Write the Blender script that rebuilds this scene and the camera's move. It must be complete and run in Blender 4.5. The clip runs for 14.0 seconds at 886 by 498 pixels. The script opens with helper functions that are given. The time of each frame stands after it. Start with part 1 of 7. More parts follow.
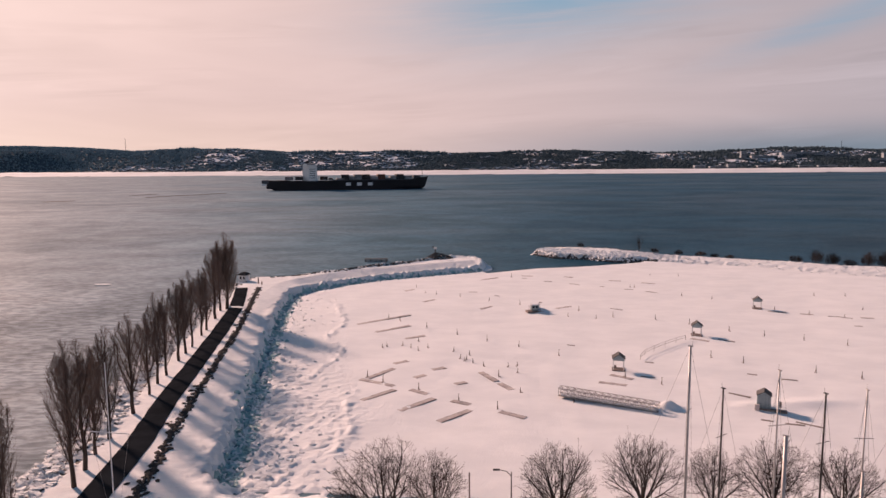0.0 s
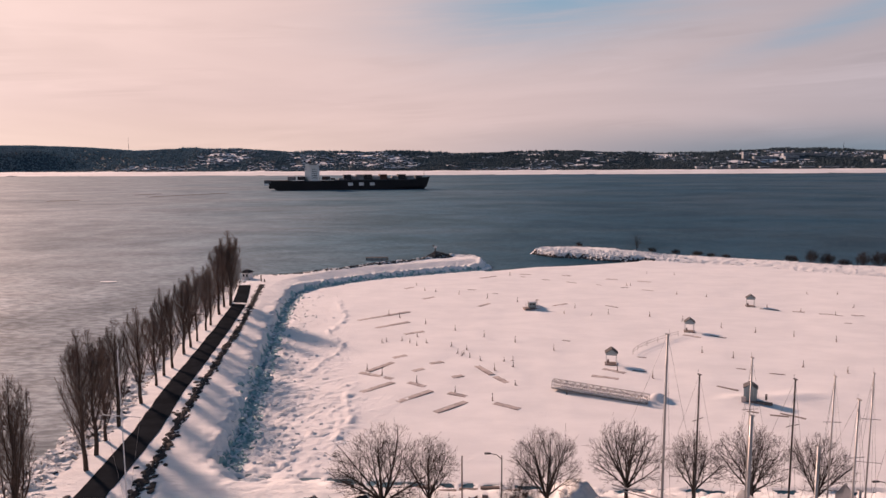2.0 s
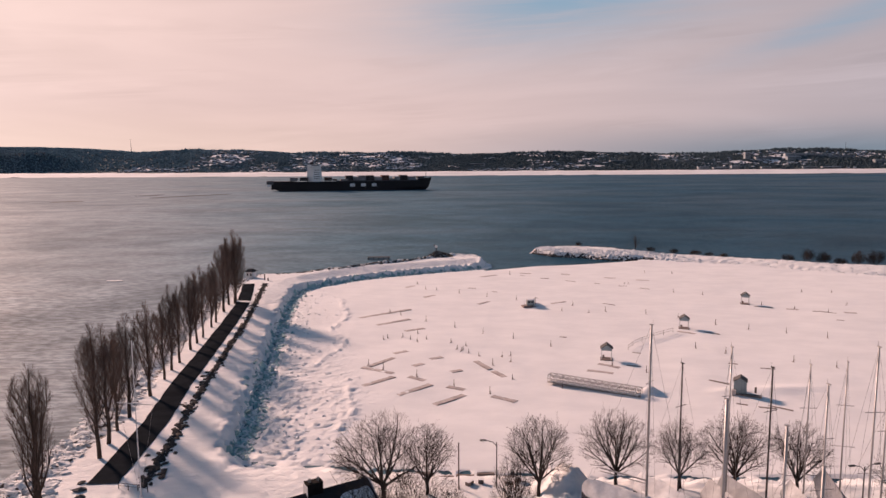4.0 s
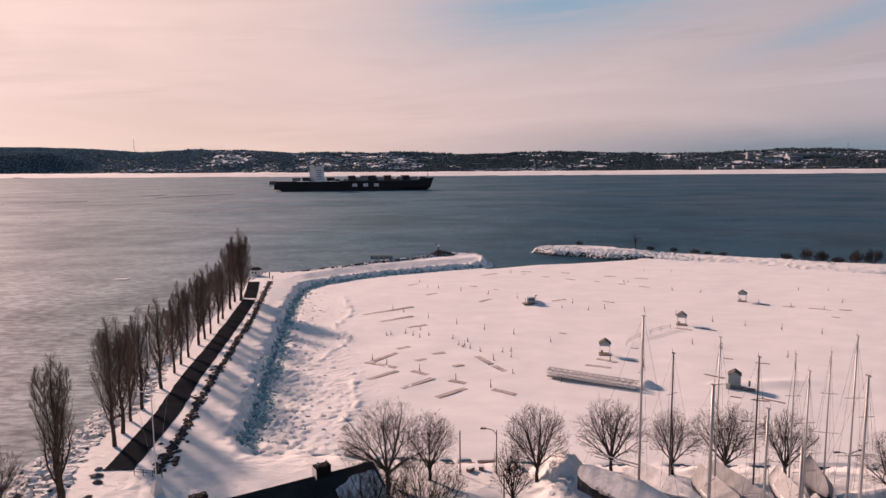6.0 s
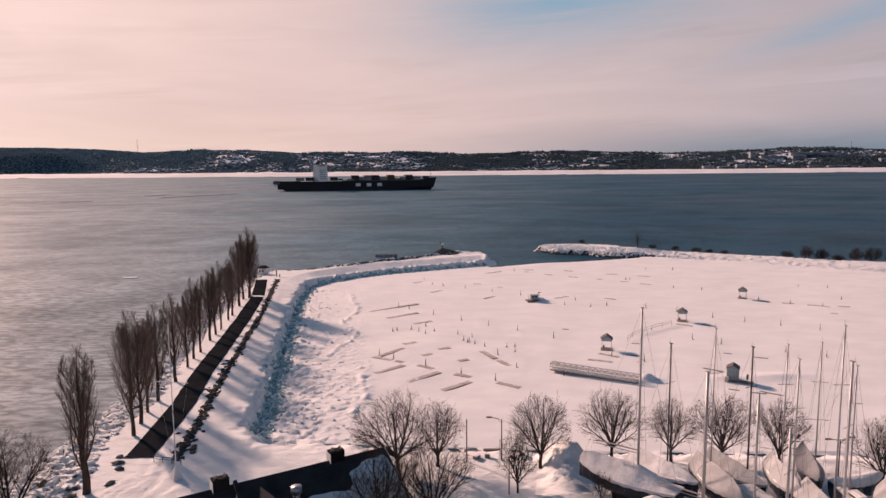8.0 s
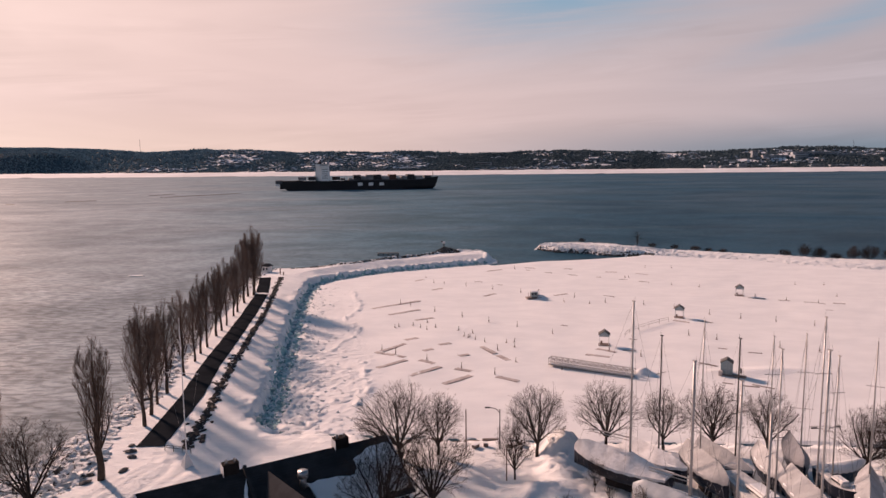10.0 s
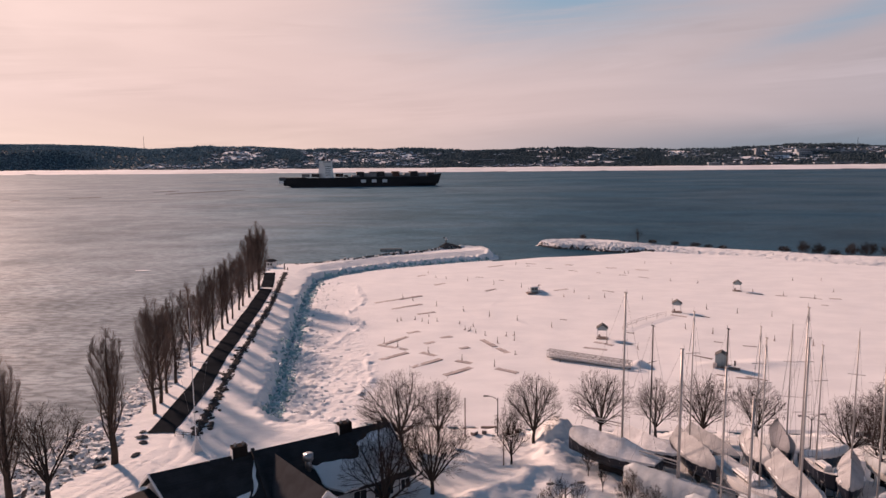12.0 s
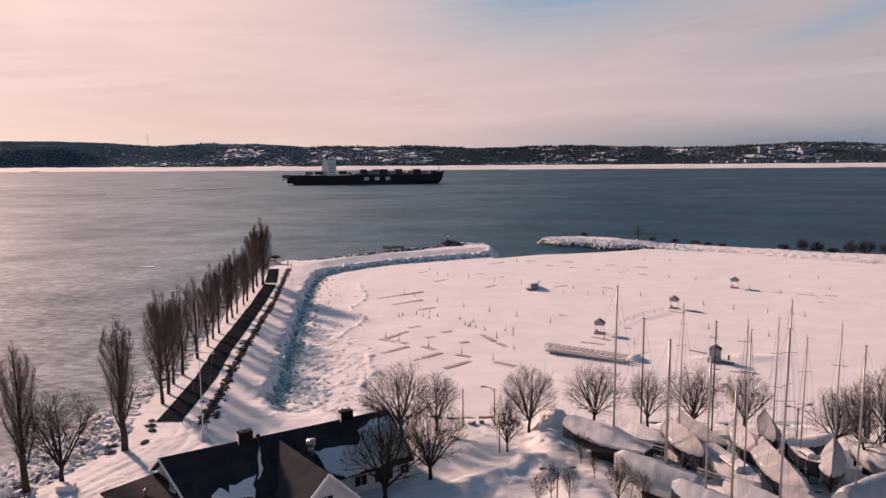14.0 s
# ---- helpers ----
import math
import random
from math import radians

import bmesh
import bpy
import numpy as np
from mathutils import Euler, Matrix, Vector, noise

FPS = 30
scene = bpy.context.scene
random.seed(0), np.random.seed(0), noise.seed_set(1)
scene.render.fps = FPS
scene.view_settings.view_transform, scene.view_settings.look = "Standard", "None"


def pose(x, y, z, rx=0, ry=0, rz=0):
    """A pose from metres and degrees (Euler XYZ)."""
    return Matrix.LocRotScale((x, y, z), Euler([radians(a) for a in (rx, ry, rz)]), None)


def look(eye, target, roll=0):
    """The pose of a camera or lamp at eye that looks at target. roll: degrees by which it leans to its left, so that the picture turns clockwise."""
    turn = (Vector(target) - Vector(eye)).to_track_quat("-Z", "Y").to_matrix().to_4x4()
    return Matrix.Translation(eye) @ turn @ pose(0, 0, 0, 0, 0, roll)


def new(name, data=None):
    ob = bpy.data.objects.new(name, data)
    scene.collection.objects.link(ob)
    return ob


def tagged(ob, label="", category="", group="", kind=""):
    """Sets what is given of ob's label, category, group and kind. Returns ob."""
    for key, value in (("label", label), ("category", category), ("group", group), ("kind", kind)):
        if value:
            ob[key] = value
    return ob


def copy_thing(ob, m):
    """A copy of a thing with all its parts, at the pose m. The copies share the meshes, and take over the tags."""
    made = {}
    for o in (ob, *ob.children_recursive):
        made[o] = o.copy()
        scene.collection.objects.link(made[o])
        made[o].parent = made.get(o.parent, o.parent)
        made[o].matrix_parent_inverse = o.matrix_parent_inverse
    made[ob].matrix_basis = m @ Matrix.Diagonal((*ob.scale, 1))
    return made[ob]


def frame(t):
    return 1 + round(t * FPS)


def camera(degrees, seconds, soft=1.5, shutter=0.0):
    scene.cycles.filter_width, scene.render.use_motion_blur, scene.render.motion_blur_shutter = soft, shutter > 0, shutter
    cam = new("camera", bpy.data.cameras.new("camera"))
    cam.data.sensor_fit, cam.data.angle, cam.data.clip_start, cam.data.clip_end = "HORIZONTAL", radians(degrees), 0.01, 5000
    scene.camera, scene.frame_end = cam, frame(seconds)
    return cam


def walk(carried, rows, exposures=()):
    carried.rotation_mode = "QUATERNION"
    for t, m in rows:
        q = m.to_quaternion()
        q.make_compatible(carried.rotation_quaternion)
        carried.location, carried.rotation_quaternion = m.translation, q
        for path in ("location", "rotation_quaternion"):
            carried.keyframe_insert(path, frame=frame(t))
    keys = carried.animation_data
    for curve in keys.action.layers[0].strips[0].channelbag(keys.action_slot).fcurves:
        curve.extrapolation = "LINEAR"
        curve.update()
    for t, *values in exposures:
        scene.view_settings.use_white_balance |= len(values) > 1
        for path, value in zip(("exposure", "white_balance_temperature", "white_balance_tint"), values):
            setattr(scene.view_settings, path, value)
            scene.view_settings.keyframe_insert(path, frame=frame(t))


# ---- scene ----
cam = camera(65.7, 14.0)
PATH = [
    (0, (-1.167, 1.655, 40.989), (-1.172, 3.64, 40.744), -0.4),
    (0.5, (-0.89, 0.661, 40.936), (-0.897, 2.646, 40.691), -0.4),
    (1, (-0.694, -0.293, 40.919), (-0.701, 1.692, 40.674), -0.4),
    (1.5, (-0.52, -1.326, 40.902), (-0.528, 0.659, 40.658), -0.4),
    (2, (-0.296, -2.347, 40.862), (-0.307, -0.362, 40.618), -0.3),
    (2.5, (-0.093, -3.273, 40.824), (-0.106, -1.287, 40.582), -0.4),
    (3, (0.075, -4.243, 40.815), (0.061, -2.258, 40.573), -0.4),
    (5.5, (0.362, -8.808, 40.713), (0.34, -6.823, 40.472), -0.4),
    (6, (0.313, -9.632, 40.673), (0.29, -7.647, 40.432), -0.4),
    (6.5, (0.178, -10.521, 40.637), (0.153, -8.536, 40.396), -0.4),
    (7, (0.017, -11.366, 40.637), (-0.009, -9.38, 40.395), -0.5),
    (7.5, (-0.11, -12.243, 40.632), (-0.139, -10.258, 40.39), -0.5),
    (8, (-0.2, -13.127, 40.624), (-0.231, -11.142, 40.382), -0.5),
    (10.5, (0.209, -17.22, 40.6), (0.17, -15.236, 40.355), -0.5),
    (11, (0.33, -18.057, 40.593), (0.289, -16.073, 40.346), -0.4),
    (11.5, (0.46, -18.867, 40.568), (0.417, -16.883, 40.319), -0.4),
    (12, (0.565, -19.638, 40.555), (0.519, -17.654, 40.303), -0.5),
    (12.5, (0.662, -20.426, 40.536), (0.614, -18.443, 40.282), -0.4),
    (13, (0.776, -21.182, 40.538), (0.726, -19.199, 40.284), -0.4),
    (13.5, (0.941, -21.898, 40.553), (0.888, -19.915, 40.296), -0.4),
    (14, (1.223, -22.654, 40.555), (1.168, -20.671, 40.297), -0.4),
]
walk(cam, [(t, look(eye, target, roll)) for t, eye, target, roll in PATH])

# ---- world, sun, exposure ----
SUN_EL = radians(24.0)
SUN_AZ = Vector((-0.72, 0.70, 0.0)).normalized()
SUN_DIR = Vector((SUN_AZ.x * math.cos(SUN_EL), SUN_AZ.y * math.cos(SUN_EL), math.sin(SUN_EL)))

world = bpy.data.worlds.new("winter_sky")
scene.world = world
world.use_nodes = True


class Nodes:
    """Short-hand for a node tree."""

    def __init__(self, tree):
        self.tree = tree
        tree.nodes.clear()

    def add(self, kind, **values):
        node = self.tree.nodes.new(kind)
        for key, value in values.items():
            node.inputs[key].default_value = value
        return node

    def link(self, a, b):
        self.tree.links.new(a, b)

    def put(self, socket, value):
        if isinstance(value, (int, float, tuple)):
            socket.default_value = value
        else:
            self.link(value, socket)

    def math(self, op, a, b=0.0, c=0.0, clamp=False):
        node = self.tree.nodes.new("ShaderNodeMath")
        node.operation, node.use_clamp = op, clamp
        for i, v in enumerate((a, b, c)):
            self.put(node.inputs[i], v)
        return node.outputs[0]

    def mix(self, fac, a, b, blend="MIX"):
        node = self.tree.nodes.new("ShaderNodeMix")
        node.data_type, node.blend_type = "RGBA", blend
        self.put(node.inputs[0], fac)
        self.put(node.inputs[6], a if not isinstance(a, tuple) else (*a[:3], 1.0))
        self.put(node.inputs[7], b if not isinstance(b, tuple) else (*b[:3], 1.0))
        return node.outputs[2]

    def span(self, value, a, b, c=0.0, d=1.0, smooth=True):
        node = self.tree.nodes.new("ShaderNodeMapRange")
        node.interpolation_type = "SMOOTHSTEP" if smooth else "LINEAR"
        self.put(node.inputs[0], value)
        for i, v in enumerate((a, b, c, d)):
            self.put(node.inputs[i + 1], v)
        return node.outputs[0]

    def noise(self, vector, scale, detail=4.0, rough=0.55, distort=0.0):
        node = self.tree.nodes.new("ShaderNodeTexNoise")
        self.link(vector, node.inputs["Vector"])
        for key, v in (("Scale", scale), ("Detail", detail), ("Roughness", rough), ("Distortion", distort)):
            node.inputs[key].default_value = v
        return node.outputs[0]

    def stretch(self, vector, sx, sy, sz, rz=0.0):
        node = self.tree.nodes.new("ShaderNodeMapping")
        self.link(vector, node.inputs["Vector"])
        node.inputs["Scale"].default_value = (sx, sy, sz)
        node.inputs["Rotation"].default_value = (0, 0, radians(rz))
        return node.outputs[0]

    def join(self, x, y, z=0.0):
        node = self.tree.nodes.new("ShaderNodeCombineXYZ")
        for i, v in enumerate((x, y, z)):
            self.put(node.inputs[i], v)
        return node.outputs[0]


def build_sky():
    n = Nodes(world.node_tree)
    coord = n.add("ShaderNodeTexCoord")
    split = n.add("ShaderNodeSeparateXYZ")
    n.link(coord.outputs["Generated"], split.inputs[0])
    x, y, z = split.outputs
    sky = n.add("ShaderNodeTexSky")
    sky.sky_type = "NISHITA"
    sky.sun_disc = False
    sky.sun_elevation = SUN_EL
    sky.sun_rotation = math.atan2(SUN_AZ.x, SUN_AZ.y)
    sky.air_density, sky.dust_density, sky.ozone_density = 1.0, 0.3, 3.0
    clear = n.mix(1.0, sky.outputs[0], CLEAR, "MULTIPLY")
    az = n.math("ARCTAN2", x, y)
    el = n.math("ARCSINE", z)
    # distance from the sun's azimuth, 0 at the sun and 1 opposite
    toward = n.math("ADD", n.math("MULTIPLY", x, SUN_AZ.x), n.math("MULTIPLY", y, SUN_AZ.y))
    # cloud sheet: streaked, thinning overhead
    flat = n.join(n.math("MULTIPLY", az, 1.0), n.math("MULTIPLY", el, 4.5))
    turned = n.stretch(flat, 1, 1, 1, -14)
    big = n.noise(n.stretch(turned, 1.6, 2.2, 1), 1.0, 5, 0.55, 0.6)
    fine = n.noise(n.stretch(turned, 2.4, 9.0, 1), 1.0, 7, 0.62, 1.6)
    patch = n.noise(n.stretch(turned, 2.6, 3.4, 1), 1.3, 3, 0.5)
    glow = n.span(toward, 0.08, 1.0)
    veil = n.mix(glow, VEIL_FAR, VEIL_NEAR)
    low = n.span(el, 0.012, 0.068, 1.0, 0.0)
    veil = n.mix(n.math("MULTIPLY", low, n.span(toward, 0.80, 0.22, 0.1, 0.95)), veil, VEIL_LOW)
    veil = n.mix(n.math("MULTIPLY", n.span(el, 0.0, 0.10, 1.0, 0.0), n.span(toward, 0.62, 0.97, 0.0, 0.5)), veil, (0.74, 0.53, 0.43))
    streak = n.math("ADD", n.math("MULTIPLY", n.span(fine, 0.30, 0.72, -0.08, 0.07), n.span(patch, 0.45, 0.65)), n.span(big, 0.3, 0.7, -0.07, 0.07))
    veil = n.mix(1.0, veil, n.join(*[n.math("ADD", 1.0, streak)] * 3), "MULTIPLY")
    # a gap of blue above, reaching down along one slanting streak
    def gap(a0, e0, wa, we, slope):
        da = n.math("SUBTRACT", az, a0)
        de = n.math("SUBTRACT", n.math("SUBTRACT", el, e0), n.math("MULTIPLY", da, slope))
        q = n.math("ADD", n.math("POWER", n.math("DIVIDE", da, wa), 2.0), n.math("POWER", n.math("DIVIDE", de, we), 2.0))
        return n.math("POWER", 2.718, n.math("MULTIPLY", q, -1.0))
    blue = n.math("ADD", gap(0.20, 0.248, 0.24, 0.074, 0.14), n.math("MULTIPLY", gap(0.53, 0.178, 0.13, 0.018, 0.28), 0.62))
    blue = n.math("MULTIPLY", blue, n.span(fine, 0.30, 0.62, 0.75, 1.15))
    overhead = n.span(el, 0.23, 0.42)
    overhead = n.math("MULTIPLY", overhead, n.span(toward, -0.1, 0.8, 0.97, 0.80))
    colour = n.mix(n.math("MULTIPLY", blue, 0.95, clamp=True), veil, (0.20, 0.295, 0.39))
    colour = n.mix(overhead, colour, clear)
    # bright veil round the sun
    near = n.math("ADD", n.math("MULTIPLY", toward, math.cos(SUN_EL)), n.math("MULTIPLY", z, math.sin(SUN_EL)))
    halo = n.math("POWER", n.math("MAXIMUM", near, 0.0), 14.0)
    glowing = n.mix(1.0, (1.0, 0.76, 0.62), n.join(*[n.math("MULTIPLY", halo, HALO)] * 3), "MULTIPLY")
    colour = n.mix(1.0, colour, glowing, "ADD")
    back = n.add("ShaderNodeBackground", Strength=1.0)
    n.link(colour, back.inputs[0])
    out = n.add("ShaderNodeOutputWorld")
    n.link(back.outputs[0], out.inputs[0])


VEIL_NEAR, VEIL_FAR, VEIL_LOW = (0.595, 0.432, 0.405), (0.360, 0.312, 0.340), (0.150, 0.190, 0.238)
CLEAR, HALO = (0.0235, 0.0530, 0.0560), 0.24
build_sky()

sun_data = bpy.data.lights.new("sun", "SUN")
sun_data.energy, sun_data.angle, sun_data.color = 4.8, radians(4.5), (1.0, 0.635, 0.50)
scene.view_settings.exposure = 0.43
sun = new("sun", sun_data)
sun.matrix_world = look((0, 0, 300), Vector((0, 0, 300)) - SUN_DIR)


# ---- materials ----
def material(name, base, rough=0.7, metal=0.0, vary=0.25, scale=1.0, fine=12.0, bump=0.3, depth=0.02, dark=None, spec=0.22):
    """Base colour varied at two scales, with relief. scale, fine: in 1/m."""
    m = bpy.data.materials.new(name)
    m.use_nodes = True
    n = Nodes(m.node_tree)
    pos = n.add("ShaderNodeTexCoord").outputs["Object"]
    info = n.add("ShaderNodeObjectInfo")
    big = n.noise(pos, scale, 4)
    small = n.noise(pos, fine, 5, 0.6)
    dark = dark or tuple(c * (1 - vary) for c in base)
    col = n.mix(n.span(big, 0.35, 0.68), base, dark)
    col = n.mix(n.span(small, 0.3, 0.75, 0.0, 0.55), col, tuple(c * (1 - vary * 0.8) for c in base))
    bright = n.span(info.outputs["Random"], 0, 1, 1 - vary * 0.5, 1 + vary * 0.4, False)
    col = n.mix(1.0, col, n.join(bright, bright, bright), "MULTIPLY")
    b = n.add("ShaderNodeBsdfPrincipled", Metallic=metal)
    b.inputs["Specular IOR Level"].default_value = spec
    n.link(col, b.inputs["Base Color"])
    n.link(n.span(small, 0.3, 0.7, rough - 0.08, min(1.0, rough + 0.08)), b.inputs["Roughness"])
    bp = n.add("ShaderNodeBump", Strength=bump, Distance=depth)
    n.link(small, bp.inputs["Height"])
    n.link(bp.outputs[0], b.inputs["Normal"])
    out = n.add("ShaderNodeOutputMaterial")
    n.link(b.outputs[0], out.inputs[0])
    return m


def snow_material():
    m = bpy.data.materials.new("snow")
    m.use_nodes = True
    n = Nodes(m.node_tree)
    pos = n.add("ShaderNodeTexCoord").outputs["Object"]
    drift = n.noise(n.stretch(pos, 0.10, 0.17, 0.2, 25), 1.0, 7, 0.62, 0.2)
    grain = n.noise(pos, 2.3, 8, 0.7)
    col = n.mix(n.span(drift, 0.3, 0.7), (0.82, 0.82, 0.825), (0.74, 0.745, 0.755))
    col = n.mix(n.span(grain, 0.58, 0.8, 0, 0.35), col, (0.62, 0.625, 0.64))
    b = n.add("ShaderNodeBsdfPrincipled", Roughness=0.75)
    b.inputs["Specular IOR Level"].default_value = 0.15
    n.link(col, b.inputs["Base Color"])
    bp = n.add("ShaderNodeBump", Strength=0.42, Distance=0.25)
    n.link(drift, bp.inputs["Height"])
    bp2 = n.add("ShaderNodeBump", Strength=0.6, Distance=0.16)
    n.link(grain, bp2.inputs["Height"])
    n.link(bp.outputs[0], bp2.inputs["Normal"])
    n.link(bp2.outputs[0], b.inputs["Normal"])
    out = n.add("ShaderNodeOutputMaterial")
    n.link(b.outputs[0], out.inputs[0])
    return m


def water_material():
    """Calmer to the west; sky reflection is put into the base colour, paler westward."""
    m = bpy.data.materials.new("river_water")
    m.use_nodes = True
    n = Nodes(m.node_tree)
    pos = n.add("ShaderNodeTexCoord").outputs["Object"]
    split = n.add("ShaderNodeSeparateXYZ")
    n.link(pos, split.inputs[0])
    ripple = n.noise(n.stretch(pos, 0.26, 0.66, 1, 2), 1.0, 7, 0.60, 0.4)
    chop = n.noise(n.stretch(pos, 0.30, 0.50, 1, 6), 1.0, 8, 0.70, 0.5)
    sheltered = n.span(split.outputs[1], 170, 380, 1.0, 0.0)
    wave = n.math("ADD", n.math("MULTIPLY", ripple, sheltered), n.math("MULTIPLY", chop, n.math("SUBTRACT", 1.0, sheltered)))
    swell = n.noise(n.stretch(pos, 0.04, 0.05, 1, 4), 1.0, 6, 0.65)
    lane = n.noise(n.stretch(pos, 0.0026, 0.0056, 1, 3), 1.0, 6, 0.60, 0.6)
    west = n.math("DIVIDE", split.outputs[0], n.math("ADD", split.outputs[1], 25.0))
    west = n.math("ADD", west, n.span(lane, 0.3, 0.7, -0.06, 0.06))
    eastward = n.span(west, -0.30, 0.30)
    reflection_fade = n.span(west, -0.52, -0.02)
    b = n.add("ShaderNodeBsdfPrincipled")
    # pale western tones stand in for sky reflected off the water
    dim_tone = n.mix(eastward, n.mix(reflection_fade, (0.262, 0.308, 0.338), (0.084, 0.160, 0.208)), (0.004, 0.034, 0.061))
    bright_tone = n.mix(eastward, n.mix(reflection_fade, (0.308, 0.358, 0.392), (0.112, 0.205, 0.260)), (0.012, 0.062, 0.106))
    tone = n.mix(n.span(lane, 0.36, 0.64), dim_tone, bright_tone)
    # ripple and swell shading put into the base colour: paler crests, darker troughs
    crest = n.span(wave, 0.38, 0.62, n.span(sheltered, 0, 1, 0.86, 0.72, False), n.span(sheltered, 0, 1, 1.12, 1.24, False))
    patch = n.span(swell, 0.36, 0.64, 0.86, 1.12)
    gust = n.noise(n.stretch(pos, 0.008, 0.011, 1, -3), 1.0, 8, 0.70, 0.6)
    ripple_shade = n.math("MULTIPLY", n.math("MULTIPLY", crest, patch), n.span(gust, 0.36, 0.64, 0.86, 1.10))
    n.link(n.mix(1.0, tone, n.join(ripple_shade, ripple_shade, ripple_shade), "MULTIPLY"), b.inputs["Base Color"])
    n.link(n.math("ADD", n.span(lane, 0.35, 0.65, -0.05, 0.06), n.span(eastward, 0, 1, 0.48, 0.46, False)), b.inputs["Roughness"])
    n.link(n.math("MULTIPLY", n.span(eastward, 0, 1, 0.03, 0.155, False), n.math("MULTIPLY", n.span(gust, 0.36, 0.64, 0.45, 1.35), n.span(wave, 0.36, 0.64, 0.6, 1.4))), b.inputs["Specular IOR Level"])
    b.inputs["IOR"].default_value = 1.33
    bp = n.add("ShaderNodeBump", Distance=0.40)
    n.link(n.span(eastward, 0, 1, 0.50, 0.66, False), bp.inputs["Strength"])
    n.link(wave, bp.inputs["Height"])
    bp2 = n.add("ShaderNodeBump", Strength=0.3, Distance=1.6)
    n.link(swell, bp2.inputs["Height"])
    n.link(bp.outputs[0], bp2.inputs["Normal"])
    n.link(bp2.outputs[0], b.inputs["Normal"])
    out = n.add("ShaderNodeOutputMaterial")
    n.link(b.outputs[0], out.inputs[0])
    return m


SNOW = snow_material()


def rough_snow_material():
    """Wind-crusted, trodden snow on the banks."""
    m = bpy.data.materials.new("rough_snow")
    m.use_nodes = True
    n = Nodes(m.node_tree)
    pos = n.add("ShaderNodeTexCoord").outputs["Object"]
    crust = n.noise(n.stretch(pos, 0.75, 1.5, 1.2, 12), 1.0, 9, 0.68, 0.7)
    lump = n.noise(n.stretch(pos, 0.30, 0.55, 0.5, -20), 1.0, 6, 0.62, 0.4)
    grain = n.noise(pos, 5.0, 6, 0.7)
    col = n.mix(n.span(lump, 0.3, 0.7), (0.83, 0.83, 0.83), (0.73, 0.74, 0.75))
    col = n.mix(n.span(crust, 0.54, 0.74, 0, 0.45), col, (0.55, 0.56, 0.58))
    col = n.mix(n.span(grain, 0.62, 0.8, 0, 0.35), col, (0.38, 0.37, 0.37))
    b = n.add("ShaderNodeBsdfPrincipled", Roughness=0.8)
    b.inputs["Specular IOR Level"].default_value = 0.12
    n.link(col, b.inputs["Base Color"])
    bp = n.add("ShaderNodeBump", Strength=0.55, Distance=0.4)
    n.link(lump, bp.inputs["Height"])
    bp2 = n.add("ShaderNodeBump", Strength=0.7, Distance=0.26)
    n.link(crust, bp2.inputs["Height"])
    n.link(bp.outputs[0], bp2.inputs["Normal"])
    n.link(bp2.outputs[0], b.inputs["Normal"])
    out = n.add("ShaderNodeOutputMaterial")
    n.link(b.outputs[0], out.inputs[0])
    return m


ROUGH_SNOW = rough_snow_material()
# bluish ice with the crack's blue-green shade also put into the colour
SHADED_BLUE_ICE = material("broken_shaded_ice", (0.42, 0.60, 0.61), 0.55, 0, 0.4, 0.5, 2.2, 0.8, 0.25, dark=(0.14, 0.27, 0.30), spec=0.3)
WATER = water_material()
ASPHALT = material("wet_asphalt", (0.027, 0.031, 0.037), 0.9, 0, 0.35, 0.3, 5.0, 0.4, 0.02, spec=0.0)
ROCK = material("dark_rock", (0.10, 0.095, 0.095), 0.85, 0, 0.4, 1.0, 6.0, 0.6, 0.05)
WET_BANK = material("dark_wet_bank", (0.16, 0.14, 0.13), 0.8, 0, 0.5, 0.8, 5.0, 0.6, 0.05)
BARK = material("bark", (0.034, 0.027, 0.025), 0.9, 0, 0.4, 1.0, 14.0, 0.6, 0.03)
TWIG = material("bare_twigs", (0.040, 0.030, 0.027), 0.9, 0, 0.3, 0.5, 5.0, 0.2, 0.01)
POPLAR_BARK = material("poplar_bark", (0.075, 0.056, 0.046), 0.9, 0, 0.4, 1.0, 14.0, 0.6, 0.03)
POPLAR_TWIG = material("poplar_twigs", (0.160, 0.118, 0.100), 0.9, 0, 0.3, 0.5, 5.0, 0.2, 0.01)


# ---- building helpers ----
def mesh_of(name, verts, faces, mat, smooth=False):
    me = bpy.data.meshes.new(name)
    me.from_pydata([tuple(v) for v in verts], [], [tuple(f) for f in faces])
    me.materials.append(mat)
    if smooth:
        me.shade_smooth()
    me.update()
    return me


def thing(name, label, category, group="", m=None):
    ob = new(name)
    ob.empty_display_size = 0.2
    if m is not None:
        ob.matrix_basis = m
    return tagged(ob, label, category, group)


def part(name, bm, mat, parent, label="", smooth=False):
    me = bpy.data.meshes.new(name)
    bm.to_mesh(me)
    bm.free()
    me.materials.append(mat)
    if smooth:
        me.shade_smooth()
    ob = new(name, me)
    ob.parent = parent
    return tagged(ob, label)


def part_of(name, me, parent, label="", m=None):
    ob = new(name, me)
    ob.parent = parent
    if m is not None:
        ob.matrix_basis = m
    return tagged(ob, label)


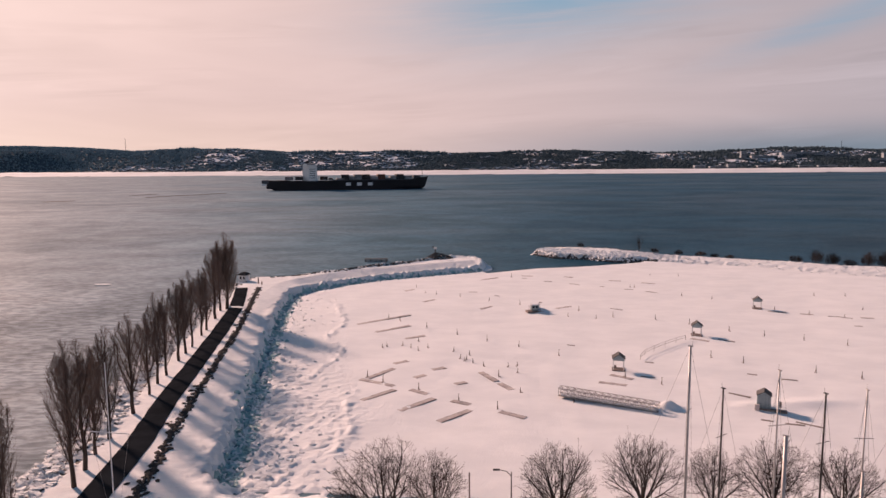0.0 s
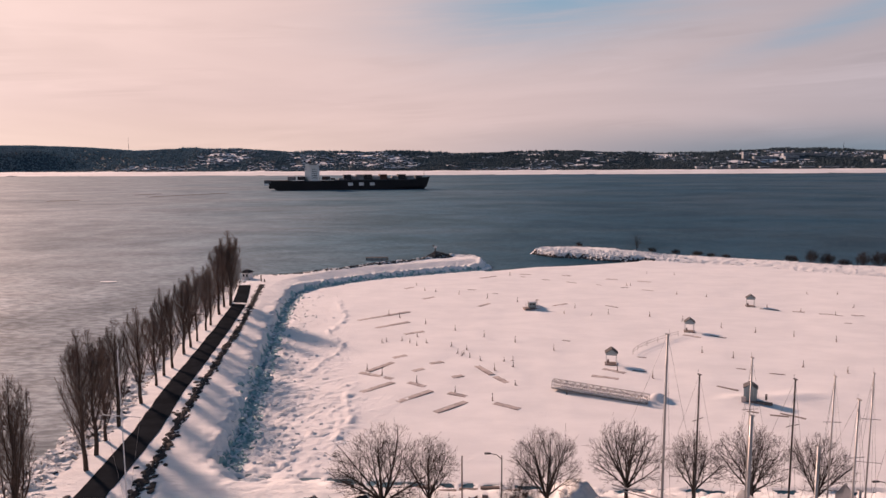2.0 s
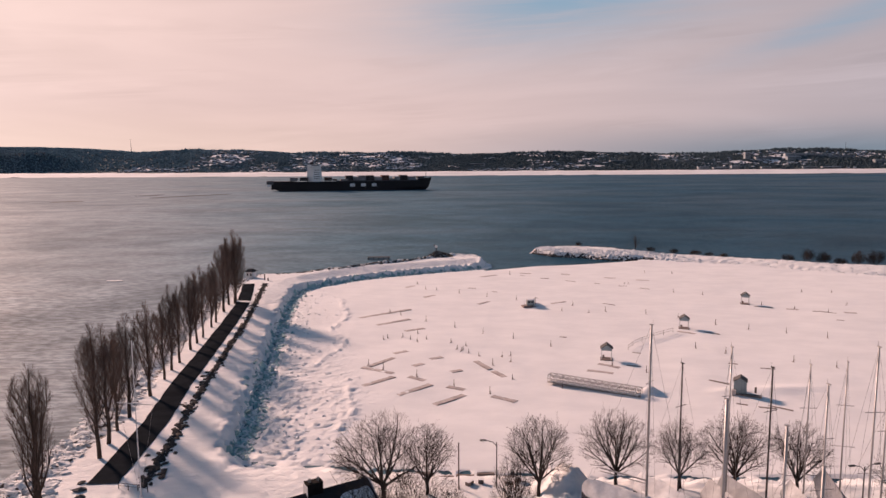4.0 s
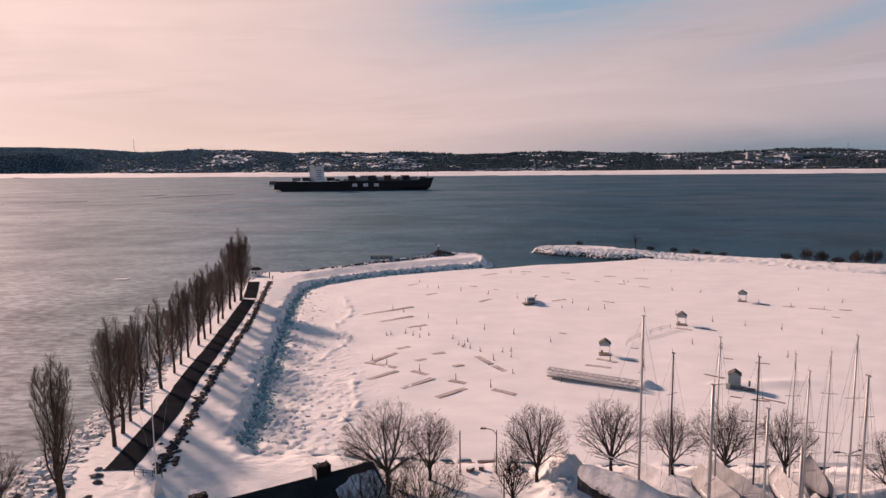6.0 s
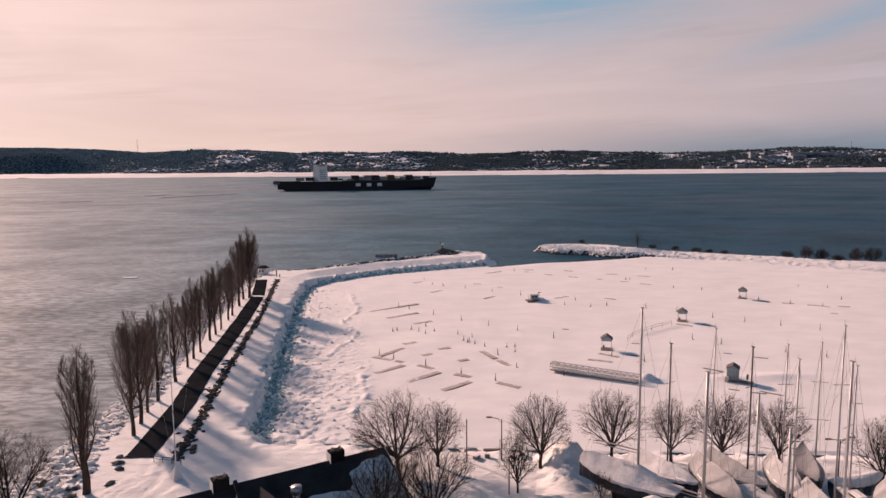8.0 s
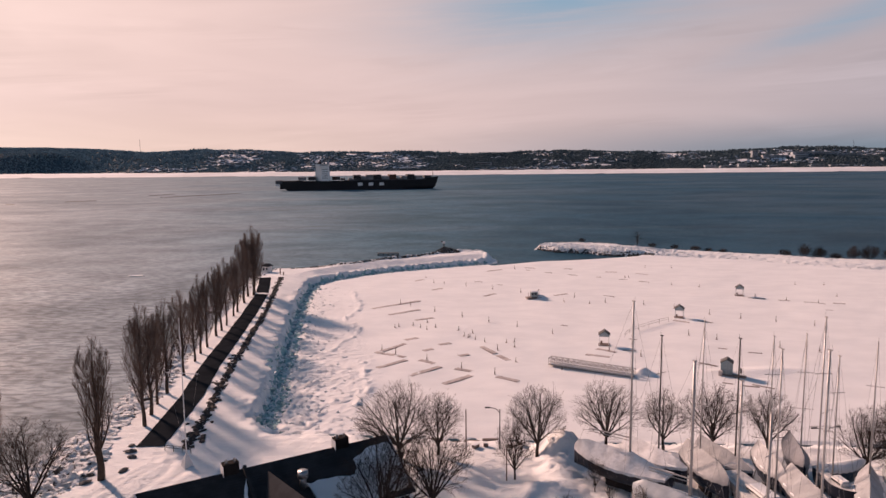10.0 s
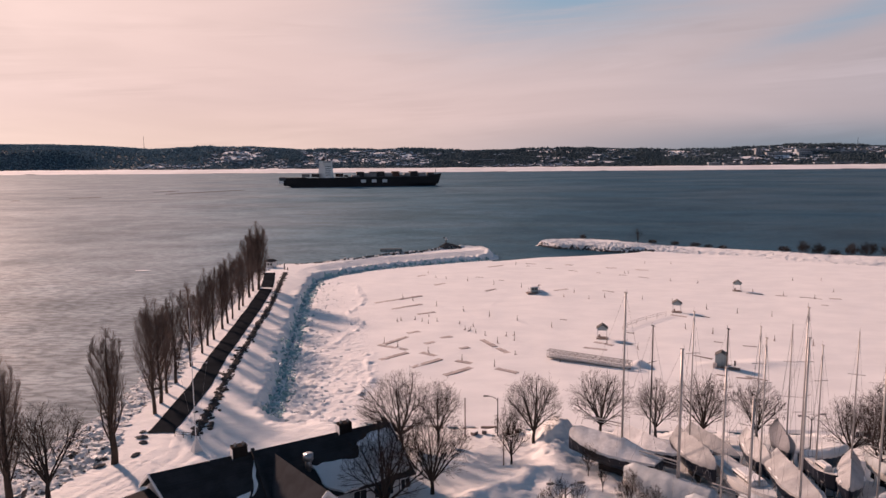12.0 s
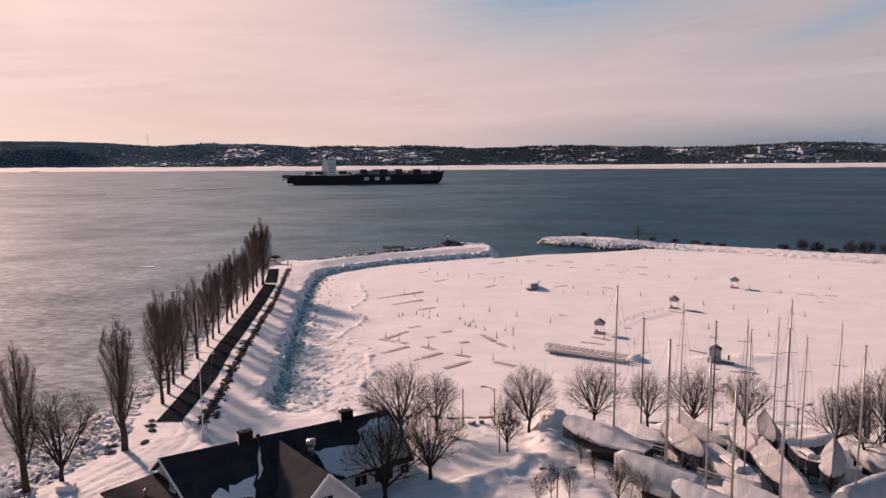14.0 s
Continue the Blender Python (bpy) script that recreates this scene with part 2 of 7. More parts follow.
def box(bm, c, s, rz=0.0, bevel=0.0, rx=0.0, ry=0.0):
    m = Matrix.Translation(c) @ Euler((radians(rx), radians(ry), radians(rz))).to_matrix().to_4x4() @ Matrix.Diagonal((*s, 1))
    got = bmesh.ops.create_cube(bm, size=1.0, matrix=m)
    if bevel:
        edges = list({e for v in got["verts"] for e in v.link_edges})
        bmesh.ops.bevel(bm, geom=edges, offset=bevel, segments=1, affect="EDGES")
    return bm


def tube(bm, a, b, r0, r1=None, sides=8, caps=True):
    a, b = Vector(a), Vector(b)
    d = b - a
    m = Matrix.Translation((a + b) / 2) @ d.to_track_quat("Z", "Y").to_matrix().to_4x4()
    bmesh.ops.create_cone(bm, cap_ends=caps, segments=sides, radius1=r0, radius2=r0 if r1 is None else r1, depth=d.length, matrix=m)
    return bm


def poly(bm, points):
    return bm.faces.new([bm.verts.new(p) for p in points])


def prism(bm, outline, z0, z1):
    """Upright prism over a plan outline, counter-clockwise."""
    lo = [bm.verts.new((x, y, z0)) for x, y in outline]
    hi = [bm.verts.new((x, y, z1)) for x, y in outline]
    k = len(lo)
    bm.faces.new(hi)
    bm.faces.new(lo[::-1])
    for i in range(k):
        bm.faces.new((lo[i], lo[(i + 1) % k], hi[(i + 1) % k], hi[i]))


# ---- ground: land, breakwaters and the snow-covered ice ----
def lattice(ix, iy, seed):
    h = (ix.astype(np.int64) * 374761393 + iy.astype(np.int64) * 668265263 + seed * 1442695041) & 0xFFFFFFFF
    h = ((h ^ (h >> 13)) * 1274126177) & 0xFFFFFFFF
    return ((h ^ (h >> 16)) & 0xFFFF) / 65535.0


def value_noise(x, y, seed=0):
    ix, iy = np.floor(x), np.floor(y)
    fx, fy = x - ix, y - iy
    fx, fy = fx * fx * (3 - 2 * fx), fy * fy * (3 - 2 * fy)
    ix, iy = ix.astype(np.int64), iy.astype(np.int64)
    a, b = lattice(ix, iy, seed), lattice(ix + 1, iy, seed)
    c, d = lattice(ix, iy + 1, seed), lattice(ix + 1, iy + 1, seed)
    return (a + (b - a) * fx) * (1 - fy) + (c + (d - c) * fx) * fy


def fbm(x, y, octaves=4, seed=0):
    total, amp, norm = 0.0, 1.0, 0.0
    for k in range(octaves):
        total = total + amp * value_noise(x * 2.03 ** k, y * 2.03 ** k, seed + k)
        norm, amp = norm + amp, amp * 0.5
    return total / norm


def step(x, a, b):
    t = np.clip((x - a) / (b - a), 0, 1)
    return t * t * (3 - 2 * t)


def line_distance(x, y, line):
    best = np.full(x.shape, 1e9)
    for (ax, ay), (bx, by) in zip(line[:-1], line[1:]):
        dx, dy = bx - ax, by - ay
        t = np.clip(((x - ax) * dx + (y - ay) * dy) / (dx * dx + dy * dy), 0, 1)
        best = np.minimum(best, np.hypot(x - ax - t * dx, y - ay - t * dy))
    return best


def inside(x, y, ring):
    hit = np.zeros(x.shape, bool)
    for (ax, ay), (bx, by) in zip(ring, ring[1:] + ring[:1]):
        if ay != by:
            hit ^= ((ay > y) != (by > y)) & (x < (bx - ax) * (y - ay) / (by - ay) + ax)
    return hit


NEAR_SHORE = [(-29.8, 85.5), (-24, 84), (-17, 83.5), (-4, 82), (6, 81.5), (17, 80.5), (60, 79), (206, 79)]
LEFT_SHORE = [(-95, -80), (-75, 20), (-62, 55), (-60.3, 62.6), (-58.9, 67.6), (-57.7, 76.8), (-57, 84), (-57, 94), (-59.2, 103.6),
              (-63.5, 126), (-66.4, 145), (-71, 182), (-75, 215), (-74, 232)]
OUTER_SHORE = [(-74, 232), (-66, 236), (-55, 240), (-43.5, 248.5), (-30.5, 260), (-16.5, 269), (-8.5, 279), (-3, 285), (5, 284.5), (12.5, 281), (16.5, 276), (15.8, 268), (13.6, 262.8)]
CRACK = [(13.6, 262.8), (-2.9, 254.9), (-24.9, 243), (-34.8, 234.7), (-43.8, 224), (-48, 214.5), (-46.4, 193), (-41.6, 159.7), (-36.8, 130),
         (-33.7, 112), (-30.9, 95), (-29.8, 85.5)]
ICE_EDGE = [(13.6, 262.8), (15, 258), (26, 264), (36, 269), (51, 272.5), (66, 277.6), (80, 283)]
SPIT_INNER = [(38, 311), (46, 298), (59, 293), (68, 285), (75, 283), (83, 287), (96, 279), (117, 269), (134, 255.5), (150, 243), (161, 237), (206, 215)]
SPIT_OUTER = [(206, 240), (173, 262), (154, 268), (142, 277), (122, 288), (101, 300), (88, 308), (76, 316), (60, 322), (45, 320), (38, 311)]
LAND = NEAR_SHORE + [(206, -80)] + LEFT_SHORE + OUTER_SHORE[1:] + CRACK[1:-1]
SPIT = SPIT_INNER + SPIT_OUTER[:-1]
ICE = [(206, 79)] + SPIT_INNER[:4:-1] + ICE_EDGE[::-1] + CRACK[1:] + NEAR_SHORE[1:-1]
ROAD_MID = [(-41.6, 72.0), (-42.4, 81), (-43.8, 93.5), (-46.6, 108.8), (-49.3, 128.6), (-53.0, 155), (-57.6, 184), (-64.7, 213)]


def cells(x, y, sx, sy, seed):
    """Broken plates: each cell's own random value and tilt, and the distance to the next cell's edge."""
    wx, wy = fbm(x * 0.5, y * 0.5, 3, seed + 40) - 0.5, fbm(x * 0.5, y * 0.5, 3, seed + 50) - 0.5
    u, v = (x + 1.4 * wx) / sx, (y + 1.4 * wy) / sy
    iu, iv = np.floor(u).astype(np.int64), np.floor(v).astype(np.int64)
    first, second = np.full(x.shape, 9.0), np.full(x.shape, 9.0)
    value, tilt = np.zeros(x.shape), np.zeros(x.shape)
    for a in (-1, 0, 1):
        for b in (-1, 0, 1):
            ju, jv = iu + a, iv + b
            du, dv = u - ju - lattice(ju, jv, seed), v - jv - lattice(ju, jv, seed + 1)
            d = np.hypot(du, dv)
            closer = d < first
            second = np.where(closer, first, np.minimum(second, d))
            value = np.where(closer, lattice(ju, jv, seed + 2), value)
            tilt = np.where(closer, du * (lattice(ju, jv, seed + 3) - 0.5) + dv * (lattice(ju, jv, seed + 4) - 0.5), tilt)
            first = np.where(closer, d, first)
    return value, tilt, second - first


def belt_width(y):
    return 8.0 + 6.5 * step(y, 80, 63)


def ground_height(x, y):
    d_near, d_left = line_distance(x, y, NEAR_SHORE), line_distance(x, y, LEFT_SHORE)
    d_out, d_crack = line_distance(x, y, OUTER_SHORE), line_distance(x, y, CRACK)
    d_near = d_near + 2.2 * np.clip(-28.5 - x, 0, 20)
    wob = fbm(x * 0.35, y * 0.35, 4, 3)
    chunk = fbm(x * 0.9, y * 0.9, 3, 7)
    lump = np.abs(fbm(x * 0.55, y * 0.55, 4, 11) - 0.5) * 2
    # land
    h = 2.8 * step(d_near + (wob - 0.5) * 3, 0, 9) + 0.2 * step(x, -30, -44) + 2.6 * step(y, 226, 238)
    h = np.minimum(h, 3.0 * step(d_left + (wob - 0.5) * 3, -0.5, belt_width(y) + 0.5) ** 0.8)
    h = np.minimum(h, 3.3 * step(d_out + (wob - 0.5) * 1.5, 0, 4.5) * (1 + 0.6 * step(y, 228, 240)))
    bank = 2.3 * step(d_crack + (chunk - 0.5) * 1.3 + (fbm(x * 1.7, y * 1.7, 2, 9) - 0.5) * 1.0, 0.7, 2.6) + 0.75 * step(d_crack, 2.2, 10)
    outer = 0.9 * step(d_crack + (chunk - 0.5), 0.2, 1.8) + (0.7 + 1.0 * (chunk - 0.4)) * np.exp(-((d_crack - 2.4) / 1.2) ** 2) + 0.25 * np.clip(d_crack - 2.0, 0, 10.0)
    h = np.minimum(h, bank + (outer - bank) * step(y, 216, 230))
    h = h + (0.5 + 1.0 * (wob - 0.5)) * np.exp(-((d_out - 3.4) / 1.2) ** 2) * step(y, 240, 250)
    h = h + (0.8 * (chunk - 0.45) + 0.6 * (fbm(x * 1.9, y * 1.9, 2, 14) - 0.5)) * np.exp(-((d_crack - 2.2) / 2.0) ** 2)
    h = h + 0.30 * (fbm(x * 0.5 + y * 0.25, y * 0.16, 3, 17) - 0.5) * np.exp(-((d_crack - 6) / 4.0) ** 2)
    value, tilt, rim = cells(x, y, 1.3, 0.8, 201)
    belt = step(d_left, belt_width(y) + 1.0, belt_width(y) - 2.5)
    h = h + belt * ((value - 0.42) * 1.05 + tilt * 1.5 - 0.55 * step(rim, 0.16, 0.04) + (chunk - 0.5) * 0.5) + (chunk - 0.45) * 0.8 * np.exp(-(d_out / 3.0) ** 2)
    h = h + ((lump - 0.3) * 0.8 + (chunk - 0.5) * 0.9) * np.exp(-(d_near / 6.0) ** 2)
    # churned snow between the breakwater and the yard, smoother elsewhere
    yard = step(y, 84, 70)
    h = h + (fbm(x * 0.15, y * 0.15, 4, 21) - 0.5) * 0.35 + (wob - 0.5) * (0.12 + 0.15 * yard) + (np.abs(fbm(x * 0.7, y * 0.7, 4, 23) - 0.5) - 0.1) * (0.30 + 0.5 * step(x, 0, 8)) * yard * step(y, 28, 36)
    road = line_distance(x, y, ROAD_MID)
    h = np.where((road < 7) & (h > 2), h + (3.0 - h) * step(road, 7, 3.5), h)
    # ploughed banks and a heap in the yard
    def heap(cx, cy, r, top, seed):
        q = np.hypot(x - cx, y - cy) / r
        return top * np.clip(1 - q, 0, 1) ** 0.8 * (0.25 + 1.1 * fbm(x * 0.6, y * 0.6, 4, seed) + 1.5 * np.abs(fbm(x * 0.9, y * 0.9, 3, seed + 5) - 0.5))
    for cx, cy, r, top, seed in ((13.6, 71.0, 3.6, 3.4, 31), (13.4, 67.5, 3.0, 1.8, 32), (12.6, 64.0, 2.8, 1.2, 33), (12.0, 56.0, 3.0, 0.9, 34), (14.5, 52.0, 3.5, 1.0, 35)):
        h = h + heap(cx, cy, r, top, seed)
    ridge = line_distance(x, y, [(2, 52.5), (5, 55.5), (9, 58.2), (12.5, 60.5)])
    h = h + 1.4 * np.exp(-(ridge / 2.4) ** 1.3) * (0.5 + 0.9 * fbm(x * 0.35, y * 0.35, 5, 41))
    for off in (-2.6, -1.0, 0.9, 2.2):
        bend = 0.5 * np.sin(y * 0.21 + off) + 1.6 * (fbm(x * 0.12, y * 0.12, 2, 43) - 0.5)
        track = line_distance(x + off + bend, y - off * 0.4, [(-50, 36), (-43.5, 50), (-39.5, 58), (-37, 66), (-39, 73)])
        h = h - 0.10 * np.exp(-(track / 0.30) ** 2) * (0.1 + 1.7 * chunk) + 0.06 * np.exp(-((track - 0.7) / 0.3) ** 2) * chunk * 1.6
    # the ice and what floats on it
    rubble = 0.45 * np.exp(-(d_crack / 5.0) ** 2) * step(y, 235, 120) + 0.9 * np.exp(-(d_crack / 2.5) ** 2)
    blocks = fbm(x * 1.35, y * 1.35, 3, 55)
    plate = np.abs(fbm(x * 0.42, y * 0.42, 4, 51) - 0.5) * 2
    ice = 0.22 + (fbm(x * 0.06, y * 0.06, 4, 61) - 0.5) * 0.5 + (fbm(x * 0.3, y * 0.12, 3, 62) - 0.5) * 0.10
    ice = ice + rubble * ((plate - 0.22) * 1.2 + (blocks - 0.5) * 1.1) - 1.0 * np.exp(-(d_crack / 2.0) ** 4)
    big, lean, seam = cells(x, y, 2.5, 1.8, 231)
    field = np.exp(-(d_crack / 15.0) ** 2) * step(y, 205, 120)
    ice = ice + field * ((0.40 + 0.30 * step(y, 150, 110)) * np.exp(-(seam / 0.14) ** 2) * np.clip(fbm(x * 0.8, y * 0.8, 3, 233) * 2 - 0.55, 0, 1) + 0.10 * (big - 0.5) + 0.32 * lean * step(d_crack, 12, 5))
    for pts, amp in (([(-17, 96), (-16.2, 105), (-17.5, 114), (-18, 122)], 0.42), ([(-27, 130), (-24, 150), (-29, 160), (-27, 176), (-33, 200)], 0.5)):
        d = line_distance(x + 3 * (fbm(x * 0.2, y * 0.2, 2, 71) - 0.5), y, pts)
        ice = ice + amp * np.exp(-(d / 0.9) ** 2) * (fbm(x * 1.2, y * 1.2, 2, 72) * 2 - 0.6)
    def drift(cx, cy, rx, ry, top, turn):
        c, s = math.cos(radians(turn)), math.sin(radians(turn))
        u, v = (x - cx) * c + (y - cy) * s, -(x - cx) * s + (y - cy) * c
        return top * np.exp(-(u / rx) ** 2 - (v / ry) ** 2)
    ice = ice + drift(36.0, 112.3, 1.7, 1.1, 1.5, 0) + drift(25.5, 188.5, 1.8, 1.2, 1.3, 0) + drift(60, 114, 7, 2.2, 0.5, 8) + drift(50.4, 113, 2.5, 1.5, 0.5, 0)
    on_land, on_ice = inside(x, y, LAND), inside(x, y, ICE)
    d_spit = np.minimum(line_distance(x, y, SPIT_INNER), line_distance(x, y, SPIT_OUTER))
    spit = (1.4 + 0.8 * step(x, 90, 70)) * step(d_spit + (chunk - 0.5) * 1.2, 0, 2.0 + 4.0 * step(x, 80, 100)) + (chunk - 0.5) * 0.35 + (fbm(x * 1.1, y * 1.1, 3, 13) - 0.5) * 0.7
    d_edge = line_distance(x, y, ICE_EDGE)
    z = np.full(x.shape, -1.2)
    z = np.where(on_ice, np.maximum(ice * step(d_edge, -0.2, 1.2), 0.03), z)
    on_spit = inside(x, y, SPIT)
    z = np.where(on_spit, np.maximum(spit, np.where(on_ice, ice, -0.4)), z)
    z = np.where(on_land, np.maximum(h, -0.2), z)
    # shore ice and sunken rocks just off the banks
    shelf = ~(on_land | on_ice | on_spit)
    near = np.minimum(np.minimum(d_left, d_out), d_spit)
    z = np.where(shelf, -0.35 - 0.18 * near + (chunk - 0.38) * 1.6 * np.exp(-(near / 2.2) ** 2), z)
    return np.maximum(z, -1.2)


def grid_mesh(name, xs, ys, height, mat, smooth=True, cut=-1.1):
    gx, gy = np.meshgrid(xs, ys)
    gz = height(gx, gy)
    nx, ny = len(xs), len(ys)
    i = np.arange(nx * ny).reshape(ny, nx)
    quads = np.stack([i[:-1, :-1], i[:-1, 1:], i[1:, 1:], i[1:, :-1]], -1).reshape(-1, 4)
    top = gz.reshape(-1)[quads].max(1)
    quads = quads[top > cut]
    me = bpy.data.meshes.new(name)
    me.vertices.add(nx * ny)
    me.vertices.foreach_set("co", np.stack([gx, gy, gz], -1).reshape(-1).astype(np.float32))
    me.loops.add(len(quads) * 4)
    me.loops.foreach_set("vertex_index", quads.reshape(-1).astype(np.int32))
    me.polygons.add(len(quads))
    me.polygons.foreach_set("loop_start", np.arange(0, len(quads) * 4, 4, dtype=np.int32))
    me.polygons.foreach_set("use_smooth", np.full(len(quads), smooth))
    me.update(calc_edges=True)
    me.materials.append(mat)
    return me


GX = np.concatenate([np.arange(-96, -70, 1.0), np.arange(-70, 25, 0.42), np.arange(25, 62, 0.6), np.arange(62, 207, 1.1)])
GY = np.concatenate([np.arange(-80, 30, 3.0), np.arange(30, 150, 0.42), np.arange(150, 335, 0.75)])
GZ = ground_height(*np.meshgrid(GX, GY))


def z_at(x, y):
    """Height of the ground sheet at a place."""
    i = min(max(int(np.searchsorted(GX, x)) - 1, 0), len(GX) - 2)
    j = min(max(int(np.searchsorted(GY, y)) - 1, 0), len(GY) - 2)
    u, v = (x - GX[i]) / (GX[i + 1] - GX[i]), (y - GY[j]) / (GY[j + 1] - GY[j])
    return float((GZ[j, i] * (1 - u) + GZ[j, i + 1] * u) * (1 - v) + (GZ[j + 1, i] * (1 - u) + GZ[j + 1, i + 1] * u) * v)


ground = tagged(new("ground", grid_mesh("ground", GX, GY, lambda x, y: GZ, SNOW)), "snow-covered shore, breakwaters and frozen marina basin", "snow ground", kind="structure")

# wet broken ice along the cracked banks, their blue shade put into its colour
ground.data.materials.append(SHADED_BLUE_ICE)
ground.data.materials.append(ROUGH_SNOW)
count = len(ground.data.polygons)
centre = np.zeros(count * 3)
ground.data.polygons.foreach_get("center", centre)
cx, cy, cz = centre.reshape(-1, 3).T
off = line_distance(cx, cy, CRACK) + 2.0 * (fbm(cx * 0.7, cy * 0.7, 3, 101) - 0.5)
side = inside(cx, cy, LAND)
rough = (side & (line_distance(cx, cy, NEAR_SHORE) > 1)) | inside(cx, cy, SPIT) | ((off < 6.0) & (cy < 200))
index = np.where(off < np.where(side, 1.2, 1.3), 1, np.where(rough, 2, 0))
value, tilt, rim = cells(cx, cy, 1.3, 0.8, 201)
belt = side & (line_distance(cx, cy, LEFT_SHORE) < belt_width(cy) + 0.3)
index = np.where(belt & ((rim < 0.09) | (value < 0.16)), 3, index)
ground.data.materials.append(WET_BANK)
ground.data.polygons.foreach_set("material_index", index.astype(np.int32))
ground.data.polygons.foreach_set("use_smooth", ~belt)

bm = bmesh.new()
poly(bm, [(-4600, -700, 0), (4600, -700, 0), (4600, 3000, 0), (-4600, 3000, 0)])
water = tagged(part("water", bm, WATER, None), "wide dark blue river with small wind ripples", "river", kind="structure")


def ribbon(name, mid, half, z, thick, mat):
    bm = bmesh.new()
    rows = []
    pts = []
    for (ax, ay), (bx, by) in zip(mid[:-1], mid[1:]):
        k = max(1, int(math.hypot(bx - ax, by - ay) / 1.5))
        pts += [(ax + (bx - ax) * i / k, ay + (by - ay) * i / k) for i in range(k)]
    pts.append(mid[-1])
    for i, (px, py) in enumerate(pts):
        qx, qy = pts[min(i + 1, len(pts) - 1)]
        ox, oy = pts[max(i - 1, 0)]
        d = Vector((qx - ox, qy - oy)).normalized()
        wl = half + 0.22 * (noise.noise((px * 0.3, py * 0.3, 1)))
        wr = half + 0.2 * (noise.noise((px * 0.4, py * 0.4, 9)))
        rows.append([bm.verts.new((px - d.y * wl, py + d.x * wl, z - thick)), bm.verts.new((px - d.y * wl, py + d.x * wl, z)),
                     bm.verts.new((px, py, z + 0.04)), bm.verts.new((px + d.y * wr, py - d.x * wr, z)), bm.verts.new((px + d.y * wr, py - d.x * wr, z - thick))])
    for a, b in zip(rows[:-1], rows[1:]):
        for j in range(4):
            bm.faces.new((a[j], b[j], b[j + 1], a[j + 1]))
    bmesh.ops.recalc_face_normals(bm, faces=bm.faces)
    return part(name, bm, mat, None)


road = tagged(ribbon("road", ROAD_MID, 1.85, 3.10, 0.5, ASPHALT), "cleared dark asphalt promenade along the breakwater", "road", kind="structure")


# ---- bare trees ----
class Wood:
    """Collects tapered branches, each one continuous tube."""

    def __init__(self, fat=1.0):
        self.v, self.f, self.fat = [], [], fat

    def tube(self, pts, radii, sides):
        k = len(self.v)
        for n, (p, r) in enumerate(zip(pts, radii)):
            d = (pts[min(n + 1, len(pts) - 1)] - pts[max(n - 1, 0)]).normalized()
            u = d.orthogonal().normalized()
            w = d.cross(u)
            for i in range(sides):
                t = 2 * math.pi * i / sides
                self.v.append(p + (u * math.cos(t) + w * math.sin(t)) * r * self.fat)
        for n in range(len(pts) - 1):
            for i in range(sides):
                a, b = k + n * sides, k + (n + 1) * sides
                j = (i + 1) % sides
                self.f.append((a + i, a + j, b + j, b + i))

    def scaled(self, k):
        self.v = [Vector((v.x * k, v.y * k, v.z * k if v.z > 0 else v.z)) for v in self.v]


def fits(p, dome):
    """How far out a point lies in the crown's dome: 1 on its surface. dome: height of the centre, radius, half heights above and below."""
    cz, rx, up, down = dome
    dz = p.z - cz
    return math.sqrt((p.x * p.x + p.y * p.y) / (rx * rx) + (dz / (up if dz > 0 else down)) ** 2)


def reach_of(p, d, dome, limit):
    """Length from p along d to the dome's surface."""
    lo, hi = 0.0, limit
    for _ in range(10):
        mid = (lo + hi) / 2
        if fits(p + d * mid, dome) < 1.0:
            lo = mid
        else:
            hi = mid
    return lo


def grow(rng, thick, thin, p, d, length, r, level, depth, up, kids, dome):
    """One branch and what grows from it, kept inside the dome."""
    k = 6 if level == 0 else 4 if level == 1 else 3
    pts = [p.copy()]
    for i in range(k):
        jitter = Vector((rng.gauss(0, 1), rng.gauss(0, 1), rng.gauss(0, 1))) * (0.05 + 0.03 * level)
        d = (d + jitter + Vector((0, 0, up * (1.0 if level else 0.7)))).normalized()
        p = p + d * (length / k)
        pts.append(p.copy())
    bag, sides = (thick, 6 if level == 0 else 5) if level < 2 else (thin, 3)
    taper = [max(0.008, r * (1 - 0.80 * i / k)) for i in range(k + 1)]
    bag.tube(pts, taper, sides)
    if level >= depth:
        return
    n = kids[level]
    for c in range(n):
        t = min(0.20 + 0.80 * (c + rng.random()) / n, 0.99)
        i = min(int(t * k), k - 1)
        base = pts[i].lerp(pts[i + 1], t * k - i)
        way = (pts[i + 1] - pts[i]).normalized()
        side = way.orthogonal().normalized()
        side.rotate(Matrix.Rotation(c * 2.4 + rng.random() * 1.2, 3, way))
        a = radians(rng.uniform(22, 50))
        kd = way * math.cos(a) + side * math.sin(a)
        kl = length * rng.uniform(0.42, 0.66) * (1.25 - 0.62 * t)
        kl = min(kl, (reach_of(base, kd, dome, kl * 1.2) + 0.10 * length) * rng.uniform(0.55, 1.35))
        if kl < 0.12:
            continue
        grow(rng, thick, thin, base, kd, kl, max(taper[i] * 0.48, 0.0095), level + 1, depth, up, kids, dome)


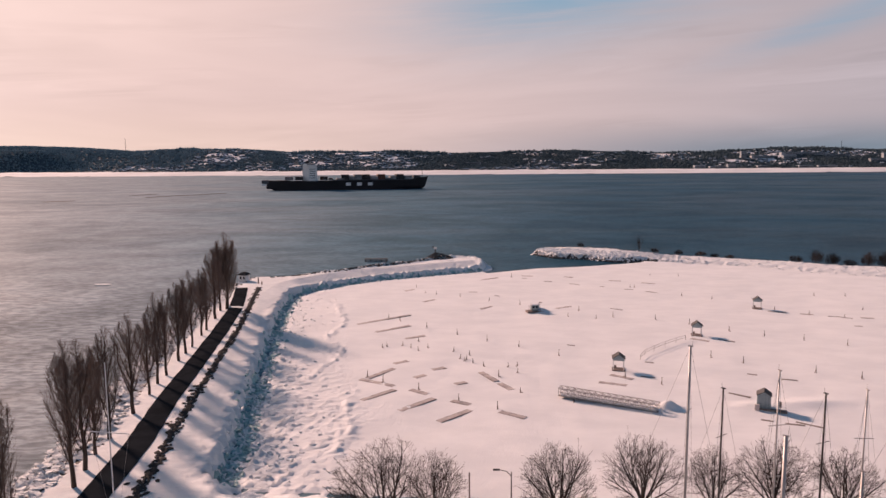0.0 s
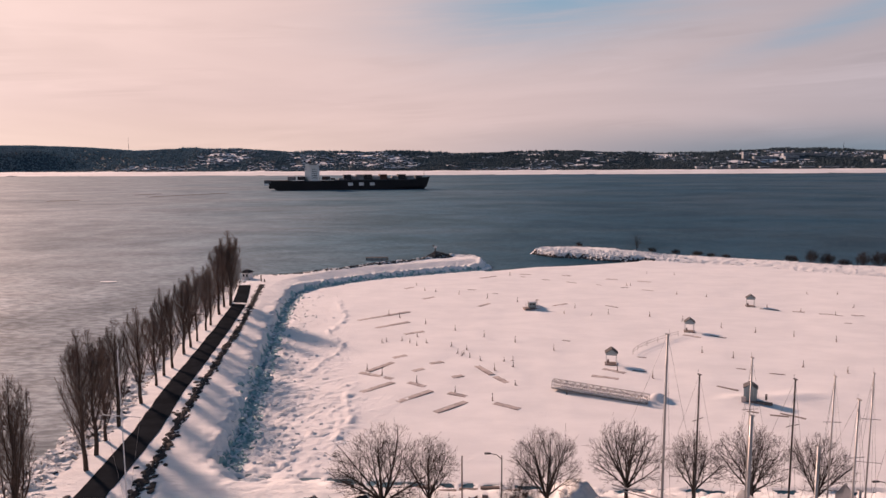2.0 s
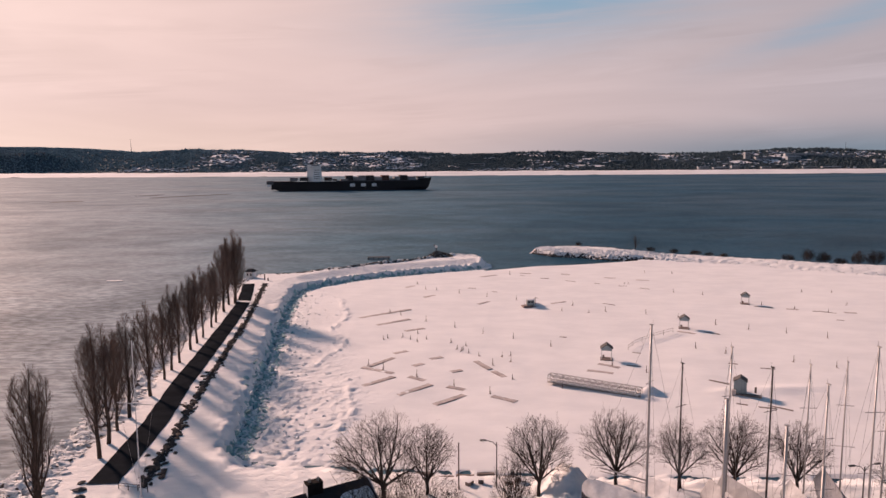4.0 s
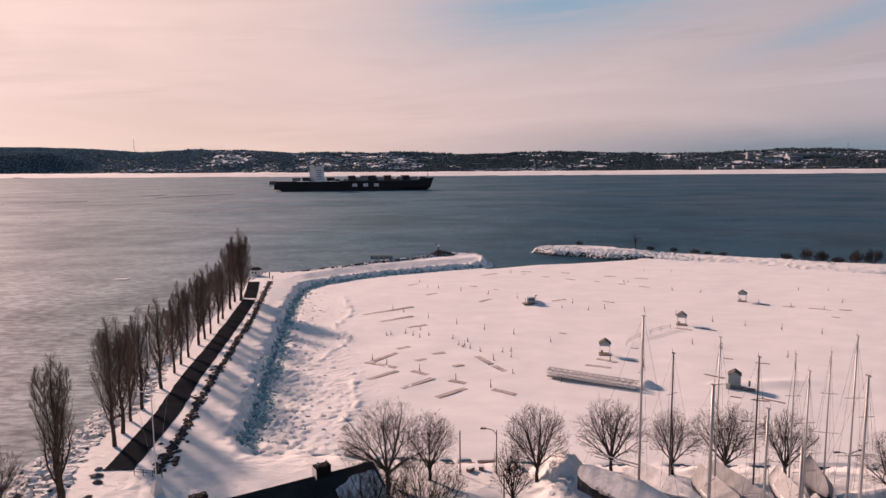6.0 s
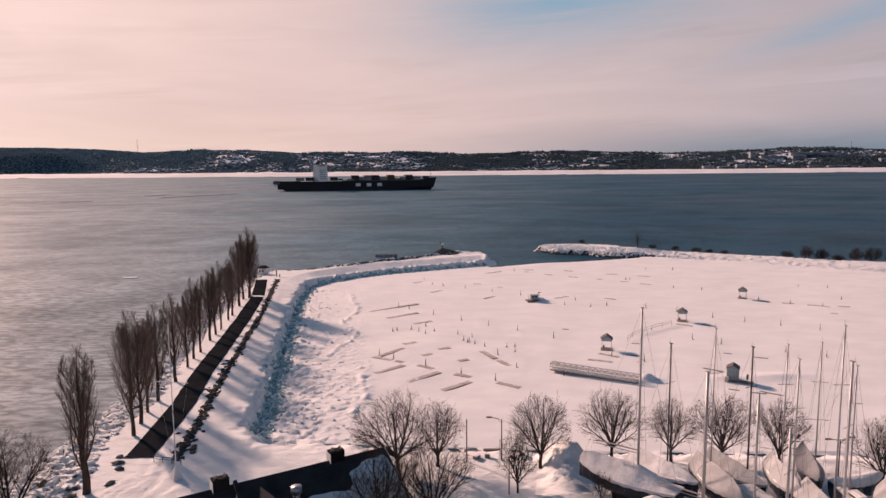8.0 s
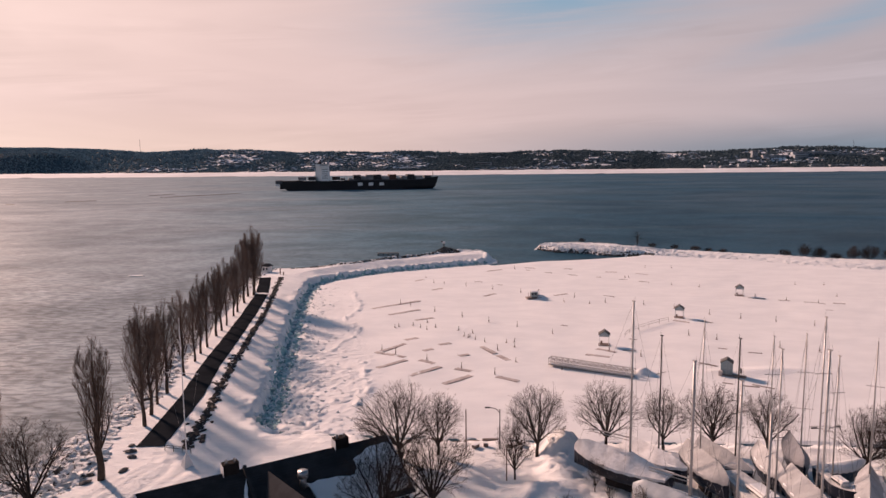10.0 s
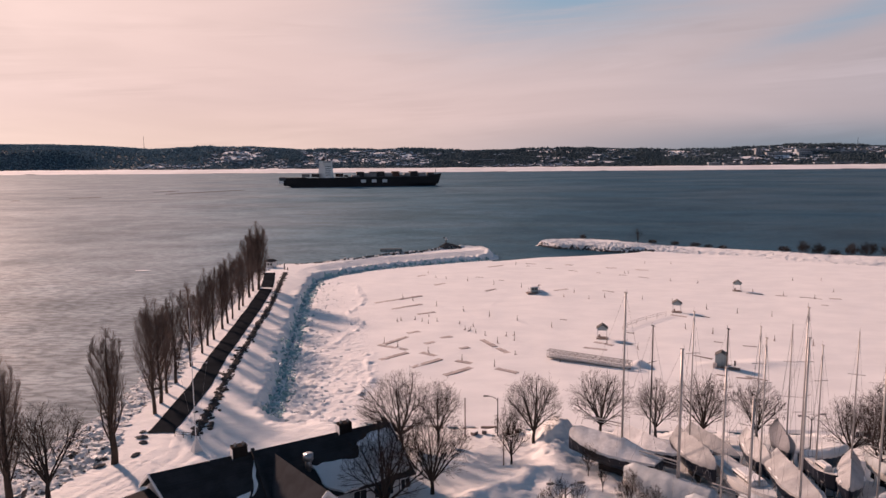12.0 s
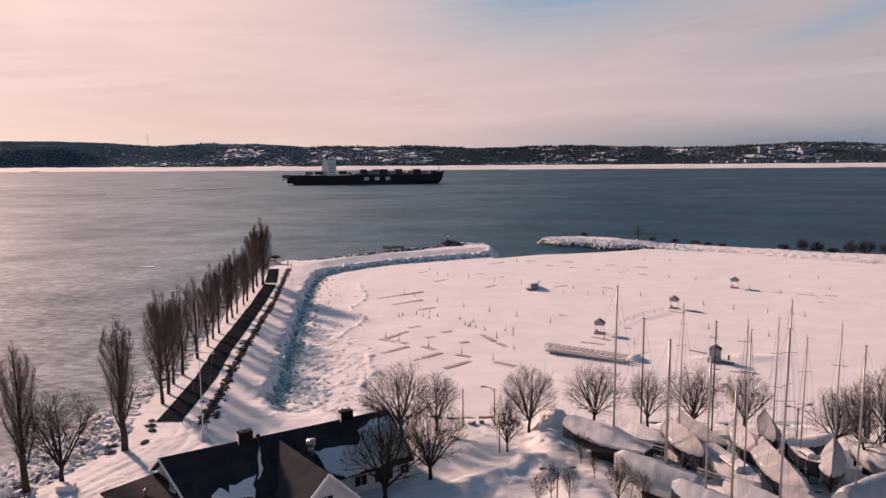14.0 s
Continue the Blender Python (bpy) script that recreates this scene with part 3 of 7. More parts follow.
def round_tree(seed, height, limbs=9, kids=(9, 6, 5), spread=0.75, girth=1.0, fat=1.0):
    """A short bole that forks low into limbs fanning up to a domed crown. Gives the meshes of trunk, crown and limbs."""
    rng = random.Random(seed)
    bole_wood, thin, limb_woods = Wood(), Wood(fat), []
    bole = height * 0.20
    r = height * 0.020 * girth
    dome = (height * 0.56, height * (0.26 + 0.18 * spread), height * 0.44, height * 0.40)
    mid = Vector((rng.uniform(-0.1, 0.1), rng.uniform(-0.1, 0.1), bole * 0.5))
    top = Vector((rng.uniform(-0.15, 0.15), rng.uniform(-0.15, 0.15), bole))
    bole_wood.tube([Vector((0, 0, -0.4)), mid, top, top + Vector((0, 0, bole * 0.2))], [r * 1.35, r * 1.05, r * 0.95, r * 0.5], 8)
    for c in range(limbs):
        az = c * 2.399 + rng.random() * 0.7
        lean = spread * (0.06 + 0.94 * (c / limbs) ** 0.75) * rng.uniform(0.88, 1.12) * 1.15
        d = Vector((math.cos(az) * lean, math.sin(az) * lean, 1)).normalized()
        start = mid.lerp(top, rng.uniform(0.35, 1.0))
        limb = Wood()
        long = reach_of(start, d, dome, height * 1.2) * rng.uniform(0.76, 1.02)
        grow(rng, limb, thin, start, d, long, r * rng.uniform(0.52, 0.74), 0, len(kids), 0.035, kids, dome)
        limb_woods.append(limb)
    k = height / max(v.z for v in thin.v)
    for bag in (bole_wood, thin, *limb_woods):
        bag.scaled(k)
    return mesh_of("trunk", bole_wood.v, bole_wood.f, BARK, True), mesh_of("crown", thin.v, thin.f, TWIG), [mesh_of("limb", w.v, w.f, BARK, True) for w in limb_woods]


def poplar_tree(seed, height, width=1.0, broom=0.0, girth=1.0):
    """A bare foot of trunk, steep limbs along it and a spindle of fine upright twigs. broom: how far the widest part moves up."""
    rng = random.Random(seed)
    thin, limbs = Wood(), []
    widest = height * 0.125 * width

    def spindle(z):
        u = min(max((z / height - 0.02) / 1.02, 0.0), 1.0)
        return widest * math.sin(math.pi * u ** (0.80 + 0.75 * broom)) ** 0.70 + 0.02

    def room(p, d, length):
        """Shortens a shoot that would leave the crown."""
        for _ in range(4):
            q = p + d * length
            if math.hypot(q.x, q.y) < spindle(q.z) * rng.uniform(0.85, 1.22):
                break
            length *= 0.62
        return length

    def twigs(pts, radii, n, first):
        k = len(pts) - 1
        for c in range(n):
            t = first + (0.99 - first) * (c + rng.random()) / n
            i = min(int(t * k), k - 1)
            p = pts[i].lerp(pts[i + 1], t * k - i)
            az = c * 2.399 + rng.random()
            side = Vector((math.cos(az), math.sin(az), 0))
            out = Vector((p.x, p.y, 0))
            if out.length > 0.05:
                side = (side + out.normalized() * 0.5).normalized()
            length = height * rng.uniform(0.07, 0.14)
            d = (Vector((0, 0, 1)) + side * rng.uniform(0.30, 0.75)).normalized()
            rad = max(0.008, radii[i] * 0.22)
            chain = [p]
            for s in range(3):
                d = (d + Vector((rng.gauss(0, .07), rng.gauss(0, .07), 0.16))).normalized()
                q = p + d * room(p, d, length) / 3
                chain.append(q)
                for w in range(5):
                    td = (d + Vector((rng.gauss(0, .34), rng.gauss(0, .34), rng.uniform(0, .25)))).normalized()
                    tb = p.lerp(q, rng.random())
                    tl = length * rng.uniform(0.28, 0.55)
                    tl = room(tb, td, tl)
                    tm = tb + td * tl * 0.5
                    thin.tube([tb, tm, tm + (td + Vector((0, 0, .4))).normalized() * tl * 0.55], [0.0076, 0.0062, 0.0035], 3)
                p = q
            thin.tube(chain, [rad, rad * 0.74, rad * 0.5, rad * 0.3], 3)

    r0 = height * 0.0145 * girth
    k = 9
    pts = [Vector((0.09 * math.sin(i * 1.3 + seed), 0.09 * math.cos(i * 1.7 + seed), -0.3 + (height * 0.96 + 0.3) * i / k)) for i in range(k + 1)]
    radii = [r0 * (1 - i / k) ** 1.1 + 0.014 for i in range(k + 1)]
    trunk = Wood()
    trunk.tube(pts, radii, 7)
    twigs(pts, radii, 54, 0.17)
    for c in range(15):
        u = 0.10 + 0.56 * (c + rng.random()) / 15
        z0 = height * u
        i = min(int(u * k), k - 1)
        az = c * 2.399 + rng.random() * 0.8
        way = Vector((math.cos(az), math.sin(az), 0))
        z1 = min(height * 0.96, z0 + height * rng.uniform(0.30, 0.48))
        share = rng.uniform(0.45, 0.95)
        line = []
        for s in range(7):
            t = s / 6
            z = z0 + (z1 - z0) * t
            far = min(widest * share, height * 0.13 * t ** 0.8) * rng.uniform(0.95, 1.06)
            if s > 3 and far > spindle(z) * 1.04:
                break
            line.append(Vector((way.x * far, way.y * far, z)))
        rad = [max(0.012, r0 * 0.30 * (1 - u) * (1 - 0.85 * s / 6)) for s in range(len(line))]
        limb = Wood()
        limb.tube(line, rad, 5)
        limbs.append(limb)
        twigs(line, rad, 23, 0.06)
    high = height / max(v.z for v in thin.v)
    for bag in (thin, trunk, *limbs):
        bag.v = [Vector((v.x, v.y, v.z * high if v.z > 0 else v.z)) for v in bag.v]
    return mesh_of("trunk", trunk.v, trunk.f, POPLAR_BARK, True), mesh_of("crown", thin.v, thin.f, POPLAR_TWIG), [mesh_of("limb", w.v, w.f, POPLAR_BARK, True) for w in limbs]


def plant(name, meshes, label, category, group, x, y, turn=0.0, size=1.0, wide=1.0, z=None):
    z = z_at(x, y) if z is None else z
    m = Matrix.Translation((x, y, z)) @ Matrix.Rotation(radians(turn), 4, "Z") @ Matrix.Diagonal((size * wide, size * wide, size, 1))
    tree = thing(name, label, category, group, m)
    part_of("trunk", meshes[0], tree)
    part_of("crown", meshes[1], tree)
    for limb in meshes[2]:
        part_of("limb", limb, tree)
    return tree


POPLARS = [poplar_tree(s, 16.0, w, b, g) for s, w, b, g in ((1, 1.05, 0.80, 1.7), (2, 1.10, 0.2, 1.1), (3, 1.30, 0.1, 1.0), (4, 1.15, 0.35, 1.2))]
# x, y, height
POPLAR_ROW = [(-49.1, 50.8, 17.7), (-43.2, 62.2, 17.8), (-45.7, 79.4, 18.0), (-46.7, 84.1, 17.0), (-47.8, 88.9, 15.0), (-48.3, 93.9, 16.2), (-49.6, 104, 15.9),
              (-50.9, 112.8, 13.6), (-51.8, 118.6, 16.4), (-52.3, 123.5, 15.2), (-53.6, 132.9, 15.6), (-54.3, 138.1, 15.6), (-54.7, 143.1, 16.3), (-56.2, 153.1, 15.3),
              (-56.8, 158.2, 14.6), (-58.8, 170.2, 17.7), (-60.6, 179.5, 18.6), (-59.3, 181.5, 20.9), (-59.9, 184.0, 18.4)]
for i, (x, y, h) in enumerate(POPLAR_ROW):
    plant("poplar", POPLARS[0 if i < 2 else 1 + (i * 2 + i // 3) % 3], "bare columnar poplar with dense upright twigs beside the promenade", "tree", "poplars along the promenade", x, y, i * 77, h / 15.6, (0.95 + 0.2 * ((i * 5) % 4) / 3) * (1.22 if i > 15 else 1.0))

MAPLES = [round_tree(11, 10.0, 11, (9, 7, 4), 1.05), round_tree(12, 10.0, 9, (10, 7, 4), 0.8), round_tree(13, 10.0, 12, (9, 6, 4), 1.2), round_tree(14, 10.0, 8, (10, 7, 4), 0.75)]
for i, (x, y, h, v) in enumerate([(-45.8, 52.5, 12.0, 3), (10.5, 69.1, 9.8, 1), (-7.3, 68.1, 10.6, 2), (-2.4, 69.7, 9.0, 3), (-2.6, 54.3, 10.2, 0), (-7.4, 49.1, 12.0, 1),
                                  (20.1, 72.1, 9.5, 2), (27.4, 71.1, 8.8, 3), (33.8, 70.9, 9.7, 0), (40.4, 69.6, 8.9, 1), (49.8, 64.1, 8.6, 2), (49.3, 56.5, 12.1, 3),
                                  (57.5, 66, 10.5, 1)]):
    plant("bare_tree", MAPLES[v], "leafless round-crowned tree standing in snow", "tree", "bare trees by the yard", x, y, i * 61, h / 10.0, 1.18 if x == -7.3 else 1.06)


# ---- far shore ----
# distance haze is put into the hillside's blue base colour
HILLSIDE = material("hazy_hillside", (0.045, 0.080, 0.105), 0.95, 0, 0.5, 0.01, 0.08, 0.5, 2.0, dark=(0.055, 0.092, 0.118))


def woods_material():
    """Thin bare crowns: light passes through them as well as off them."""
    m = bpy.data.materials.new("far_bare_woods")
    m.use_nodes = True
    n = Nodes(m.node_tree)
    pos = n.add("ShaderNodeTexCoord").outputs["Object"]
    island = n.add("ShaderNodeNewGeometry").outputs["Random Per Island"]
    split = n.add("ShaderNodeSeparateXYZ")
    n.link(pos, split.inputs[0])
    # crown colours hold bluish distance haze, paler towards the west
    west_haze = n.span(n.math("ADD", split.outputs[0], n.math("MULTIPLY", n.noise(pos, 0.004, 4), 900.0)), -1200, 900, 1.0, 0.0)
    col = n.mix(west_haze, (0.085, 0.120, 0.142), (0.165, 0.255, 0.315))
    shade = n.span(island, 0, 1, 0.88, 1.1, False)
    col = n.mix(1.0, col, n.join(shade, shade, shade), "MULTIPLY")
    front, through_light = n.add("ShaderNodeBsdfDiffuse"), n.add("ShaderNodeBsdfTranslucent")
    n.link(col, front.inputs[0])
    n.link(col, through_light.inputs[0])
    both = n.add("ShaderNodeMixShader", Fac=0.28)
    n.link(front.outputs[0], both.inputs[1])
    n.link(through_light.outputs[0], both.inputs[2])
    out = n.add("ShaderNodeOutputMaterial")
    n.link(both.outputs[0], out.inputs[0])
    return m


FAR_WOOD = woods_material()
FAR_SNOW = material("far_shore_ice", (0.80, 0.80, 0.82), 0.85, 0, 0.18, 0.006, 0.05, 0.4, 1.0)
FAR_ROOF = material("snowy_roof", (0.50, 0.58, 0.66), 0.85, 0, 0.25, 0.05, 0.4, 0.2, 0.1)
FAR_WALL = material("far_house_wall", (0.14, 0.15, 0.17), 0.85, 0, 0.6, 0.02, 0.3, 0.2, 0.1)
FAR_PALE = material("pale_concrete", (0.34, 0.37, 0.40), 0.8, 0, 0.2, 0.05, 0.4, 0.2, 0.1)
FAR_GLASS = material("dark_window", (0.04, 0.05, 0.06), 0.2, 0, 0.3, 0.1, 1.0, 0.1, 0.01)

SKY_X = np.array([-4600, -2700, -2266, -1977, -1688, -1399, -1110, -763, -243, 0, 335, 624, 1058, 1347, 1549, 1780, 2266, 4600])
SKY_Z = np.array([170, 158, 150, 138, 118, 127, 125, 104, 104, 94, 96, 102, 86, 88, 103, 108, 98, 100])


def shore_y(x):
    return np.interp(x, [-4600, -1963, -47, 1707, 4600], [3300, 2975, 2784, 2758, 2780]) + 60 * (fbm(np.asarray(x, float) * 0.0022, np.zeros_like(np.asarray(x, float)) + 3.3, 4, 80) - 0.5)


def far_height(x, y):
    d = y - shore_y(x)
    top = np.interp(x, SKY_X, SKY_Z)
    rise = step(d, 210, 800) ** 0.8
    beach = 15 * step(d, -40, 230) + 2.5 * (fbm(x * 0.01, y * 0.02, 3, 81) - 0.5)
    # a nearer wooded shoulder at the western end
    shoulder = 118 * step(x, -1480, -2050) * step(d, 180, 420)
    z = beach + (top - 15) * rise + (fbm(x * 0.006, y * 0.006, 4, 82) - 0.5) * 26 * step(d, 230, 420) * (1 - 0.7 * step(d, 600, 800))
    z = np.maximum(z, shoulder + 8 * (fbm(x * 0.01, y * 0.01, 3, 83) - 0.5))
    return np.where(d < -30, -3, z)


FX = np.arange(-4600, 4601, 20.0)
FY = np.concatenate([np.arange(2700, 3320, 14.0), np.arange(3320, 4301, 50.0)])
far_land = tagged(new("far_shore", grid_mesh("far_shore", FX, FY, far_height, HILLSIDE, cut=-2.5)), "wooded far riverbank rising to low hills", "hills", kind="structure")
far_ice = tagged(new("shore_ice", grid_mesh("shore_ice", FX, np.arange(2690, 3560, 12.0), lambda x, y: np.where(y - shore_y(x) < 215 + 60 * (fbm(x * 0.004, y * 0.0, 3, 84) - 0.5), np.maximum(far_height(x, y) + 0.8, -3), -3), FAR_SNOW, cut=-2.5)),
                 "strip of snow-covered ice along the far bank", "shore ice", kind="structure")


def clearing(x, y):
    """1 on open snowy lots between the houses."""
    return step(fbm(x * 0.012, y * 0.030, 3, 95), 0.585, 0.60) * (far_mask(x, y) > 0.25) * ((x < 700) | (y - shore_y(x) > 380))


def far_mask(x, y):
    """1 where houses stand, 0 in the woods."""
    m = fbm(x * 0.0045, y * 0.006, 4, 91)
    d = y - shore_y(x)
    return step(m, 0.43, 0.58) * step(d, 880, 650) * step(x, -1750, -1500)


def scatter_woods():
    rng = np.random.RandomState(5)
    n = 46000
    x = rng.uniform(-2900, 2900, n)
    d = 225 + 620 * rng.rand(n) ** 0.85
    y = shore_y(x) + d
    keep = (rng.rand(n) > far_mask(x, y) * 0.62) & (clearing(x, y) < 0.5)
    x, y = x[keep], y[keep]
    z = far_height(x, y)
    n = len(x)
    r = rng.uniform(2.8, 6.0, n)
    h = rng.uniform(4.0, 8.5, n)
    ridge = (y - shore_y(x) > 690) & (x > -1400)
    h = np.where(ridge, h + 11.0 * rng.rand(n) ** 2 * step(fbm(x * 0.008, x * 0.0, 3, 97), 0.42, 0.62), h)
    v = np.zeros((n, 8, 3))
    for k in range(6):
        a = k * math.pi / 3 + rng.rand(n)
        q = r * rng.uniform(0.7, 1.25, n)
        v[:, k] = np.stack([x + q * np.cos(a), y + q * np.sin(a), z + h * rng.uniform(0.25, 0.72, n)], -1)
    v[:, 6] = np.stack([x + rng.uniform(-2, 2, n), y, z + h], -1)
    v[:, 7] = np.stack([x, y, z - 1], -1)
    faces = []
    for k in range(6):
        faces += [(k, (k + 1) % 6, 6), ((k + 1) % 6, k, 7)]
    f = (np.array(faces)[None] + (np.arange(n) * 8)[:, None, None]).reshape(-1, 3)
    me = bpy.data.meshes.new("far_woods")
    me.from_pydata(v.reshape(-1, 3).tolist(), [], f.tolist())
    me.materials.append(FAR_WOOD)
    me.shade_smooth()
    return tagged(new("far_woods", me), "dark leafless woods on the far hillside", "woods", kind="stuff")


scatter_woods()


def far_house_meshes(w, d, h, roof):
    bm = bmesh.new()
    box(bm, (0, 0, h / 2 - 1), (w, d, h + 2))
    walls = bpy.data.meshes.new("wall")
    bm.to_mesh(walls)
    bm.free()
    walls.materials.append(FAR_WALL)
    bm = bmesh.new()
    a, b, e = w / 2 + 0.5, d / 2 + 0.6, 0.35
    for x0, x1 in ((-a, a),):
        vs = [bm.verts.new(p) for p in ((x0, -b, h), (x1, -b, h), (x1, 0, h + roof), (x0, 0, h + roof), (x0, b, h), (x1, b, h), (x0, -b, h - e), (x1, -b, h - e), (x1, b, h - e), (x0, b, h - e))]
        for f in ((0, 1, 2, 3), (3, 2, 5, 4), (6, 7, 1, 0), (9, 4, 5, 8), (6, 9, 8, 7)):
            bm.faces.new([vs[i] for i in f])
        bm.faces.new([vs[i] for i in (0, 3, 4, 9, 6)])
        bm.faces.new([vs[i] for i in (1, 7, 8, 5, 2)])
    tops = bpy.data.meshes.new("roof")
    bm.to_mesh(tops)
    bm.free()
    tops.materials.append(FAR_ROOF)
    return walls, tops


def far_town():
    rng = np.random.RandomState(8)
    kinds = [far_house_meshes(11, 8, 4, 3.2), far_house_meshes(15, 9, 4, 3.5), far_house_meshes(9, 8, 5, 3.4), far_house_meshes(24, 10, 5, 2.6)]
    count = 0
    while count < 285:
        x = rng.uniform(-1500, 2400)
        y = float(shore_y(x)) + 235 + 480 * rng.rand() ** 1.2
        if rng.rand() > float(far_mask(np.array([x]), np.array([y]))[0]):
            continue
        z = float(far_height(np.array([x]), np.array([y]))[0])
        k = kinds[rng.choice(4, p=[0.4, 0.25, 0.25, 0.1])]
        ob = thing("far_house", "small distant house with snow-covered gable roof", "house", "houses on the far bank", pose(x, y, z, 0, 0, rng.choice([0, 15, -20, 80, 95])))
        part_of("wall", k[0], ob)
        part_of("roof", k[1], ob, "snow-covered roof")
        count += 1


far_town()


def far_houses_rest():
    """The many smaller houses and sheds between them, too far to count."""
    rng = np.random.RandomState(18)
    verts, faces, mats = [], [], []
    while len(mats) < 9 * 520:
        x = rng.uniform(-1500, 2500)
        y = float(shore_y(x)) + 230 + 470 * rng.rand() ** 1.1
        if rng.rand() > float(far_mask(np.array([x]), np.array([y]))[0]) * (1.0 if x < 300 else 0.4):
            continue
        z = float(far_height(np.array([x]), np.array([y]))[0])
        w, d, h, r = rng.uniform(4, 9), rng.uniform(3.5, 5), rng.uniform(2.5, 5), rng.uniform(1.5, 3.2)
        k = len(verts)
        verts += [(x - w, y - d, z - 2), (x + w, y - d, z - 2), (x + w, y + d, z - 2), (x - w, y + d, z - 2), (x - w, y - d, z + h), (x + w, y - d, z + h), (x + w, y + d, z + h), (x - w, y + d, z + h), (x - w, y, z + h + r), (x + w, y, z + h + r)]
        for f, m in (((0, 1, 5, 4), 0), ((1, 2, 6, 5), 0), ((2, 3, 7, 6), 0), ((3, 0, 4, 7), 0), ((4, 5, 9, 8), 1), ((6, 7, 8, 9), 1), ((5, 6, 9), 0), ((7, 4, 8), 0), ((3, 2, 1, 0), 0)):
            faces.append(tuple(k + i for i in f))
            mats.append(m)
    me = mesh_of("far_houses", verts, faces, FAR_WALL)
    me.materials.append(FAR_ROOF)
    me.polygons.foreach_set("material_index", mats)
    tagged(new("far_houses", me), "many small distant houses with snowy roofs among trees", "houses", kind="stuff")


far_houses_rest()
count = len(far_land.data.polygons)
centre = np.zeros(count * 3)
far_land.data.polygons.foreach_get("center", centre)
cx, cy, cz = centre.reshape(-1, 3).T
far_land.data.materials.append(FAR_SNOW)
far_land.data.polygons.foreach_set("material_index", (clearing(cx, cy) > 0.5).astype(np.int32))


def slab_building(x, d, w, depth, h, label):
    y = float(shore_y(x)) + d
    z = float(far_height(np.array([float(x)]), np.array([y]))[0])
    ob = thing("large_building", label, "building", "", pose(x, y, z))
    bm = bmesh.new()
    box(bm, (0, 0, h / 2 - 3), (w, depth, h + 6))
    part("wall", bm, FAR_PALE, ob)
    bm = bmesh.new()
    box(bm, (0, 0, h + 0.5), (w + 1, depth + 1, 1.0))
    part("roof", bm, FAR_ROOF, ob, "flat snowy roof")
    storeys = max(1, int(h / 5))
    for s in range(storeys):
        bm = bmesh.new()
        box(bm, (0, -depth / 2 - 0.05, h * (s + 0.55) / storeys), (w * 0.86, 0.2, h / storeys * 0.35))
        part("window", bm, FAR_GLASS, ob)
    return ob


for x, d, w, dep, h in ((1100, 232, 46, 20, 12), (1180, 238, 70, 22, 8), (1240, 240, 34, 20, 16), (1370, 236, 40, 18, 9), (1560, 238, 60, 20, 8), (1660, 240, 80, 20, 7), (1390, 470, 26, 20, 34),
                        (1500, 500, 120, 24, 12), (1700, 520, 220, 24, 10), (1850, 510, 120, 24, 11), (1600, 460, 60, 22, 14), (2020, 420, 26, 18, 26), (2085, 420, 26, 18, 26), (780, 430, 70, 20, 9), (640, 420, 60, 20, 9),
                        (-1220, 420, 40, 20, 10), (-1050, 380, 80, 22, 10), (-620, 330, 90, 20, 7), (130, 420, 80, 18, 8), (1960, 380, 70, 20, 12)):
    slab_building(x, d, w, dep, h, "pale flat-roofed building on the far bank with dark window bands")


def lattice_mast(x, d, h, label):
    y = float(shore_y(x)) + d
    z = float(far_height(np.array([float(x)]), np.array([y]))[0])
    ob = thing("radio_mast", label, "mast", "", pose(x, y, z))
    bm = bmesh.new()
    for k in range(3):
        a = k * 2.094
        tube(bm, (1.6 * math.cos(a), 1.6 * math.sin(a), -2), (0.5 * math.cos(a), 0.5 * math.sin(a), h), 0.35, 0.25, 4)
    part("frame", bm, FAR_GLASS, ob)
    for k in range(8):
        bm = bmesh.new()
        tube(bm, (-1.5, 0, h * k / 8), (1.2, 0, h * (k + 1) / 8), 0.2, None, 4)
        part("brace", bm, FAR_GLASS, ob)


lattice_mast(-1652, 640, 82, "tall thin radio mast on the ridge")
lattice_mast(2010, 760, 45, "thin radio mast on the wooded ridge")
lattice_mast(1480, 380, 44, "pale slender chimney stack above the far town")


# ---- container ship ----
HULL_BLACK = material("ship_black_paint", (0.018, 0.018, 0.022), 0.55, 0, 0.3, 0.03, 0.4, 0.15, 0.05)
SHIP_WHITE = material("ship_white_paint", (0.84, 0.83, 0.82), 0.5, 0, 0.12, 0.05, 0.6, 0.1, 0.02)
SHIP_GREY = material("ship_deck_grey", (0.10, 0.10, 0.11), 0.7, 0, 0.3, 0.05, 0.6, 0.1, 0.02)
BOX_DARK = material("container_dark", (0.06, 0.055, 0.06), 0.6, 0, 0.5, 0.1, 0.8, 0.2, 0.03)
BOX_RUST = material("container_rust", (0.16, 0.08, 0.06), 0.6, 0, 0.5, 0.1, 0.8, 0.2, 0.03)
BOX_PALE = material("container_grey", (0.34, 0.33, 0.34), 0.6, 0, 0.4, 0.1, 0.8, 0.2, 0.03)


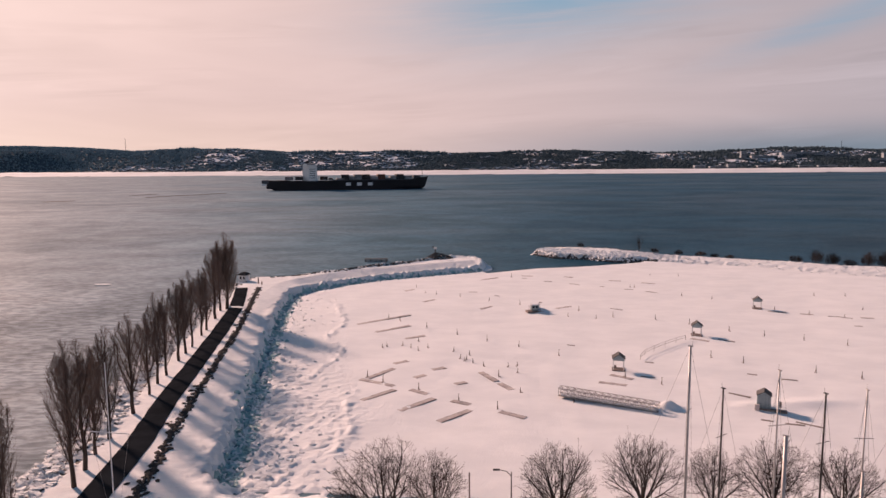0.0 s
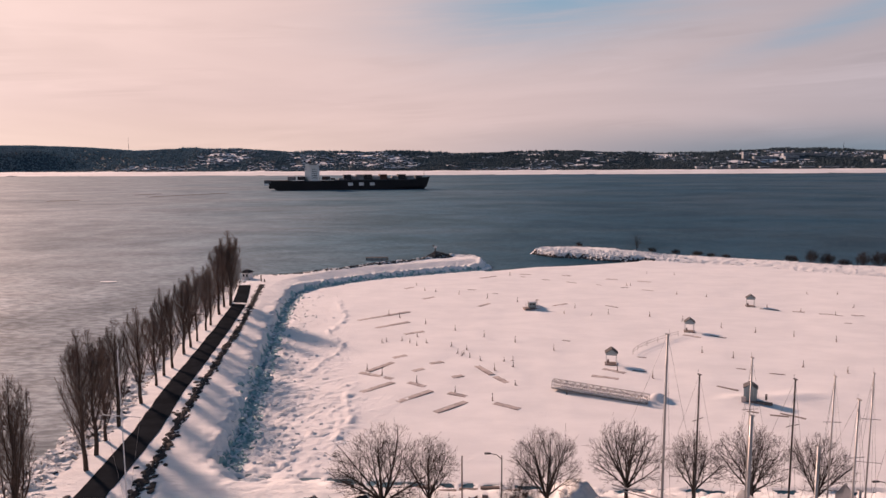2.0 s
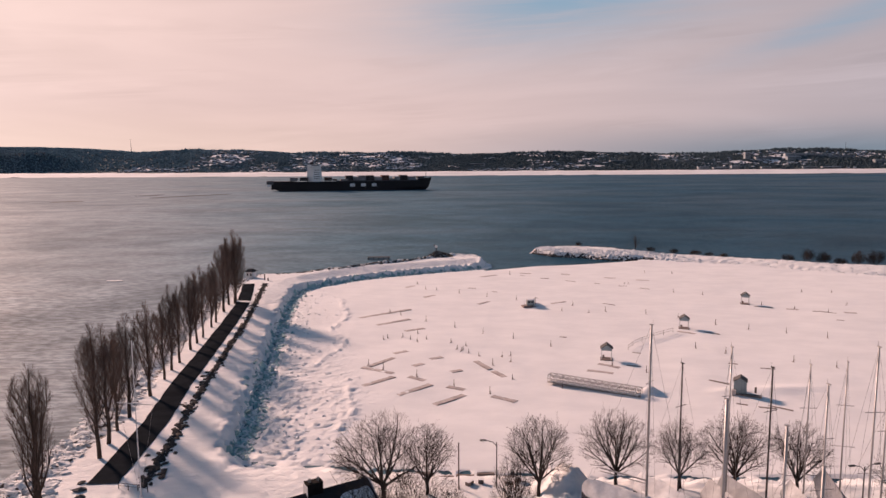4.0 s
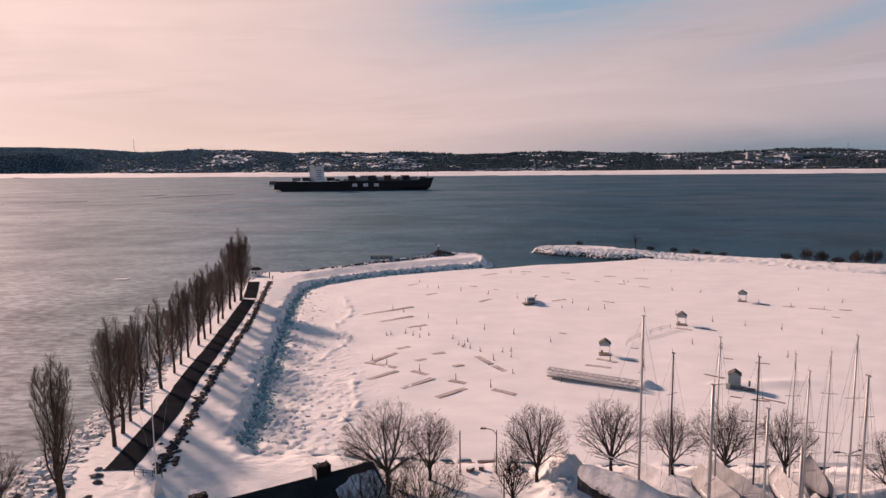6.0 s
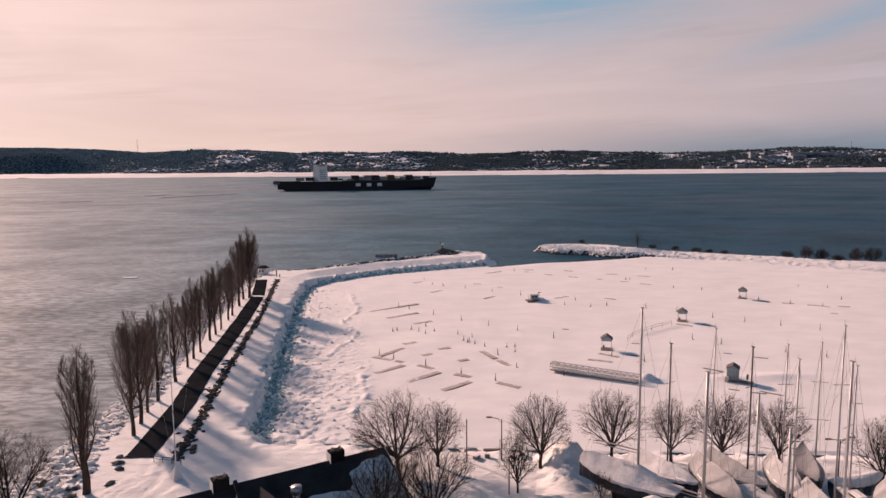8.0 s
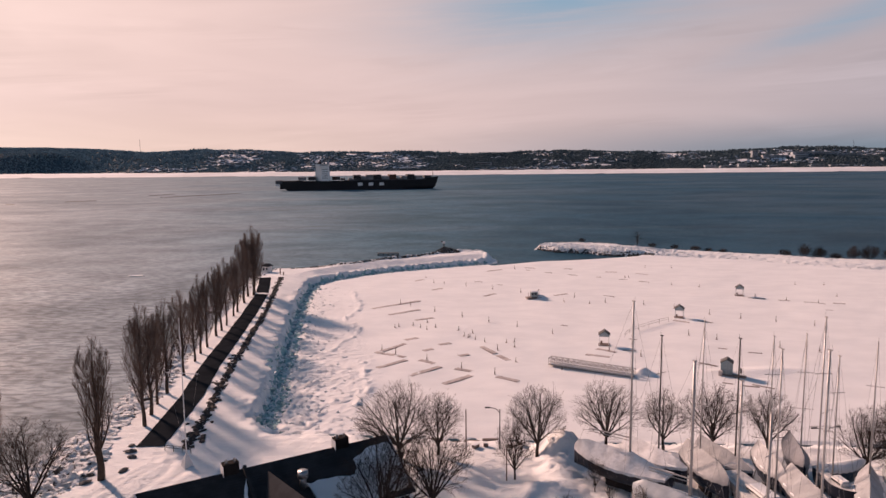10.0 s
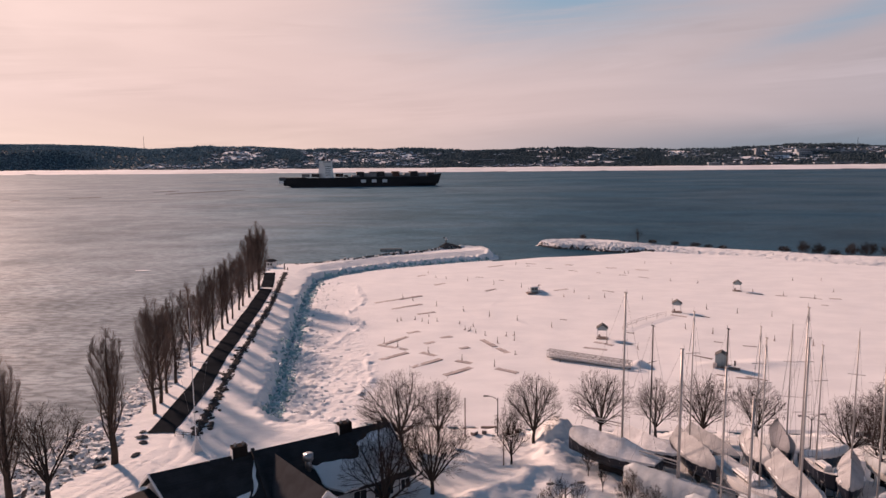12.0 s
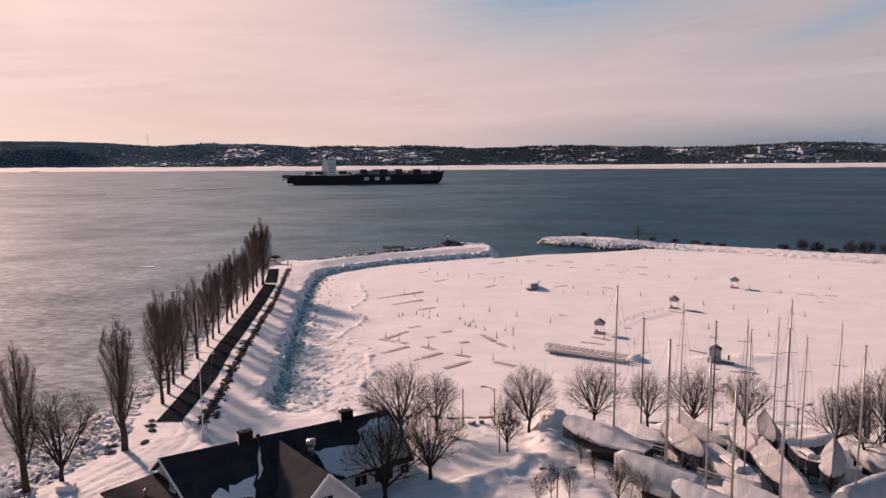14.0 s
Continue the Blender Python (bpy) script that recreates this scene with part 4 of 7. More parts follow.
def container_ship():
    turn = math.degrees(math.atan2(50.9, 264.1))
    ship = thing("container_ship", "black-hulled container ship with white superstructure and few stacks", "ship", "", pose(-292, 1129.5, 0, 0, 0, turn))
    bm = bmesh.new()
    rows = []
    n = 34
    for i in range(n + 1):
        t = i / n
        x = t * 268
        half = 16.0 * min(1, (0.72 + t * 3)) * (1 - max(0, (t - 0.80) / 0.20) ** 1.8)
        low = half * (1 - 0.55 * max(0, (t - 0.72) / 0.28)) * (0.75 if t < 0.04 else 1.0)
        deck = 15.5 + 5.5 * max(0, (t - 0.86) / 0.14) ** 0.7 + (1.0 if t < 0.12 else 0)
        rake = 13.0 * max(0, (t - 0.88) / 0.12) ** 1.3
        keel = -2.0 if t > 0.03 else 3.0
        rows.append([bm.verts.new(p) for p in ((x - rake, 0, keel), (x - rake, -low, keel), (x - rake * 0.4, -half * 0.98, 5), (x, -half, deck), (x, half, deck), (x - rake * 0.4, half * 0.98, 5), (x - rake, low, keel))])
    for a, b in zip(rows[:-1], rows[1:]):
        for j in range(7):
            bm.faces.new((a[j], b[j], b[(j + 1) % 7], a[(j + 1) % 7]))
    bm.faces.new(rows[0])
    bm.faces.new(rows[-1][::-1])
    bmesh.ops.remove_doubles(bm, verts=bm.verts, dist=0.01)
    bmesh.ops.recalc_face_normals(bm, faces=bm.faces)
    hull = part("hull", bm, HULL_BLACK, ship, "black painted hull")
    # three pale block marks on the side
    for x in (132, 150, 168):
        bm = bmesh.new()
        box(bm, (x, -16.05, 9.6), (8.0, 0.3, 5.2), 0, 0.1)
        part("hull_mark", bm, SHIP_WHITE, hull, "pale painted block mark")
    bm = bmesh.new()
    box(bm, (-1.5, 0, 14.5), (11, 26, 5.5), 0, 0.6)
    part("stern_house", bm, SHIP_GREY, ship)
    bm = bmesh.new()
    box(bm, (-3.5, -7, 9.5), (8, 14, 4.0), 0, 0.5)
    part("stern_ramp", bm, SHIP_WHITE, ship, "pale stern mooring deck")
    bm = bmesh.new()
    for z0, z1, w, d, c in ((15, 33, 12, 14.5, 10), (33, 40, 11, 14.5, 9.0), (40, 43.5, 11, 17.0, 4.0)):
        prism(bm, [(70 - w + c, -d), (70 + w - 2, -d), (70 + w, -d + 2), (70 + w, d - 2), (70 + w - 2, d), (70 - w + c, d), (70 - w, d - c), (70 - w, -d + c)], z0, z1)
    tower = part("superstructure", bm, SHIP_WHITE, ship, "white accommodation block")
    for z in (20.5, 24, 27.5, 31, 34.5):
        bm = bmesh.new()
        box(bm, (74, -14.62, z), (9, 0.25, 0.8))
        part("window_band", bm, FAR_GLASS, tower)
    bm = bmesh.new()
    box(bm, (72, -17.1, 42.0), (12, 0.25, 1.2))
    part("bridge_window", bm, FAR_GLASS, tower)
    bm = bmesh.new()
    box(bm, (66, 6, 36), (6, 8, 24), 0, 1.2)
    part("funnel", bm, BOX_DARK, ship, "dark funnel with rounded corners")
    bm = bmesh.new()
    tube(bm, (73, 0, 43), (73, 0, 52), 0.9, 0.35, 6)
    box(bm, (73, 0, 48), (1, 8, 0.5))
    part("radar_mast", bm, SHIP_GREY, ship)
    bm = bmesh.new()
    tube(bm, (258, 0, 19), (258, 0, 31), 0.6, 0.3, 6)
    part("foremast", bm, SHIP_GREY, ship)
    bm = bmesh.new()
    box(bm, (248, 0, 21), (12, 20, 4), 0, 0.5)
    part("forecastle_house", bm, SHIP_GREY, ship)
    # deck hatches and stacks: start, length, tiers, material
    stacks = ((30, 13, 2, BOX_PALE), (46, 13, 2, BOX_DARK), (86, 13, 2, BOX_DARK), (100, 7, 1, BOX_DARK), (113, 13, 1, BOX_PALE), (121, 12.5, 3, BOX_DARK), (134, 13, 2, BOX_PALE), (142, 12.5, 3, BOX_PALE), (155.5, 12.5, 3, BOX_DARK), (169, 12.5, 2, BOX_PALE), (181, 12.5, 3, BOX_RUST),
              (195, 12.5, 1, BOX_PALE), (202, 10, 2, BOX_PALE), (212, 12.5, 3, BOX_DARK), (226, 12.5, 2, BOX_PALE), (86, 6, 2, BOX_RUST))
    for x, ln, tiers, mat in stacks:
        for tier in range(tiers):
            bm = bmesh.new()
            box(bm, (x + ln / 2, 0, 17.0 + tier * 2.75 + 1.35), (ln - 0.4, 28 - (tier % 2) * 2.5, 2.6), 0, 0.12)
            part("container", bm, mat, ship, "long shipping container")
    for k in range(11):
        bm = bmesh.new()
        box(bm, (112 + k * 12.6, 0, 16.2), (11.6, 27, 1.5), 0, 0.15)
        part("hatch_cover", bm, SHIP_GREY, ship)


container_ship()

# the wave crests' dark shading is put into this base colour
WAKE = material("shaded_wake_water", (0.035, 0.042, 0.050), 0.6, 0, 0.3, 0.05, 0.4, 0.4, 0.2)


def wake(name, line, label):
    """Low steep wave crests trailing away from the ship's stern, broken here and there."""
    bm = bmesh.new()
    for (ax, ay), (bx, by) in zip(line[:-1], line[1:]):
        length = math.hypot(bx - ax, by - ay)
        dx, dy = (bx - ax) / length, (by - ay) / length
        k = int(length / 9)
        prev = None
        for i in range(k + 1):
            x, y = ax + (bx - ax) * i / k, ay + (by - ay) * i / k
            swell = noise.noise((x * 0.021, y * 0.021, 3.7))
            off = 2.5 * noise.noise((x * 0.03, y * 0.03, 8.1))
            if swell < -0.16:
                prev = None
                continue
            half, high = 4.0 + 5.0 * (swell + 0.16), 0.45 + 1.2 * (swell + 0.16)
            x, y = x - dy * off, y + dx * off
            row = [bm.verts.new((x - dy * half * q, y + dx * half * q, z)) for q, z in ((-1, 0.01), (-0.2, high), (1, 0.01))]
            if prev:
                for j in range(2):
                    bm.faces.new((prev[j], row[j], row[j + 1], prev[j + 1]))
            prev = row
    bmesh.ops.recalc_face_normals(bm, faces=bm.faces)
    return tagged(part(name, bm, WAKE, None, "", True), label, "ship wake", kind="structure")


wake("wake_near", [(-560, 715), (-508, 765), (-433, 855), (-342, 1006), (-291, 1105)], "thin dark crest of the ship's wake on the river")
wake("wake_far", [(-461, 936), (-411, 1040), (-352, 1170)], "thin dark crest of the ship's wake on the river")


# ---- clubhouse ----
SHINGLE = material("dark_shingles", (0.047, 0.047, 0.051), 0.9, 0, 0.4, 0.6, 9.0, 0.5, 0.02, spec=0.05)
BROWN_SHINGLE = material("brown_shingles", (0.048, 0.050, 0.056), 0.9, 0, 0.35, 0.6, 9.0, 0.5, 0.02, spec=0.05)
SIDING = material("white_siding", (0.55, 0.55, 0.56), 0.7, 0, 0.12, 0.5, 4.0, 0.2, 0.01)
TRIM = material("white_trim", (0.70, 0.70, 0.71), 0.6, 0, 0.1, 0.5, 4.0, 0.1, 0.01)
PANE = material("window_glass", (0.015, 0.02, 0.028), 0.12, 0, 0.2, 0.4, 2.0, 0.05, 0.005)
STEEL = material("galvanised_steel", (0.45, 0.45, 0.46), 0.42, 0.8, 0.25, 0.8, 8.0, 0.2, 0.01)
CHIMNEY = material("dark_brick_chimney", (0.024, 0.021, 0.021), 0.9, 0, 0.35, 1.0, 9.0, 0.6, 0.02, spec=0.05)

HOUSE = Matrix.Translation((-30.56, 45.81, 2.8)) @ Matrix.Rotation(radians(32.5), 4, "Z")
HALF, RIDGE, EAVE, LEN = 6.7, 6.7, 2.8, 26.2
SKEW, FAR_SKEW = 0.31, 0.03  # the western end runs askew to the ridge on the yard side
PITCH = (RIDGE - EAVE) / HALF


def roof_slab(bm, outline, z_of, thick):
    """A slab that follows z_of(x, y) over a plan outline, counter-clockwise."""
    hi = [bm.verts.new((x, y, z_of(x, y))) for x, y in outline]
    lo = [bm.verts.new((x, y, z_of(x, y) - thick)) for x, y in outline]
    bm.faces.new(hi)
    bm.faces.new(lo[::-1])
    k = len(hi)
    for i in range(k):
        bm.faces.new((lo[i], lo[(i + 1) % k], hi[(i + 1) % k], hi[i]))


def snow_on_roof(house, outline, z_of, label, thick=0.22):
    bm = bmesh.new()
    pts = []
    for (ax, ay), (bx, by) in zip(outline, outline[1:] + outline[:1]):
        k = max(1, int(math.hypot(bx - ax, by - ay) / 0.5))
        for i in range(k):
            x, y = ax + (bx - ax) * i / k, ay + (by - ay) * i / k
            pts.append((x + 0.35 * noise.noise((x * 0.9, y * 0.9, 3)), y + 0.35 * noise.noise((x * 0.9, y * 0.9, 8))))
    roof_slab(bm, pts, lambda x, y: z_of(x, y) + thick, thick)
    bmesh.ops.triangulate(bm, faces=[f for f in bm.faces if len(f.verts) > 4])
    return part("roof_snow", bm, SNOW, house, label)


def window_unit(parent, m, w, h):
    """A window on the plane x-z of m, facing -y."""
    bm = bmesh.new()
    for c, s in (((0, 0, h / 2), (w + 0.2, 0.1, 0.1)), ((0, 0, -h / 2), (w + 0.3, 0.16, 0.1)), ((-w / 2, 0, 0), (0.1, 0.1, h)), ((w / 2, 0, 0), (0.1, 0.1, h)), ((0, -0.01, 0), (0.06, 0.06, h))):
        box(bm, c, s)
    win = part("window", bm, TRIM, parent)
    win.matrix_basis = m
    bm = bmesh.new()
    box(bm, (0, 0.02, 0), (w, 0.03, h))
    part("pane", bm, PANE, win)


def clubhouse():
    house = thing("clubhouse", "white clubhouse with dark shingled gable roof partly under snow", "house", "", HOUSE)
    main = lambda x, y: RIDGE - abs(y) * PITCH
    # local x runs along the ridge, local -y faces the yard
    bm = bmesh.new()
    w = HALF - 0.6
    prism(bm, [(0.3 + SKEW * w, -w), (LEN - 0.3, -w), (LEN - 0.3, w), (0.3 - FAR_SKEW * w, w)], -1.0, EAVE + 0.25)
    part("wall", bm, SIDING, house, "white clapboard walls")
    for x0, lean in ((0.3, SKEW), (LEN - 0.55, 0.0)):
        bm = bmesh.new()
        a = [bm.verts.new((x0 - (min(lean, FAR_SKEW) if y > 0 else lean) * y, y, z)) for y, z in ((-w, EAVE + 0.24), (w, EAVE + 0.24), (0, RIDGE - 0.3))]
        b = [bm.verts.new((x0 + 0.25 - (min(lean, FAR_SKEW) if y > 0 else lean) * y, y, z)) for y, z in ((-w, EAVE + 0.24), (w, EAVE + 0.24), (0, RIDGE - 0.3))]
        bm.faces.new(a[::-1])
        bm.faces.new(b)
        for i in range(3):
            bm.faces.new((a[i], a[(i + 1) % 3], b[(i + 1) % 3], b[i]))
        bmesh.ops.recalc_face_normals(bm, faces=bm.faces)
        part("gable", bm, SIDING, house)
    for s in (-1, 1):
        bm = bmesh.new()
        slant = FAR_SKEW if s > 0 else SKEW
        edge = [(-0.4, 0), (LEN + 0.4, 0), (LEN + 0.4, s * HALF), (-0.4 - slant * s * HALF, s * HALF)]
        roof_slab(bm, edge if s > 0 else edge[::-1], main, 0.28)
        bmesh.ops.recalc_face_normals(bm, faces=bm.faces)
        slope = part("roof", bm, SHINGLE, house, "dark asphalt shingles")
        for k in range(1, 26):
            q = HALF * k / 26
            bm = bmesh.new()
            west = -0.4 - slant * s * q
            run = [(west, s * q), (LEN + 0.4, s * q), (LEN + 0.4, s * (q + 0.05)), (west, s * (q + 0.05))]
            roof_slab(bm, run if s > 0 else run[::-1], lambda x, y: main(x, y) + 0.022, 0.02)
            part("shingle_course", bm, SHINGLE, slope)
        bm = bmesh.new()
        box(bm, (LEN / 2 - slant * s * HALF / 2, s * (HALF + 0.06), EAVE - 0.12), (LEN + 0.8 + slant * s * HALF, 0.14, 0.3))
        part("fascia", bm, TRIM if s > 0 else SHINGLE, house)
    for x, lean in ((-0.46, SKEW), (LEN + 0.46, 0.0)):
        for s in (-1, 1):
            bm = bmesh.new()
            ends = [Vector((x, 0, RIDGE - 0.12)), Vector((x - (min(lean, FAR_SKEW) if s > 0 else lean) * s * HALF, s * HALF, EAVE - 0.12))]
            for d in (-0.05, 0.05):
                poly(bm, [e + Vector((d, 0, k)) for e, k in ((ends[0], -0.17), (ends[1], -0.17), (ends[1], 0.17), (ends[0], 0.17))])
            bmesh.ops.bridge_loops(bm, edges=bm.edges)
            bmesh.ops.recalc_face_normals(bm, faces=bm.faces)
            part("bargeboard", bm, TRIM, house)
    for x in (8.7, 20.9):
        bm = bmesh.new()
        box(bm, (x, 0.1, RIDGE - 0.15), (1.6, 1.0, 2.1), 0, 0.03)
        box(bm, (x, 0.1, RIDGE + 0.92), (1.66, 1.06, 0.06), 0, 0.03)
        stack = part("chimney", bm, CHIMNEY, house, "broad dark brick chimney")
        # thin white sheet over the chimney's western side
        bm = bmesh.new()
        box(bm, (x - 0.83, 0.1, RIDGE - 0.1), (0.05, 1.15, 1.7))
        part("flashing", bm, TRIM, stack)
        for k in (-0.4, 0.45):
            bm = bmesh.new()
            tube(bm, (x + k, 0.1, RIDGE + 0.9), (x + k, 0.1, RIDGE + 1.3), 0.16, 0.13, 8)
            part("flue", bm, STEEL, stack)
    # parapet down the yard side below the first chimney
    bm = bmesh.new()
    box(bm, (10.1, -HALF / 2, (RIDGE + EAVE) / 2 + 0.2), (0.35, math.hypot(HALF, RIDGE - EAVE), 0.45), 0, 0, math.degrees(math.atan(PITCH)))
    part("parapet", bm, SHINGLE, house)
    bm = bmesh.new()
    tube(bm, (15.2, -3.4, main(0, -3.4) - 0.2), (15.2, -3.4, main(0, -3.4) + 1.2), 0.34, None, 14)
    pipe = part("metal_chimney", bm, STEEL, house, "round galvanised steel chimney", True)
    bm = bmesh.new()
    tube(bm, (15.2, -3.4, main(0, -3.4) + 1.05), (15.2, -3.4, main(0, -3.4) + 1.75), 0.55, None, 14)
    part("cowl", bm, STEEL, pipe, "", True)
    # cross wing towards the yard
    wx, hw, wr, we, out, veer = 12.3, 4.5, 6.2, 1.6, -12.1, 0.147
    mid = lambda y: wx - veer * (y + 0.9)
    wing = lambda x, y: wr - abs(x - mid(y)) * (wr - we) / hw
    bm = bmesh.new()
    prism(bm, [(mid(out) - hw + 0.4, out + 0.5), (mid(out) + hw - 0.4, out + 0.5), (mid(-4) + hw - 0.4, -4), (mid(-4) - hw + 0.4, -4)], -1.0, we + 0.2)
    part("wing_wall", bm, SIDING, house)
    bm = bmesh.new()
    far = mid(out)
    tri = [(far - hw + 0.4, we + 0.15), (far + hw - 0.4, we + 0.15), (far, wr - 0.25)]
    a = [bm.verts.new((x, out + 0.5, z)) for x, z in tri]
    b = [bm.verts.new((x, out + 0.8, z)) for x, z in tri]
    bm.faces.new(a)
    bm.faces.new(b[::-1])
    for i in range(3):
        bm.faces.new((a[(i + 1) % 3], a[i], b[i], b[(i + 1) % 3]))
    part("wing_gable", bm, SIDING, house)
    for s, mat in ((-1, BROWN_SHINGLE), (1, SHINGLE)):
        bm = bmesh.new()
        back = -(RIDGE - wr) / PITCH
        base = -(RIDGE - we) / PITCH
        edge = [(far, out), (far + s * hw, out), (mid(base) + s * hw, base), (mid(back), back)]
        roof_slab(bm, edge if s > 0 else edge[::-1], lambda x, y: wing(x, y) + 0.05, 0.25)
        part("wing_roof", bm, mat, house, "weathered brown shingles" if s < 0 else "")
        bm = bmesh.new()
        box(bm, (far + s * hw / 2, out - 0.05, (wr + we) / 2 - 0.08), (math.hypot(hw, wr - we), 0.1, 0.30), 0, 0, 0, s * math.degrees(math.atan((wr - we) / hw)))
        part("wing_bargeboard", bm, TRIM, house)
    snow_on_roof(house, [(15.57, -3.22), (17.96, -3.43), (20.85, -3.64), (21.82, -2.83), (21.47, -1.99), (23.34, -1.18), (26.12, -0.86), (26.42, -3.61), (26.09, -6.23), (21.58, -6.69), (17.88, -6.84), (16.27, -6.16)][::-1], main, "blue-shaded snow sheet on the roof")
    snow_on_roof(house, [(3.7, -5.5), (4.77, -4.86), (5.48, -5.66), (5.7, -4.85), (7.41, -4.67), (8.38, -4.28), (7.79, -6.59)][::-1], main, "blue-shaded snow sheet on the roof")
    snow_on_roof(house, [(9.92, -1.15), (9.83, -2.24), (8.97, -4.81), (8.62, -4.84)][::-1], main, "strip of snow beside the parapet", 0.15)
    for x, wd, h in ((20.0, 1.6, 1.3), (22.9, 2.4, 1.6), (25.6, 1.2, 1.2), (5.5, 1.6, 1.3), (8.2, 1.6, 1.3)):
        window_unit(house, Matrix.Translation((x, -w - 0.06, 1.5)), wd, h)
    window_unit(house, Matrix.Translation((far - 0.2, out + 0.44, 2.9)), 1.5, 1.7)
    window_unit(house, Matrix.Translation((far + 2.1, out + 0.44, 1.6)), 1.1, 1.2)
    window_unit(house, Matrix.Translation((far - 2.3, out + 0.44, 1.2)), 1.1, 1.2)
    side = Matrix.Rotation(radians(-72.8), 4, "Z")
    for y, z in ((-1.2, 4.0), (-3.4, 3.1), (-5.2, 1.6)):
        window_unit(house, Matrix.Translation((0.24 - SKEW * y, y, z)) @ side, 0.9, 1.5)
    # lean-to at the western gable
    bm = bmesh.new()
    prism(bm, [(-3.9 + SKEW * 6.8, -6.8), (0.25 + SKEW * 6.8, -6.8), (0.25 - FAR_SKEW * 4.6, 4.6), (-3.9 - SKEW * 4.6, 4.6)], -1.0, 1.9)
    part("annex_wall", bm, SIDING, house)
    bm = bmesh.new()
    roof_slab(bm, [(-4.3 + SKEW * 7.2, -7.2), (0.28 + SKEW * 7.2, -7.2), (0.28 - FAR_SKEW * 5.0, 5.0), (-4.3 - SKEW * 5.0, 5.0)], lambda x, y: 2.75 + (x + SKEW * y) * 0.15, 0.25)
    roof = part("annex_roof", bm, SHINGLE, house)
    bm = bmesh.new()
    tube(bm, (-1.9, 1.0, 2.3), (-1.9, 1.0, 3.0), 0.16, None, 10)
    tube(bm, (-1.9, 1.0, 2.95), (-1.6, 0.9, 3.15), 0.22, None, 10)
    part("roof_vent", bm, STEEL, roof, "bright metal vent")


clubhouse()


# ---- laid-up sailing boats ----
TARP_SNOWY = material("snow_dusted_tarp", (0.76, 0.76, 0.77), 0.75, 0, 0.30, 0.7, 3.0, 0.7, 0.08)
TARP = material("pale_tarp", (0.42, 0.43, 0.45), 0.65, 0, 0.30, 0.5, 2.5, 0.6, 0.08)
TARP_WHITE = material("white_shrink_wrap", (0.44, 0.48, 0.52), 0.5, 0, 0.25, 0.5, 2.5, 0.6, 0.08)
TARP_GREY = material("grey_tarp", (0.25, 0.26, 0.29), 0.6, 0, 0.2, 0.5, 3.0, 0.7, 0.10)
HULL_NAVY = material("navy_gelcoat", (0.018, 0.022, 0.035), 0.35, 0, 0.25, 0.4, 4.0, 0.1, 0.01)
HULL_BLUE = material("blue_gelcoat", (0.05, 0.085, 0.13), 0.4, 0, 0.25, 0.4, 4.0, 0.1, 0.01)
HULL_WHITE = material("white_gelcoat", (0.60, 0.60, 0.60), 0.35, 0, 0.12, 0.4, 4.0, 0.1, 0.01)
ANTIFOUL = material("dark_antifouling", (0.035, 0.030, 0.032), 0.8, 0, 0.35, 0.8, 6.0, 0.2, 0.01)
ALUMINIUM = material("mast_aluminium", (0.44, 0.42, 0.41), 0.45, 0.35, 0.15, 0.5, 5.0, 0.1, 0.005)
DARK_SPAR = material("dark_spar", (0.06, 0.055, 0.055), 0.5, 0.2, 0.25, 0.5, 5.0, 0.1, 0.005)
TIMBER = material("weathered_timber", (0.20, 0.165, 0.145), 0.85, 0, 0.35, 0.8, 9.0, 0.5, 0.02)
WIRE = material("steel_wire", (0.30, 0.30, 0.31), 0.45, 0.5, 0.1, 1.0, 5.0, 0.1, 0.002)


def hull_shape(t, length):
    """Half beam and sheer height at t from stern 0 to bow 1."""
    beam = length * 0.138 * (0.72 + 1.05 * t - 0.3 * t * t) if t < 0.45 else length * 0.138 * 1.12 * (1 - ((t - 0.45) / 0.55) ** 2.2) + 0.03
    return beam, 3.05 + 0.55 * (t - 0.4) ** 2 * 2.2


# ridge of a winter cover from stern to bow: (share of the length, share of the ridge's height)
AFT_SLOPE = ((0, 0.12), (0.10, 0.45), (0.38, 1.0), (0.85, 0.86), (0.96, 0.62), (1, 0.2))
FORE_SLOPE = ((0, 0.75), (0.04, 1.0), (0.55, 0.92), (0.85, 0.55), (1, 0.12))
GABLE = ((0, 0.82), (0.03, 0.9), (0.45, 1.0), (0.80, 0.92), (0.96, 0.55), (1, 0.15))
FLAT_TOP = ((0, 0.55), (0.04, 0.85), (0.5, 0.95), (0.88, 0.80), (1, 0.3))
LOW_CAP = ((0, 0.15), (0.08, 0.36), (0.5, 0.42), (0.9, 0.34), (1, 0.1))


